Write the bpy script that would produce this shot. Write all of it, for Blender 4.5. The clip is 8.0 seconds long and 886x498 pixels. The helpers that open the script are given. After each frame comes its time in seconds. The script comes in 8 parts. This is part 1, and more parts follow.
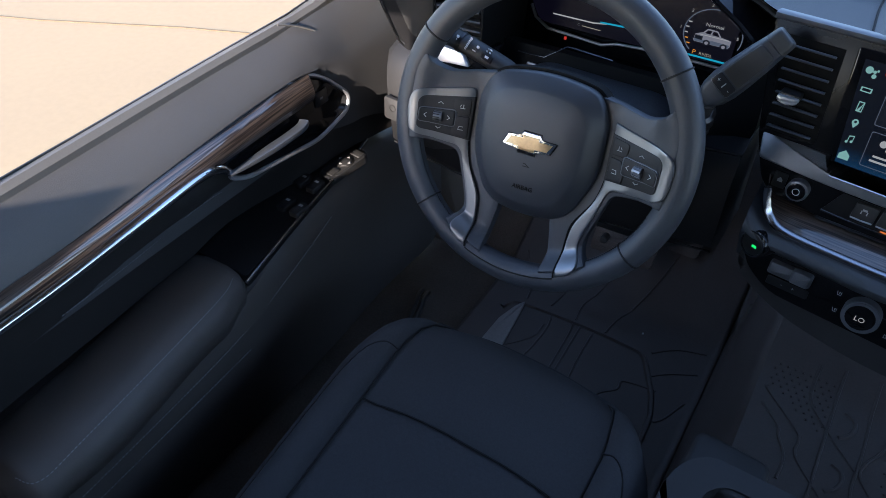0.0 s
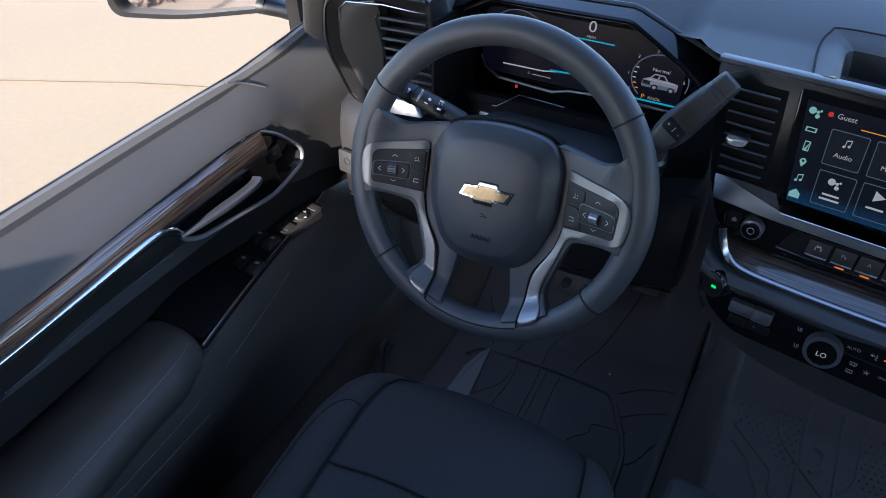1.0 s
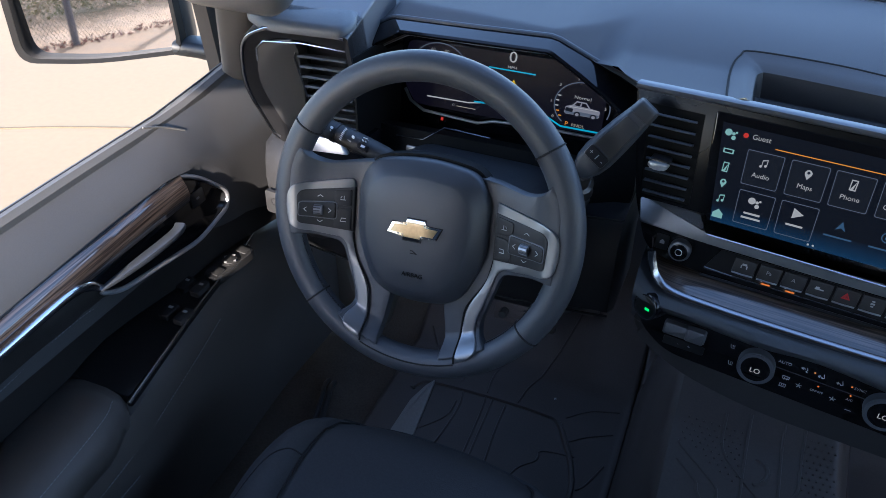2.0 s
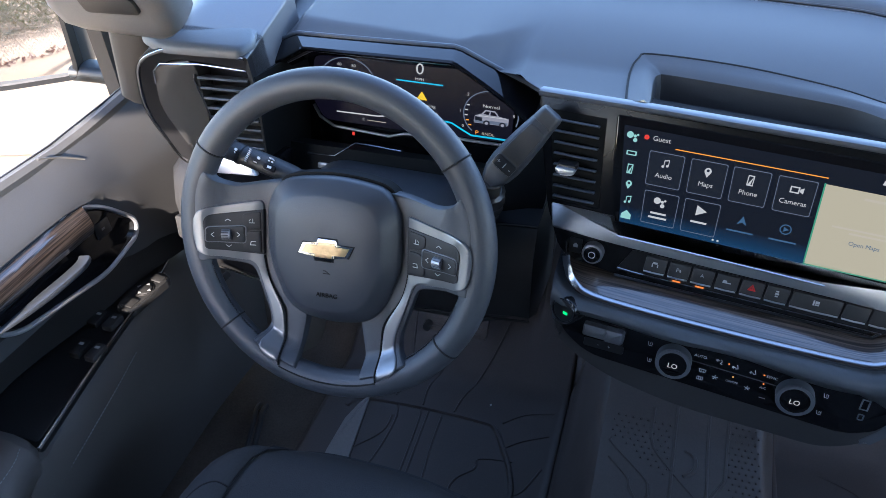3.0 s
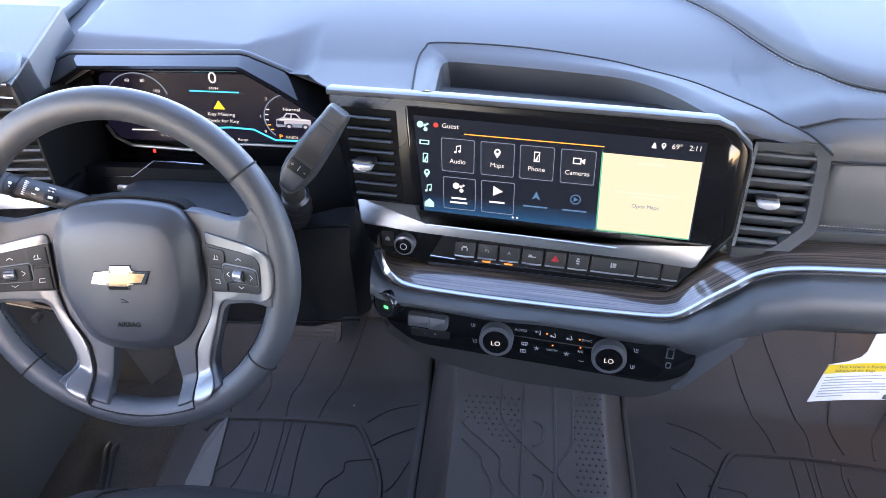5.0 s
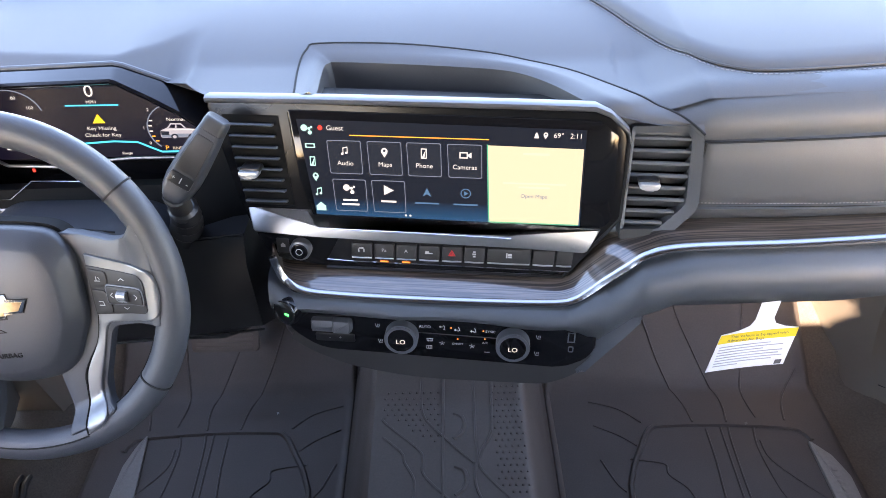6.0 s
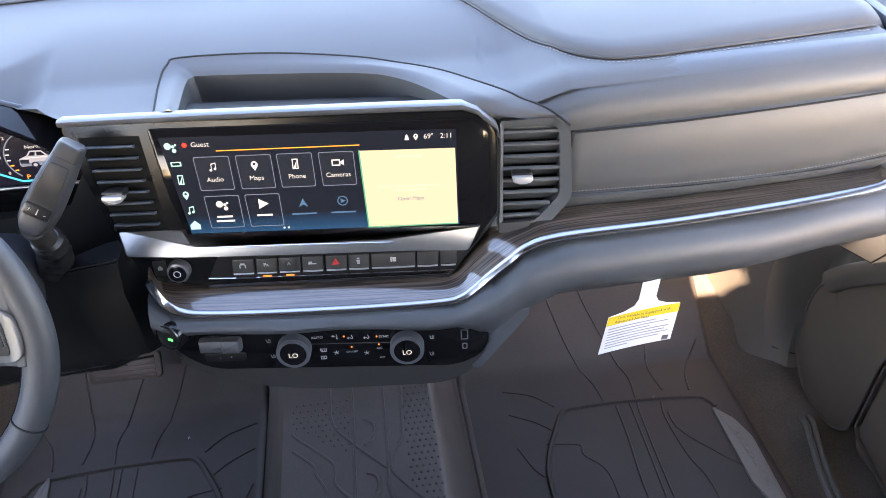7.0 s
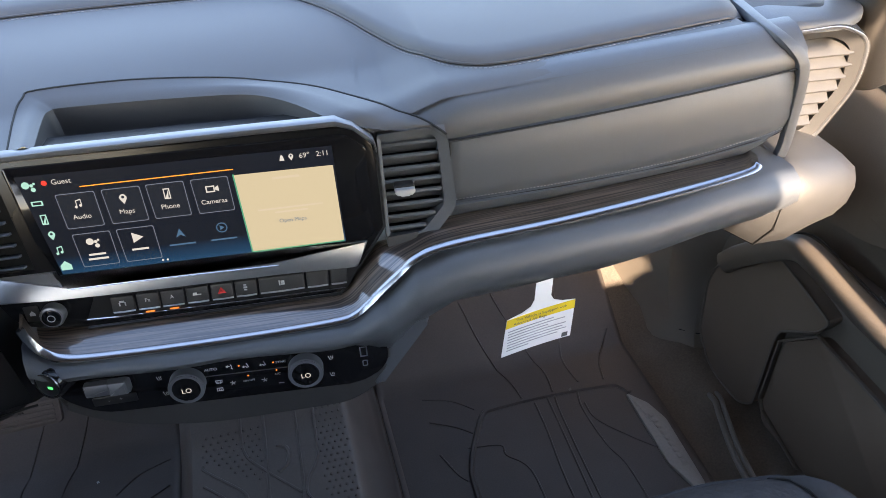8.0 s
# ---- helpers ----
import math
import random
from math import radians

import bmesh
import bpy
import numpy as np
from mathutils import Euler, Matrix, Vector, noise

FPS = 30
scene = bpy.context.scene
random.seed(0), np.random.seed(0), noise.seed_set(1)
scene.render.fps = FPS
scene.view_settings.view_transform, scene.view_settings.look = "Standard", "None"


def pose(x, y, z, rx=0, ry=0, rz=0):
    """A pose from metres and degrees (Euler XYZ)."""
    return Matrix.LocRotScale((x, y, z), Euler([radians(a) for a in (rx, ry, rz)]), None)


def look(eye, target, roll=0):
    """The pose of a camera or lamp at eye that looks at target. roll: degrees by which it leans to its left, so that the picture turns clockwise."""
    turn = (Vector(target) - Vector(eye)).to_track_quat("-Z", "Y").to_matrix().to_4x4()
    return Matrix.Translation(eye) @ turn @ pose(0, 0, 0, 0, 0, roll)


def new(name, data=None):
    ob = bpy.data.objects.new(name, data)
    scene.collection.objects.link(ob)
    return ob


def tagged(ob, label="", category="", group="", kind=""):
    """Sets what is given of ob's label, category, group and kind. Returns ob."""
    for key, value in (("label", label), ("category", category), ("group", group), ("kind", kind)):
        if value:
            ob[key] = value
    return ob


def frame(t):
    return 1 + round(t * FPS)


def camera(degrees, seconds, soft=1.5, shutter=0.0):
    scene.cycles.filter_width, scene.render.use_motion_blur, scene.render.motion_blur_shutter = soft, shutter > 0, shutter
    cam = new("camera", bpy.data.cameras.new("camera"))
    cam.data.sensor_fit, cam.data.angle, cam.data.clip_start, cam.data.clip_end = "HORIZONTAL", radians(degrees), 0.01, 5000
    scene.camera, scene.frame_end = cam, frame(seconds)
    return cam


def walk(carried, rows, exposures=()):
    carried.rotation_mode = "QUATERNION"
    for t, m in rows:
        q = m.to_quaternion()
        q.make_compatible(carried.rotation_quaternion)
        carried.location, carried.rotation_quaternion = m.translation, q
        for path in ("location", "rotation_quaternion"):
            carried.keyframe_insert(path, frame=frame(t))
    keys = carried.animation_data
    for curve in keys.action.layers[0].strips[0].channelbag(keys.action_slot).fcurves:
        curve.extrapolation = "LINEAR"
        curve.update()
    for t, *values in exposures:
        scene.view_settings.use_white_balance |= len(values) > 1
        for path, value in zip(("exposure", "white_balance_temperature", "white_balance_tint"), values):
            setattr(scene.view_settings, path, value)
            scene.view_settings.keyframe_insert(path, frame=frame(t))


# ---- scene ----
cam = camera(62.4, 8.0, soft=0.6)
PATH = [
    (0, (-0.122, -0.636, 1.741), (-0.909, 0.612, 0.392), 0.4),
    (0.5, (-0.126, -0.627, 1.743), (-0.894, 0.677, 0.436), 0.3),
    (1, (-0.128, -0.618, 1.742), (-0.867, 0.746, 0.48), 0.3),
    (2.5, (-0.112, -0.581, 1.744), (-0.664, 0.926, 0.551), 0.3),
    (3, (-0.098, -0.572, 1.745), (-0.575, 0.964, 0.556), 0.2),
    (3.5, (-0.083, -0.566, 1.745), (-0.482, 0.992, 0.556), 0.1),
    (4, (-0.063, -0.559, 1.745), (-0.385, 1.014, 0.553), -0.1),
    (4.5, (-0.039, -0.554, 1.745), (-0.286, 1.031, 0.551), -0.3),
    (6, (0.032, -0.541, 1.75), (0.032, 1.045, 0.531), -1.0),
    (6.5, (0.055, -0.537, 1.752), (0.156, 1.04, 0.526), -1.2),
    (7, (0.082, -0.537, 1.753), (0.28, 1.029, 0.524), -1.6),
    (7.5, (0.108, -0.533, 1.754), (0.404, 1.015, 0.522), -1.9),
    (8, (0.129, -0.532, 1.756), (0.517, 0.999, 0.529), -2.1),
]
EXPOSURES = [(0.0, 2.72, 5750, 17), (1.0, 2.70, 5550, 17), (2.5, 3.03, 5550, 17), (3.0, 3.48, 5650, 17), (3.5, 3.97, 5800, 19), (4.0, 4.34, 6050, 22), (4.5, 4.55, 6300, 24), (6.5, 4.63, 7150, 25), (7.0, 4.63, 7200, 24), (7.5, 4.63, 7280, 23), (8.0, 3.93, 7080, 19)]
walk(cam, [(t, look(eye, target, roll)) for t, eye, target, roll in PATH], EXPOSURES)

# ---- light ----
SUN_EL, SUN_AZ = 17.0, 3.4          # degrees above the horizon; degrees to the right of straight behind the cab
world = bpy.data.worlds.new("sky")
scene.world = world
world.use_nodes = True
_wn, _wl = world.node_tree.nodes, world.node_tree.links
sky = _wn.new("ShaderNodeTexSky")
sky.sky_type, sky.sun_disc = "NISHITA", False
sky.sun_elevation, sky.sun_rotation = radians(SUN_EL), radians(180 - SUN_AZ)
sky.air_density, sky.dust_density, sky.ozone_density = 1.0, 1.0, 1.0
_wl.new(sky.outputs["Color"], _wn["Background"].inputs["Color"])
_wn["Background"].inputs["Strength"].default_value = 0.14

sun_data = bpy.data.lights.new("sun", "SUN")
sun_data.energy, sun_data.angle, sun_data.color = 2.4, radians(0.53), (1.0, 0.83, 0.62)
sun = new("sun", sun_data)
sun.matrix_basis = pose(0, -6, 6, 90 - SUN_EL, 0, SUN_AZ)


# ---- materials ----
def material(name, color, rough=0.5, metal=0.0, grain=0.0, bump=0.0, vary=0.15, cells=False, coat=0.0, coarse=6.0, spec=0.5):
    """A procedural surface: two scales of colour variation, fine relief, uneven roughness."""
    m = bpy.data.materials.new(name)
    m.use_nodes = True
    n, l = m.node_tree.nodes, m.node_tree.links
    b = n["Principled BSDF"]
    b.inputs["Metallic"].default_value = metal
    b.inputs["Coat Weight"].default_value = coat
    b.inputs["Coat Roughness"].default_value = 0.06
    b.inputs["Specular IOR Level"].default_value = spec
    where = n.new("ShaderNodeTexCoord")
    big = n.new("ShaderNodeTexNoise")
    big.inputs["Scale"].default_value, big.inputs["Detail"].default_value = coarse, 5
    l.new(where.outputs["Object"], big.inputs["Vector"])
    fine = n.new("ShaderNodeTexNoise")
    fine.inputs["Scale"].default_value, fine.inputs["Detail"].default_value = max(grain, 60.0) * 0.5, 3
    l.new(where.outputs["Object"], fine.inputs["Vector"])
    both = n.new("ShaderNodeMath")
    both.operation = "ADD"
    l.new(big.outputs["Fac"], both.inputs[0])
    l.new(fine.outputs["Fac"], both.inputs[1])
    ramp = n.new("ShaderNodeMapRange")
    ramp.inputs["From Min"].default_value, ramp.inputs["From Max"].default_value = 0.6, 1.4
    ramp.inputs["To Min"].default_value, ramp.inputs["To Max"].default_value = 1 - vary, 1 + vary
    l.new(both.outputs["Value"], ramp.inputs["Value"])
    tint = n.new("ShaderNodeVectorMath")
    tint.operation = "SCALE"
    tint.inputs[0].default_value = color
    l.new(ramp.outputs["Result"], tint.inputs["Scale"])
    l.new(tint.outputs["Vector"], b.inputs["Base Color"])
    gloss = n.new("ShaderNodeMapRange")
    gloss.inputs["To Min"].default_value, gloss.inputs["To Max"].default_value = max(0.02, rough * 0.86), min(1, rough * 1.14)
    l.new(big.outputs["Fac"], gloss.inputs["Value"])
    l.new(gloss.outputs["Result"], b.inputs["Roughness"])
    if bump:
        relief = n.new("ShaderNodeTexVoronoi" if cells else "ShaderNodeTexNoise")
        relief.inputs["Scale"].default_value = grain
        l.new(where.outputs["Object"], relief.inputs["Vector"])
        push = n.new("ShaderNodeBump")
        push.inputs["Strength"].default_value, push.inputs["Distance"].default_value = bump, 0.0006
        l.new(relief.outputs["Distance" if cells else "Fac"], push.inputs["Height"])
        l.new(push.outputs["Normal"], b.inputs["Normal"])
    return m


def glow(name, color, strength):
    m = bpy.data.materials.new(name)
    m.use_nodes = True
    b = m.node_tree.nodes["Principled BSDF"]
    b.inputs["Base Color"].default_value = (0.01, 0.01, 0.01, 1)
    b.inputs["Roughness"].default_value = 0.25
    b.inputs["Specular IOR Level"].default_value = 0.12
    b.inputs["Emission Color"].default_value = (*color, 1)
    b.inputs["Emission Strength"].default_value = strength
    return m


def wood_material():
    m = material("open_pore_wood", (0.05, 0.036, 0.028), 0.34, coat=1.0, spec=0.4, grain=300, bump=0.03)
    n, l = m.node_tree.nodes, m.node_tree.links
    n["Principled BSDF"].inputs["Coat IOR"].default_value = 1.7
    where = n.new("ShaderNodeUVMap")
    stretch = n.new("ShaderNodeMapping")
    stretch.inputs["Scale"].default_value = (3.5, 190, 1)
    l.new(where.outputs["UV"], stretch.inputs["Vector"])
    streak = n.new("ShaderNodeTexNoise")
    streak.inputs["Scale"].default_value, streak.inputs["Detail"].default_value, streak.inputs["Distortion"].default_value = 2.0, 7, 0.9
    l.new(stretch.outputs["Vector"], streak.inputs["Vector"])
    ramp = n.new("ShaderNodeValToRGB")
    ramp.color_ramp.elements[0].position, ramp.color_ramp.elements[0].color = 0.40, (0.014, 0.010, 0.008, 1)
    ramp.color_ramp.elements[1].position, ramp.color_ramp.elements[1].color = 0.60, (0.105, 0.078, 0.062, 1)
    l.new(streak.outputs["Fac"], ramp.inputs["Fac"])
    l.new(ramp.outputs["Color"], n["Principled BSDF"].inputs["Base Color"])
    return m


def grain_along(ob, rings):
    """Lays the grain along a lofted strip: u along its run, v across, in metres."""
    n = len(rings[0])
    along, run = [], 0.0
    for k, ring in enumerate(rings):
        run += (Vector(ring[n // 2]) - Vector(rings[max(0, k - 1)][n // 2])).length
        along.append(run)
    layer = ob.data.uv_layers.new(name="grain")
    for loop in ob.data.loops:
        k, j = divmod(loop.vertex_index, n)
        k = min(k, len(rings) - 1)
        across = sum((Vector(rings[k][i + 1]) - Vector(rings[k][i])).length for i in range(j))
        layer.data[loop.index].uv = (along[k], across)
    return ob


def mesh_fabric():
    """Seat cloth with a fine diamond weave."""
    m = material("seat_cloth_weave", (0.042, 0.043, 0.046), 0.85, grain=900, bump=0.2)
    n, l = m.node_tree.nodes, m.node_tree.links
    where = n.new("ShaderNodeTexCoord")
    turn = n.new("ShaderNodeMapping")
    turn.inputs["Rotation"].default_value, turn.inputs["Scale"].default_value = (0, 0, radians(45)), (1, 1, 0)
    l.new(where.outputs["Object"], turn.inputs["Vector"])
    check = n.new("ShaderNodeTexVoronoi")
    check.distance, check.inputs["Scale"].default_value, check.inputs["Randomness"].default_value = "CHEBYCHEV", 95, 0.0
    l.new(turn.outputs["Vector"], check.inputs["Vector"])
    push = n.new("ShaderNodeBump")
    push.inputs["Strength"].default_value, push.inputs["Distance"].default_value = 0.7, 0.0015
    l.new(check.outputs["Distance"], push.inputs["Height"])
    l.new(push.outputs["Normal"], n["Principled BSDF"].inputs["Normal"])
    return m


SCREEN_LIGHT = 0.088
VINYL = material("dash_vinyl", (0.056, 0.063, 0.073), 0.50, grain=1500, bump=0.16, vary=0.10, cells=True)
VINYL_TOP = material("dash_top_vinyl", (0.064, 0.066, 0.070), 0.60, grain=1500, bump=0.16, vary=0.08, cells=True, spec=0.38)
PLASTIC = material("grey_moulded_plastic", (0.034, 0.034, 0.0345), 0.55, grain=1200, bump=0.25, vary=0.10)
DARK = material("dark_moulded_plastic", (0.030, 0.029, 0.029), 0.5, grain=1200, bump=0.2)
PILLAR = material("brown_grey_pillar_trim", (0.034, 0.031, 0.028), 0.6, grain=900, bump=0.2, vary=0.08)
PALE = material("warm_grey_pillar_trim", (0.125, 0.121, 0.113), 0.65, grain=900, bump=0.2, vary=0.06)
GRIP = material("grey_grip_plastic", (0.13, 0.13, 0.135), 0.42, grain=900, bump=0.15, vary=0.08)
BLACK = material("piano_black", (0.006, 0.006, 0.007), 0.08, spec=0.28, vary=0.05)
LINER = material("matte_black_liner", (0.006, 0.006, 0.006), 0.7, spec=0.15, vary=0.1)
DOOR_MID = material("dark_door_vinyl", (0.034, 0.032, 0.031), 0.55, spec=0.3, grain=1500, bump=0.16, vary=0.10, cells=True)
DOOR_BASE = material("charcoal_door_base_plastic", (0.088, 0.078, 0.070), 0.55, grain=1200, bump=0.25, vary=0.10)
# passenger door: warm bounced sunlight is put into this brown base colour
DOOR_WARMLIT = material("warm_lit_door_plastic", (0.105, 0.088, 0.072), 0.58, grain=1200, bump=0.25, vary=0.12)
TRIM = material("warm_grey_lower_trim", (0.150, 0.130, 0.106), 0.58, grain=1200, bump=0.25, vary=0.10)
STITCH = material("pale_stitch_thread", (0.21, 0.21, 0.22), 0.8, vary=0.2)
SATIN = material("satin_black", (0.012, 0.012, 0.013), 0.3, vary=0.1)
STACK_BLACK = material("satin_stack_black", (0.006, 0.006, 0.007), 0.27, spec=0.25, vary=0.05)
CHROME = material("satin_chrome", (0.62, 0.63, 0.65), 0.16, metal=1.0, vary=0.05)
TRIM_CHROME = material("satin_trim_chrome", (0.34, 0.35, 0.37), 0.22, metal=1.0, vary=0.05)
SILVER = material("brushed_silver_paint", (0.205, 0.213, 0.226), 0.30, metal=0.75, grain=600, bump=0.04, vary=0.05)
EDGE = material("satin_grey_edge_paint", (0.115, 0.122, 0.135), 0.45, metal=0.35, spec=0.4, vary=0.05)
GREYMETAL = material("dark_silver_paint", (0.22, 0.225, 0.24), 0.36, metal=0.75, vary=0.06)
PULL = material("satin_silver_pull_paint", (0.130, 0.145, 0.168), 0.34, metal=0.6, vary=0.05)
SOFT_BLACK = material("soft_touch_black", (0.016, 0.016, 0.017), 0.55, spec=0.35, vary=0.08)
SMOOTH_DARK = material("smooth_gloss_charcoal", (0.042, 0.041, 0.040), 0.18, vary=0.05)
SPOKE_SILVER = material("satin_silver_spoke_paint", (0.205, 0.21, 0.22), 0.36, metal=0.7, vary=0.05)
LEATHER = material("wrapped_leather", (0.045, 0.049, 0.057), 0.46, grain=1500, bump=0.16, vary=0.10, cells=True)
HUB = material("airbag_cover_vinyl", (0.033, 0.036, 0.043), 0.45, grain=1500, bump=0.16, vary=0.08, cells=True)
CLOTH = material("seat_cloth", (0.042, 0.043, 0.046), 0.9, grain=700, bump=0.5, vary=0.16)
WEAVE = mesh_fabric()
CARPET = material("cab_carpet", (0.105, 0.088, 0.072), 0.95, grain=500, bump=0.9, vary=0.30, coarse=14)
RUBBER = material("floor_mat_rubber", (0.073, 0.061, 0.055), 0.50, grain=700, bump=0.35, vary=0.18, coarse=9)
RUBBER_PLATE = material("grey_mat_plate", (0.25, 0.235, 0.22), 0.5, grain=500, bump=0.2, vary=0.12)
WOOD = wood_material()
# browned to carry the warm light on the passenger door
RIM = material("warm_lit_rim", (0.085, 0.070, 0.058), 0.6, grain=1200, bump=0.2)
DOOR_VINYL = material("door_vinyl", (0.080, 0.080, 0.082), 0.5, grain=1500, bump=0.16, vary=0.10, cells=True)
# lightened and browned for the warm light that reaches the passenger door
GRILLE = material("warm_lit_grille_cloth", (0.120, 0.088, 0.065), 0.75, grain=1500, bump=0.5, vary=0.15, cells=True)
GOLD = material("gold_badge_face", (0.58, 0.40, 0.21), 0.42, metal=0.6, grain=500, bump=0.25)
PAPER = material("white_tag_card", (0.82, 0.82, 0.82), 0.6, vary=0.03)
YELLOW = material("yellow_tag_band", (0.85, 0.62, 0.03), 0.6, vary=0.03)
INK = material("tag_print", (0.10, 0.10, 0.10), 0.7, vary=0.05)
THREAD = material("seam_thread", (0.20, 0.205, 0.215), 0.7)
DARKTHREAD = material("dark_seam", (0.008, 0.008, 0.008), 0.9)
BRIGHT = material("bright_white_print", (0.80, 0.80, 0.80), 0.5, vary=0.03)
ACCENT = material("bright_silver_accent", (0.58, 0.59, 0.62), 0.30, metal=0.7, vary=0.04)
MARK = material("printed_white_mark", (0.42, 0.42, 0.42), 0.5, vary=0.03)
REDMARK = material("printed_red_mark", (0.55, 0.03, 0.03), 0.5, vary=0.05)
# out of view; kept dark so that less warm light bounces into the cab
HEADLINER = material("headliner_cloth", (0.10, 0.10, 0.105), 0.95, grain=400, bump=0.3)
PAINT = material("dark_blue_grey_body_paint", (0.014, 0.018, 0.022), 0.42, coat=0.1, spec=0.3, vary=0.08)
MIRROR = material("mirror_glass", (0.92, 0.93, 0.94), 0.02, metal=1.0, vary=0.01)
SCREEN_DARK = glow("display_background", (0.012, 0.018, 0.030), SCREEN_LIGHT)
SCREEN_TILE = glow("display_tile", (0.010, 0.013, 0.020), SCREEN_LIGHT)
SCREEN_LINE = glow("display_tile_edge", (0.13, 0.16, 0.20), SCREEN_LIGHT)
SCREEN_DIM = glow("display_dimmed_mark", (0.05, 0.12, 0.20), SCREEN_LIGHT)
SCREEN_TEXT = glow("display_text", (0.55, 0.55, 0.50), SCREEN_LIGHT)
SCREEN_MINT = glow("display_mint_icon", (0.32, 0.62, 0.52), SCREEN_LIGHT)
SCREEN_MAP = glow("display_map", (0.51, 0.455, 0.295), SCREEN_LIGHT)
SCREEN_GREY = glow("display_grey_picture", (0.30, 0.30, 0.32), SCREEN_LIGHT)
SCREEN_FAINT = glow("display_faint_print", (0.54, 0.48, 0.34), SCREEN_LIGHT)
SCREEN_MAPTEXT = glow("display_map_text", (0.47, 0.42, 0.32), SCREEN_LIGHT)
SCREEN_GREEN = glow("display_green", (0.05, 0.30, 0.17), SCREEN_LIGHT)
SCREEN_AMBER = glow("display_amber", (0.95, 0.36, 0.04), SCREEN_LIGHT)
SCREEN_RED = glow("display_red", (0.75, 0.05, 0.03), SCREEN_LIGHT)
SCREEN_CYAN = glow("display_cyan", (0.03, 0.50, 0.65), SCREEN_LIGHT)
SCREEN_YELLOW = glow("display_yellow", (0.95, 0.62, 0.02), SCREEN_LIGHT)
CLUSTER_BG = glow("cluster_background", (0.004, 0.0035, 0.009), SCREEN_LIGHT)
LAMP_GREEN = glow("green_pilot_lamp", (0.02, 0.60, 0.10), 0.25)
LAMP_AMBER = glow("amber_pilot_lamp", (1.0, 0.26, 0.04), 0.10)


# ---- builders ----
def base(name, at, label="", category="", group="", kind=""):
    ob = new(name)
    ob.empty_display_size = 0.05
    ob.location = at
    return tagged(ob, label, category, group, kind)


def link(name, verts, faces, mat, parent=None, label="", smooth=True, sharp=35):
    """One mesh object from world coordinates, under its parent."""
    me = bpy.data.meshes.new(name)
    me.from_pydata([tuple(v) for v in verts], [], faces)
    bm = bmesh.new()
    bm.from_mesh(me)
    bmesh.ops.recalc_face_normals(bm, faces=bm.faces)
    bm.to_mesh(me)
    bm.free()
    return finish(name, me, mat, parent, label, smooth, sharp)


def finish(name, me, mat, parent, label="", smooth=True, sharp=35):
    me.materials.append(mat)
    if smooth:
        me.shade_smooth()
        me.set_sharp_from_angle(angle=radians(sharp))
    ob = new(name, me)
    if parent is not None:
        ob.parent = parent
        ob.matrix_parent_inverse = Matrix.Translation(-parent.location)
    return tagged(ob, label)


def part(name, bm, mat, parent, label="", smooth=True, sharp=35):
    bmesh.ops.recalc_face_normals(bm, faces=bm.faces)
    me = bpy.data.meshes.new(name)
    bm.to_mesh(me)
    bm.free()
    return finish(name, me, mat, parent, label, smooth, sharp)


def rounded(points, r, n=5):
    """A polygon with its corners rounded by r (one value or one for each corner)."""
    out, count = [], len(points)
    rs = r if isinstance(r, (list, tuple)) else [r] * count
    for i in range(count):
        p, a, b = Vector(points[i]), Vector(points[i - 1]), Vector(points[(i + 1) % count])
        d1, d2 = (a - p), (b - p)
        cut = min(rs[i], d1.length * 0.49, d2.length * 0.49)
        if cut < 1e-6:
            out.append(tuple(p))
            continue
        s, e = p + d1.normalized() * cut, p + d2.normalized() * cut
        for k in range(n + 1):
            f = k / n
            out.append(tuple(s * (1 - f) ** 2 + p * 2 * f * (1 - f) + e * f * f))
    return out


def box2(x0, y0, x1, y1, r=0.0, n=4):
    pts = [(x0, y0), (x1, y0), (x1, y1), (x0, y1)]
    return rounded(pts, r, n) if r else pts


def plate_bm(outline, w0, w1, m, bevel=0.0, segs=2):
    """An extruded outline in the local frame m (columns: along, up, out), from w0 to w1, its front edge bevelled."""
    bm = bmesh.new()
    back = [bm.verts.new(m @ Vector((u, v, w0))) for u, v in outline]
    front = [bm.verts.new(m @ Vector((u, v, w1))) for u, v in outline]
    bm.faces.new(back[::-1])
    top = bm.faces.new(front)
    for i in range(len(outline)):
        j = (i + 1) % len(outline)
        bm.faces.new((back[i], back[j], front[j], front[i]))
    if bevel:
        bmesh.ops.bevel(bm, geom=list(top.edges), offset=bevel, segments=segs, profile=0.5, affect="EDGES")
    return bm


def plate(name, outline, w0, w1, m, mat, parent, bevel=0.0, label="", segs=2):
    return part(name, plate_bm(outline, w0, w1, m, bevel, segs), mat, parent, label)


def frame_ring(name, outer, inner, w0, w1, m, mat, parent, label="", drop=0.0):
    """A flat frame between two outlines of the same count; drop sets the inner edge back."""
    n = len(outer)
    verts = [m @ Vector((u, v, w0)) for u, v in outer] + [m @ Vector((u, v, w1)) for u, v in outer]
    verts += [m @ Vector((u, v, w1 - drop)) for u, v in inner] + [m @ Vector((u, v, w0)) for u, v in inner]
    faces = []
    for k in range(4):
        for i in range(n):
            j = (i + 1) % n
            a, b = k * n, ((k + 1) % 4) * n
            faces.append((a + i, a + j, b + j, b + i))
    return link(name, verts, faces, mat, parent, label)


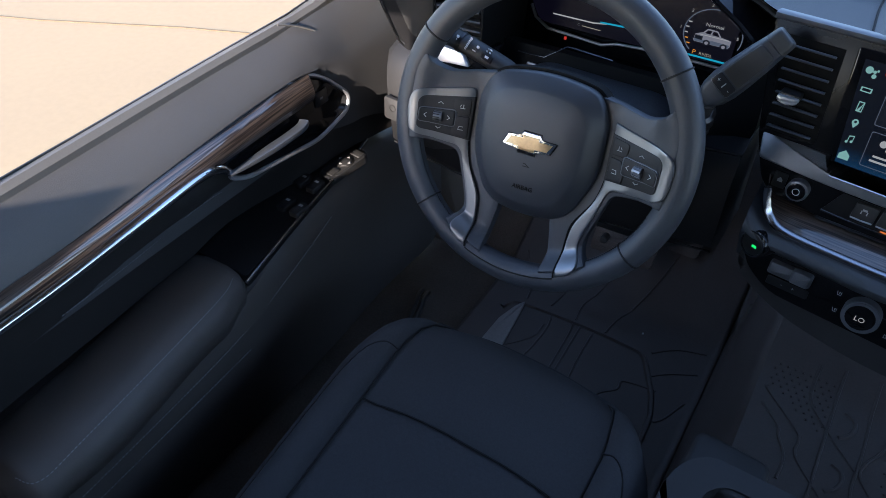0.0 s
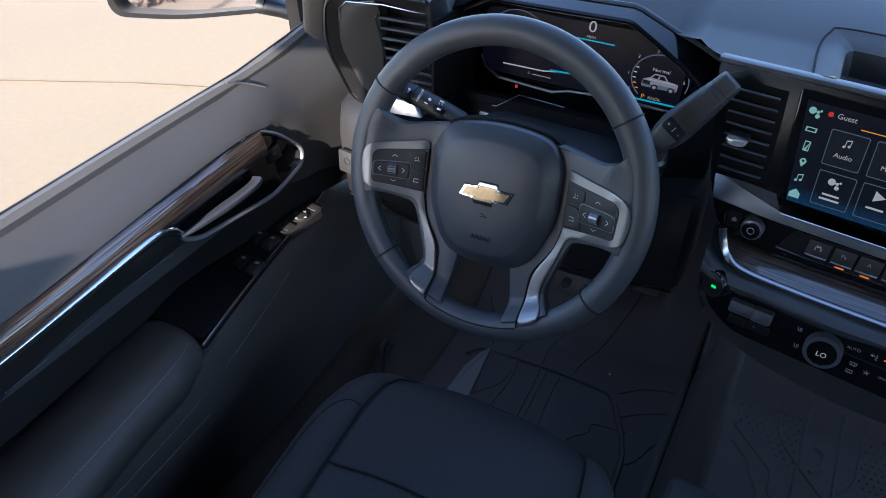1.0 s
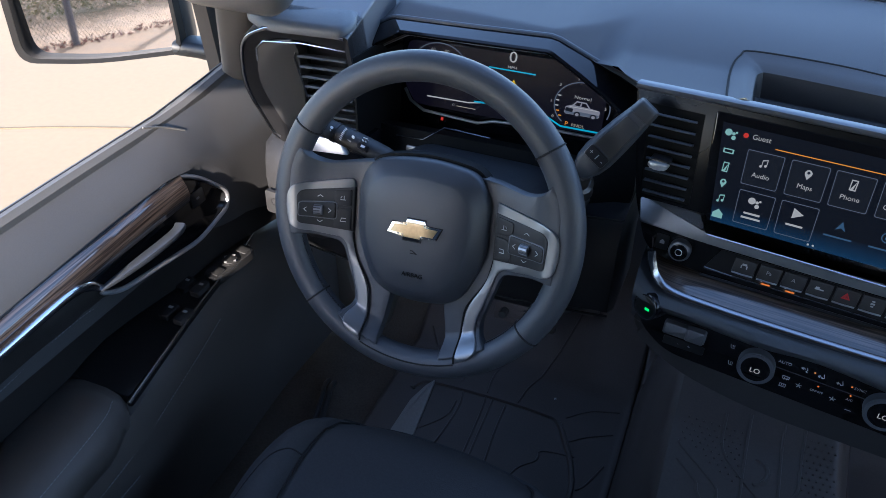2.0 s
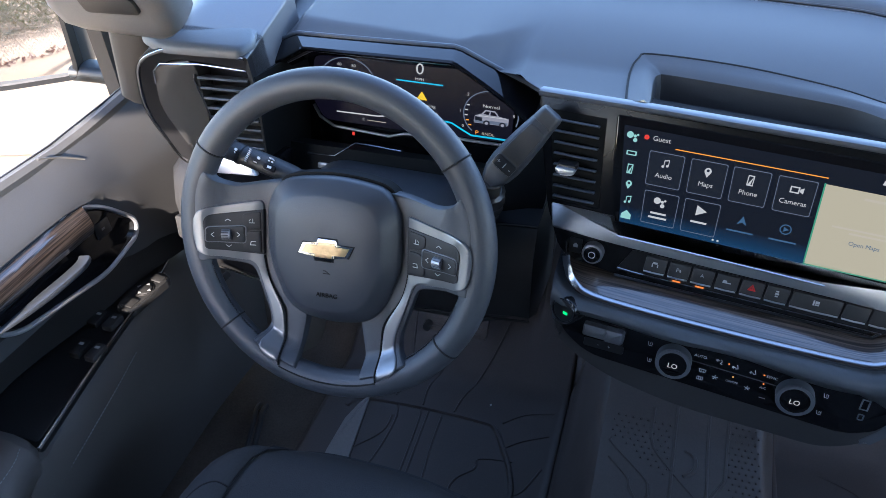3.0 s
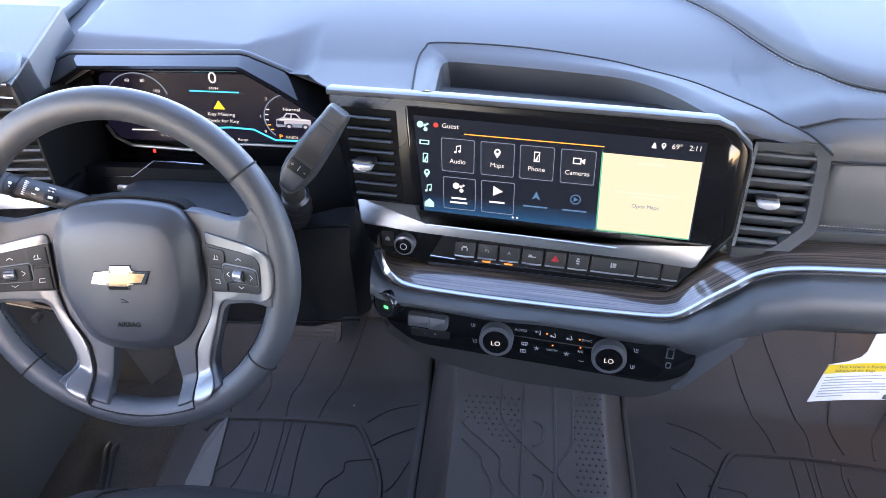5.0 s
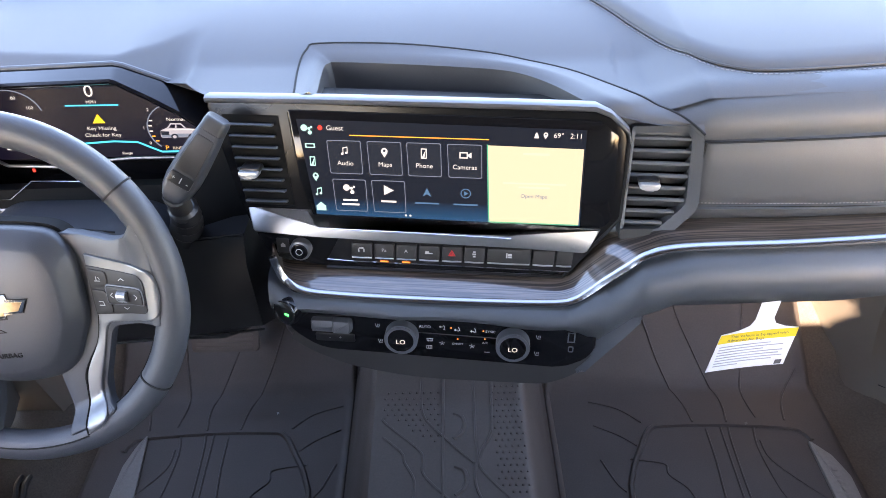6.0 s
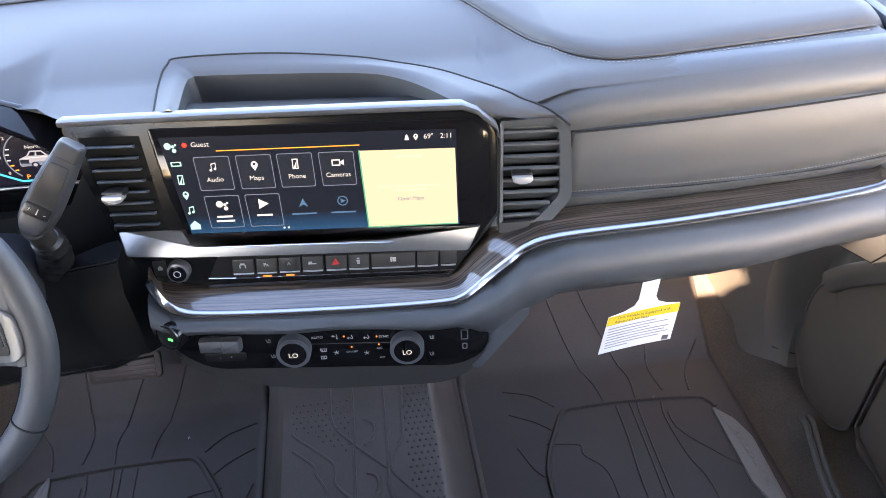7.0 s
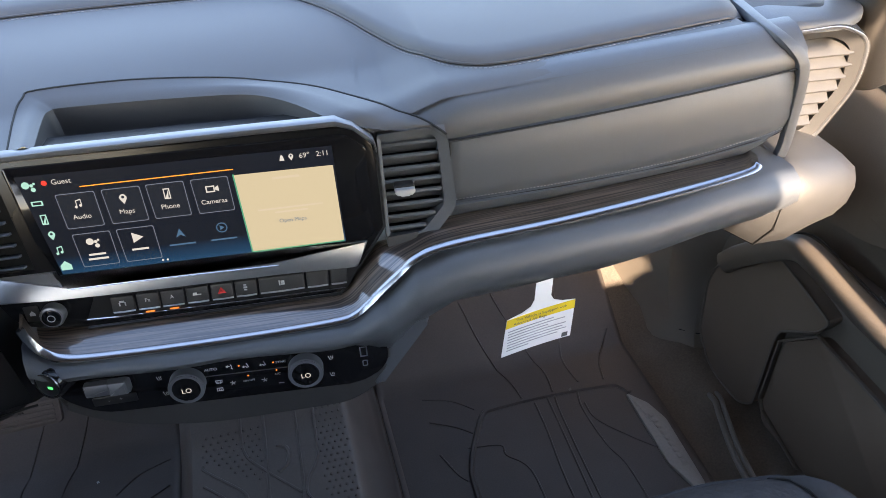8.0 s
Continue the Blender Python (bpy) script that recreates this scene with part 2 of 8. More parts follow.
def loft(name, rings, mat, parent, label="", closed=True, caps=True, sharp=35):
    """A skin over rings of equal count; closed: each ring is a loop."""
    n = len(rings[0])
    verts = [Vector(p) for ring in rings for p in ring]
    faces = []
    for k in range(len(rings) - 1):
        for i in range(n if closed else n - 1):
            j = (i + 1) % n
            faces.append((k * n + i, k * n + j, (k + 1) * n + j, (k + 1) * n + i))
    if caps and closed:
        faces.append(tuple(range(n))[::-1])
        faces.append(tuple(range((len(rings) - 1) * n, len(rings) * n)))
    return link(name, verts, faces, mat, parent, label, sharp=sharp)


def smooth_path(points, n=8, closed=False):
    """A curve through the points (Catmull-Rom)."""
    p = [Vector(q) for q in points]
    out, count = [], len(p)
    for i in range(count if closed else count - 1):
        a, b, c, d = (p[(i - 1) % count], p[i], p[(i + 1) % count], p[(i + 2) % count]) if closed else (p[max(i - 1, 0)], p[i], p[i + 1], p[min(i + 2, count - 1)])
        for k in range(n):
            t = k / n
            out.append(0.5 * ((2 * b) + (c - a) * t + (2 * a - 5 * b + 4 * c - d) * t * t + (3 * b - a - 3 * c + d) * t ** 3))
    if not closed:
        out.append(p[-1])
    return out


def sweep(name, path, profile, up, mat, parent, label="", closed=False, scale=None):
    """A profile of (side, up) points carried along a path."""
    up = Vector(up)
    rings, count = [], len(path)
    for i, p in enumerate(path):
        a = path[(i - 1) % count] if closed or i else path[i]
        b = path[(i + 1) % count] if closed or i < count - 1 else path[i]
        along = (Vector(b) - Vector(a)).normalized()
        side = along.cross(up).normalized()
        over = side.cross(along).normalized()
        s = scale[i] if scale else 1.0
        rings.append([Vector(p) + side * (u * s) + over * (v * s) for u, v in profile])
    if closed:
        rings.append(rings[0])
    return loft(name, rings, mat, parent, label, caps=not closed)


def circle(r, n=12, squash=1.0):
    return [(r * math.cos(2 * math.pi * k / n), r * squash * math.sin(2 * math.pi * k / n)) for k in range(n)]


def tube(name, path, r, mat, parent, up=(0, 0, 1), label="", closed=False, n=10, squash=1.0, scale=None):
    return sweep(name, path, circle(r, n, squash), up, mat, parent, label, closed, scale)


def stitches(name, path, r, mat, parent, label="", pitch=0.0055, fill=0.66):
    """A row of short thread stitches along a path, one mesh."""
    path = [Vector(p) for p in path]
    verts, faces, run, want = [], [], 0.0, 0.0
    for a, b in zip(path, path[1:]):
        step = (b - a).length
        if step < 1e-6:
            continue
        d = (b - a) / step
        s = d.cross(Vector((0, 0, 1))).normalized() * r
        h = s.cross(d).normalized() * r
        while want < run + step:
            p, q = a + d * (want - run), a + d * (want - run + pitch * fill)
            k = len(verts)
            for c, w in ((p, 0.5), (p * 0.5 + q * 0.5, 1.0), (q, 0.5)):
                verts += [c + s * w, c + h * w, c - s * w, c - h * w]
            for j in (0, 4):
                faces += [(k + j + i, k + j + (i + 1) % 4, k + j + 4 + (i + 1) % 4, k + j + 4 + i) for i in range(4)]
            want += pitch
        run += step
    return link(name, verts, faces, mat, parent, label)


def disc(name, u, v, r, w0, w1, m, mat, parent, label="", n=28, bevel=0.0015):
    return plate(name, [(u + a, v + b) for a, b in circle(r, n)], w0, w1, m, mat, parent, bevel, label)


def words(name, text, size, m, mat, parent, label="", align="CENTER", lift=0.0):
    """Flat letters in the built-in font, in the local frame m."""
    cu = bpy.data.curves.new(name, "FONT")
    cu.body, cu.size, cu.align_x, cu.align_y, cu.extrude = text, size, align, "CENTER", lift
    cu.resolution_u = 3
    ob = bpy.data.objects.new(name, cu)
    me = bpy.data.meshes.new_from_object(ob)
    bpy.data.objects.remove(ob)
    me.transform(m)
    me.materials.clear()
    return finish(name, me, mat, parent, label, smooth=False)


def bar(name, u, v, du, dv, w, m, mat, parent):
    """A plain bar that stands for a mark or for print too small to read."""
    return plate(name, box2(u - du / 2, v - dv / 2, u + du / 2, v + dv / 2), w - 0.0003, w, m, mat, parent)


def strokes(name, segs, width, m, mat, parent, label=""):
    """A small printed sign made of fine straight strokes (u0, v0, u1, v1), one mesh."""
    verts, faces = [], []
    for a, b, c, d in segs:
        run = Vector((c - a, d - b, 0))
        if run.length < 1e-7:
            continue
        run.normalize()
        side = Vector((-run.y, run.x, 0)) * width / 2
        p, q, k = Vector((a, b, 0)) - run * width * 0.4, Vector((c, d, 0)) + run * width * 0.4, len(verts)
        for w in (-0.0002, 0.0001):
            verts += [m @ (p - side + Vector((0, 0, w))), m @ (q - side + Vector((0, 0, w))), m @ (q + side + Vector((0, 0, w))), m @ (p + side + Vector((0, 0, w)))]
        faces += [(k + 4, k + 5, k + 6, k + 7), (k, k + 1, k + 5, k + 4), (k + 1, k + 2, k + 6, k + 5), (k + 2, k + 3, k + 7, k + 6), (k + 3, k, k + 4, k + 7)]
    return link(name, verts, faces, mat, parent, label, smooth=False)


def frame_at(origin, along, up):
    a, u = Vector(along).normalized(), Vector(up).normalized()
    o = a.cross(u).normalized()
    u = o.cross(a)
    return Matrix(((a.x, u.x, o.x, origin[0]), (a.y, u.y, o.y, origin[1]), (a.z, u.z, o.z, origin[2]), (0, 0, 0, 1)))


def shift(m, u=0.0, v=0.0, w=0.0, turn=0.0):
    return m @ Matrix.Translation((u, v, w)) @ Matrix.Rotation(radians(turn), 4, "Z")


def along_lerp(stations, x):
    """Interpolated profile at x from stations (x, [(y, z), ...])."""
    for (xa, pa), (xb, pb) in zip(stations, stations[1:]):
        if xa <= x <= xb:
            f = (x - xa) / (xb - xa)
            f = f * f * (3 - 2 * f)
            return [(p[0] * (1 - f) + q[0] * f, p[1] * (1 - f) + q[1] * f) for p, q in zip(pa, pb)]
    return stations[0][1] if x < stations[0][0] else stations[-1][1]


def profile_x(name, stations, mat, parent, label="", steps=24, closed=True, sharp=40, fine=3):
    """Profiles (y, z) carried along x between stations."""
    xs = sorted({s[0] for s in stations} | {stations[0][0] + (stations[-1][0] - stations[0][0]) * k / steps for k in range(steps + 1)})
    rings = [[(x, y, z) for y, z in along_lerp(stations, x)] for x in xs]
    return loft(name, rings, mat, parent, label, closed=closed, caps=closed, sharp=sharp)


def profile_y(name, stations, mat, parent, label="", steps=24, closed=True, sharp=40):
    """Profiles (x, z) carried along y between stations."""
    ys = sorted({s[0] for s in stations} | {stations[0][0] + (stations[-1][0] - stations[0][0]) * k / steps for k in range(steps + 1)})
    rings = [[(x, y, z) for x, z in along_lerp(stations, y)] for y in ys]
    return loft(name, rings, mat, parent, label, closed=closed, caps=closed, sharp=sharp)


def block(name, x0, y0, z0, x1, y1, z1, mat, parent, r=0.004, label=""):
    bm = bmesh.new()
    bmesh.ops.create_cube(bm, size=1, matrix=Matrix.Translation(((x0 + x1) / 2, (y0 + y1) / 2, (z0 + z1) / 2)) @ Matrix.Diagonal((x1 - x0, y1 - y0, z1 - z0, 1)))
    if r:
        bmesh.ops.bevel(bm, geom=list(bm.edges), offset=r, segments=2, profile=0.5, affect="EDGES")
    return part(name, bm, mat, parent, label)

# ---- the setting: ground, cab shell ----
CX = 0.07                            # the cab's middle


def grid_sheet(name, x0, x1, y0, y1, nx, ny, height, mat, parent=None, label="", kind=""):
    verts = [(x0 + (x1 - x0) * i / nx, y0 + (y1 - y0) * j / ny) for j in range(ny + 1) for i in range(nx + 1)]
    verts = [(x, y, height(x, y)) for x, y in verts]
    faces = [(j * (nx + 1) + i, j * (nx + 1) + i + 1, (j + 1) * (nx + 1) + i + 1, (j + 1) * (nx + 1) + i) for j in range(ny) for i in range(nx)]
    ob = link(name, verts, faces, mat, parent, label)
    return tagged(ob, kind=kind)


def concrete():
    m = material("pale_concrete", (0.325, 0.232, 0.126), 0.85, grain=60, bump=0.2, vary=0.06, coarse=0.9)
    return m


GROUND = concrete()
DIRT = material("bare_orange_dirt", (0.19, 0.092, 0.026), 0.95, grain=60, bump=0.9, vary=0.3, coarse=2.0)
ground = grid_sheet("ground", -900, 900, -900, 900, 6, 6, lambda x, y: 0.0, GROUND)
tagged(ground, "pale sunlit concrete ground of a parking lot", "ground", kind="structure")

# a joint that runs across the concrete, and the bare bank behind the lot
joint = base("ground_joint", (-3.0, 0, 0.0), "dark sealed joint across the concrete ground", "joint", kind="structure")
path = [(-4.6 + 0.35 * k, 1.02 + 0.165 * k + 0.012 * math.sin(2.1 * k), 0.003) for k in range(12)]
sweep("sealant", path, [(-0.005, -0.003), (0.005, -0.003), (0.005, 0.001), (-0.005, 0.001)], (0, 0, 1), material("joint_sealant", (0.185, 0.125, 0.066), 0.9), joint)

# cab body
floor = base("floor", (CX, 0.1, 0.58), "dark carpeted cab floor", "floor", kind="structure")


def floor_z(x, y):
    rise = max(0.0, y - 0.48) * 0.9                                       # toe board
    flank = (0.250 - x) / 0.10 if x > 0.037 else (x + 0.165) / 0.085
    flank = max(0.0, min(1.0, flank))
    hump = 0.235 * flank * flank * (3 - 2 * flank)                        # tunnel
    hump = hump * (1.0 if y > -0.05 else max(0.0, 1 + (y + 0.05) / 0.12))
    side = 0.03 * max(0.0, min(1.0, (abs(x - CX) - 0.76) / 0.05))
    return 0.585 + max(rise, hump + max(0.0, y - 0.25) * 0.25 * (hump > 0.1)) + side


grid_sheet("carpet", -0.83, 0.97, -1.05, 0.95, 90, 100, floor_z, CARPET, floor)
block("underbody", -0.83, -1.05, 0.42, 0.97, 0.95, 0.575, DARK, floor)

firewall = tagged(block("firewall", -0.83, 0.95, 0.42, 0.97, 1.0, 1.36, DARK, None), "dark padded firewall under the dashboard", "wall", kind="structure")
# unseen wall, added to mask the sun; panel edges set where sun patches fall
rear = base("wall_rear", (CX, -1.1, 0.45), "unseen grey rear wall, added with openings sized to shape the sun patches", "wall", kind="structure")
block("lower_panel", -0.86, -1.12, 0.42, 0.768, -1.06, 1.20, PLASTIC, rear)
block("right_lower_sun_block", 0.768, -1.12, 0.42, 1.0, -1.06, 1.178, PLASTIC, rear)
block("header", -0.86, -1.12, 1.78, 0.888, -1.06, 1.88, PLASTIC, rear)
block("right_header_sun_block", 0.888, -1.12, 1.84, 1.0, -1.06, 1.88, PLASTIC, rear)
block("middle_panel", -0.61, -1.12, 1.20, 0.768, -1.06, 1.78, PLASTIC, rear)
block("upper_corner_sun_block", 0.768, -1.12, 1.645, 0.816, -1.06, 1.78, PLASTIC, rear)
block("corner_sun_block", 0.768, -1.12, 1.178, 0.874, -1.06, 1.44, PLASTIC, rear)
block("left_upper_sun_block", -0.86, -1.12, 1.68, -0.61, -1.06, 1.78, PLASTIC, rear)
block("left_lower_sun_block", -0.86, -1.12, 1.20, -0.738, -1.06, 1.469, PLASTIC, rear)
block("left_corner_sun_block", -0.738, -1.12, 1.20, -0.61, -1.06, 1.375, PLASTIC, rear)
ceiling = tagged(block("ceiling", -0.80, -1.12, 1.86, 0.94, 0.02, 1.91, HEADLINER, None, 0.02), "unseen cloth headliner, darkened to cut bounced light", "ceiling", kind="structure")

for side, number in ((-1, 1), (1, 2)):
    pillar = base("pillar_%d" % number, (CX + side * 0.88, 0.2, 1.28), "warm grey moulded windshield pillar trim", "pillar", kind="structure")
    rings = []
    for x, y, z, w, d in ((0.852, 0.240, 1.300, 0.022, 0.040), (0.850, 0.235, 1.312, 0.030, 0.046), (0.822, 0.220, 1.42, 0.036, 0.048), (0.800, 0.15, 1.56, 0.042, 0.045), (0.76, 0.0, 1.80, 0.05, 0.05), (0.74, -0.06, 1.88, 0.05, 0.05)):
        rings.append([(CX + side * x + a, y + b, z) for a, b in rounded([(-w, -d), (w, -d), (w, d), (-w, d)], 0.026, 4)])
    loft("cover", rings, PILLAR, pillar)
    rings = [[(CX + side * 0.93 + a, y + b, z) for a, b in box2(-0.012, -0.03, 0.012, 0.03)] for y, z in ((0.280, 1.22), (0.262, 1.45), (-0.02, 1.9))]
    loft("outer_seal", rings, DARK, pillar)
    post = tagged(block("pillar_%d" % (number + 2), CX + side * 0.91 - 0.03, -0.86, 0.5, CX + side * 0.91 + 0.03, -0.742, 1.88, PLASTIC, None, 0.02), "grey moulded pillar trim behind the door", "pillar", kind="structure")
    tagged(block("wall_side_%d" % number, CX + side * 0.90 - 0.03, -1.06, 0.42, CX + side * 0.90 + 0.03, -0.862, 1.27, PLASTIC, None), "grey moulded side wall behind the door", "wall", kind="structure")
    tagged(block("roof_rail_%d" % number, CX + side * 0.84 - 0.035, -1.1, 1.78, CX + side * 0.84 + 0.035, 0.0, 1.88, HEADLINER, None, 0.015), "unseen cloth-covered roof rail, darkened to cut bounced light", "trim", kind="structure")


# ---- dashboard body ----
dashboard = base("dashboard", (CX, 0.25, 1.0), "dark blue-grey soft vinyl dashboard with stitched seams", "dashboard")
S = frame_at((0.0165, 0.1559, 1.365), (0.9951, -0.0988, 0), (0.0168, 0.1687, 0.9855))   # the centre stack, turned to the driver


def on_stack(u, v, w=0.0):
    return S @ Vector((u, v, w))


HOOD_LINE = [(-0.66, 1.355), (-0.633, 1.3705), (-0.592, 1.3905), (-0.555, 1.4090), (-0.548, 1.4112), (-0.44, 1.4142), (-0.338, 1.4176), (-0.327, 1.4152), (-0.286, 1.3978), (-0.248, 1.3832)]


def top_z(x, y):
    """Height of the upper deck."""
    z = 1.418 + 0.035 * max(0.0, min(1.0, (y - 0.2) / 0.5))
    z -= 0.020 * max(0.0, min(1.0, (abs(x - CX) - 0.612 - 0.10 * max(0.0, y - 0.15)) / 0.012))
    near = max(0.0, min(1.0, (0.40 - y) / 0.14))
    middle = max(0.0, min(1.0, (x + 0.32) / 0.08)) * max(0.0, min(1.0, (0.31 - x) / 0.05))
    z -= 0.016 * near * near * middle
    roll = max(0.0, min(1.0, (x - 0.225) / 0.03)) * max(0.0, min(1.0, (0.72 - x) / 0.02))
    z -= 10.0 * max(0.0, 0.18 - y) ** 2 * roll
    z += 0.012 * max(0.0, min(1.0, (x - 0.32) / 0.4)) * max(0.0, min(1.0, (0.5 - y) / 0.2))
    if -0.66 < x < -0.25:                                                 # falls to the cluster hood
        for (xa, za), (xb, zb) in zip(HOOD_LINE, HOOD_LINE[1:]):
            if xa <= x < xb:
                low = za + (zb - za) * (x - xa) / (xb - xa) + max(0.0, y - 0.246) * 0.42
                fade = max(0.0, min(1.0, (-0.25 - x) / 0.03))
                z += (min(z, low) - z) * fade
    return z


# rim of the storage bin: outer joint on the deck, and the inner edge, which runs on over the vent
BIN_RIM = [((-0.126, 0.181), (-0.101, 0.181, 1.404)), ((-0.130, 0.255), (-0.102, 0.252, 1.404)), ((-0.124, 0.285), (-0.097, 0.268, 1.404)), ((-0.110, 0.296), (-0.086, 0.271, 1.404)), ((-0.02, 0.293), (-0.02, 0.263, 1.404)),
           ((0.06, 0.280), (0.050, 0.252, 1.404)), ((0.120, 0.264), (0.101, 0.241, 1.404)), ((0.176, 0.236), (0.130, 0.225, 1.404)), ((0.215, 0.203), (0.158, 0.196, 1.404)), ((0.242, 0.174), (0.190, 0.150, 1.404)),
           ((0.262, 0.156), tuple(on_stack(0.206, 0.0305, -0.002))), ((0.282, 0.140), tuple(on_stack(0.245, 0.0235, -0.001))), ((0.303, 0.121), tuple(on_stack(0.2865, 0.0225, -0.001)))]
BIN_OUT = [(p.x, p.y) for p in smooth_path([(*o, 0.0) for o, i in BIN_RIM], 4)]
BIN_IN = smooth_path([i for o, i in BIN_RIM], 4)
BIN_CUT = [(x * 0.965 + 0.06 * 0.035, y * 0.965 + 0.15 * 0.035) for x, y in BIN_OUT] + [(0.30, 0.05), (-0.11, 0.05)]


def inside(poly, x, y):
    hit = False
    for (ax, ay), (bx, by) in zip(poly, poly[1:] + poly[:1]):
        if (ay > y) != (by > y) and x < ax + (y - ay) / (by - ay) * (bx - ax):
            hit = not hit
    return hit


def front_y(x):
    """The front edge of the deck."""
    if x < -0.63:
        return 0.20
    if x < -0.30:
        return 0.2465
    if 0.232 < x < 0.71:
        return max(0.150, 0.182 - 0.87 * (x - 0.235))
    if x < 0.28:
        f = max(0.0, min(1.0, (x + 0.30) / 0.10))
        f = f * f * (3 - 2 * f)
        g = max(0.0, min(1.0, (x - 0.24) / 0.04))
        return (0.2465 * (1 - f) + (0.163 - 0.1 * x) * f) * (1 - g) + 0.165 * g
    return 0.150 if x < 0.70 else 0.20


def deck():
    nx, ny = 344, 64
    verts, faces, index = [], [], {}
    for j in range(ny + 1):
        for i in range(nx + 1):
            x = -0.79 + 1.72 * i / nx
            y0 = front_y(x)
            f = j / ny
            y = y0 + (0.95 - y0) * f ** 1.35
            index[i, j] = len(verts)
            verts.append((x, y, top_z(x, y)))
    for j in range(ny):
        for i in range(nx):
            quad = (index[i, j], index[i + 1, j], index[i + 1, j + 1], index[i, j + 1])
            cx, cy = sum(verts[q][0] for q in quad) / 4, sum(verts[q][1] for q in quad) / 4
            if not inside(BIN_CUT, cx, cy):
                faces.append(quad)
    return link("top_pad", verts, faces, VINYL_TOP, dashboard, "blue-grey soft-touch upper dash pad", sharp=50)


deck()

# the raised windward pad behind the stitched seam
SEAM = smooth_path([(-0.79, 0.40), (-0.46, 0.452), (-0.18, 0.485), (0.06, 0.478), (0.158, 0.462), (0.211, 0.412), (0.265, 0.322), (0.310, 0.240), (0.347, 0.203), (0.40, 0.190), (0.55, 0.197), (0.69, 0.205), (0.80, 0.210)], 8)


def rear_pad():
    rings = []
    for p in SEAM:
        x, y = p.x, p.y
        ring = []
        for d, h in ((0.0, 0.001), (0.004, 0.006), (0.012, 0.0095), (0.03, 0.011), (0.12, 0.010), (0.3, 0.010)):
            yy = min(y + d, 0.945)
            ring.append((x, yy, top_z(x, yy) + h))
        ring.append((x, 0.945, top_z(x, 0.945) + 0.01))
        rings.append(ring)
    loft("rear_pad", rings, VINYL_TOP, dashboard, closed=False, caps=False, sharp=60)


rear_pad()
sweep("seam_groove", [(p.x, p.y - 0.002, top_z(p.x, p.y) + 0.0015) for p in SEAM], circle(0.0018, 6), (0, 0, 1), DARK, dashboard)
for off, r in ((-0.009, 0.0008),):
    stitches("seam_stitch", [(p.x, p.y + off, top_z(p.x, p.y + off) + 0.0004) for p in SEAM if p.x > -0.3], 0.0007, STITCH, dashboard, "pale seam thread")
sweep("bin_joint", [(x, y, top_z(x, y) + 0.0012) for x, y in BIN_OUT], circle(0.0014, 6), (0, 0, 1), DARKTHREAD, dashboard)

# storage bin behind the screen
def bin_shell():
    """Lip round the bin, its walls and floor."""
    outer, inner, last = BIN_OUT, BIN_IN, 9 * 4 + 1
    rings = []
    for f in (0.0, 0.04, 0.25, 0.5, 0.72, 0.9, 1.0):
        ring = []
        for k, ((x, y), q) in enumerate(zip(outer, inner)):
            over = max(0.0, min(1.0, (k - 34) / 6))
            zo = top_z(x, y)
            crest = 1.4095 * (1 - over) + (q.z + 0.003) * over
            if f == 0.0:
                z = zo - 0.004
            elif f <= 0.72:
                z = zo + 0.0015 + (crest - zo - 0.0015) * f / 0.72
            else:
                z = crest + (q.z - crest) * (f - 0.72) / 0.28
            ring.append((x + (q.x - x) * f, y + (q.y - y) * f, z))
        rings.append(ring)
    loft("bin_surround", rings, VINYL_TOP, dashboard, "soft vinyl lip around the open dash-top bin", closed=False, caps=False, sharp=60)
    wall = inner[:last]
    rings = [[(p.x, p.y, p.z) for p in wall], [(p.x * 0.985 + 0.001, p.y - 0.003, 1.390) for p in wall], [(p.x * 0.96 + 0.0024, p.y - 0.008, 1.345) for p in wall]]
    loft("bin_wall", rings, DARK, dashboard, "dark moulded wall of the open bin", closed=False, caps=False, sharp=30)
    link("bin_floor", [(p.x * 0.96 + 0.0024, p.y - 0.008, 1.346) for p in wall], [tuple(range(len(wall)))], DARK, dashboard, smooth=False)
    tucked = inner[last - 1:]
    loft("vent_brow", [[p + Vector((0, 0.002, 0.0005)) for p in tucked], [p + Vector((0, -0.001, -0.0015)) for p in tucked], [p + Vector((0, 0.012, -0.006)) for p in tucked]], VINYL, dashboard, closed=False, caps=False)


bin_shell()

# front roll, glove box panel, lower pad on the passenger side
E1 = 0.80
ROLL = ((0.236, 0.2300, 1.392, 1.404, 1.406, 1.414), (0.246, 0.1800, 1.396, 1.4140, 1.4228, 1.4314), (0.262, 0.1660, 1.396, 1.4120, 1.4212, 1.4298), (0.276, 0.1530, 1.395, 1.4098, 1.4153, 1.4238), (0.291, 0.1365, 1.389, 1.3975, 1.4012, 1.4110), (0.301, 0.1305, 1.379, 1.381, 1.385, 1.3975), (0.308, 0.1325, 1.3695, 1.3700, 1.3735, 1.3885), (0.308, 0.2000, 1.364, 1.364, 1.368, 1.383))
roll_rings = []
for k in range(41):
    f = (k / 40) ** 1.4
    ring = []
    for x0, y, z0, za, zb, zc in ROLL:
        x = x0 + (E1 - 0.06 - x0) * f
        if x < 0.32:
            z = z0 + (za - z0) * (x - x0) / (0.32 - x0)
        elif x < 0.45:
            z = za + (zb - za) * (x - 0.32) / 0.13
        else:
            z = zb + (zc - zb) * (x - 0.45) / 0.29
        ring.append((x, y, z))
    roll_rings.append(ring)
loft("front_roll", roll_rings, VINYL, dashboard, "stitched vinyl roll along the passenger side", sharp=60)
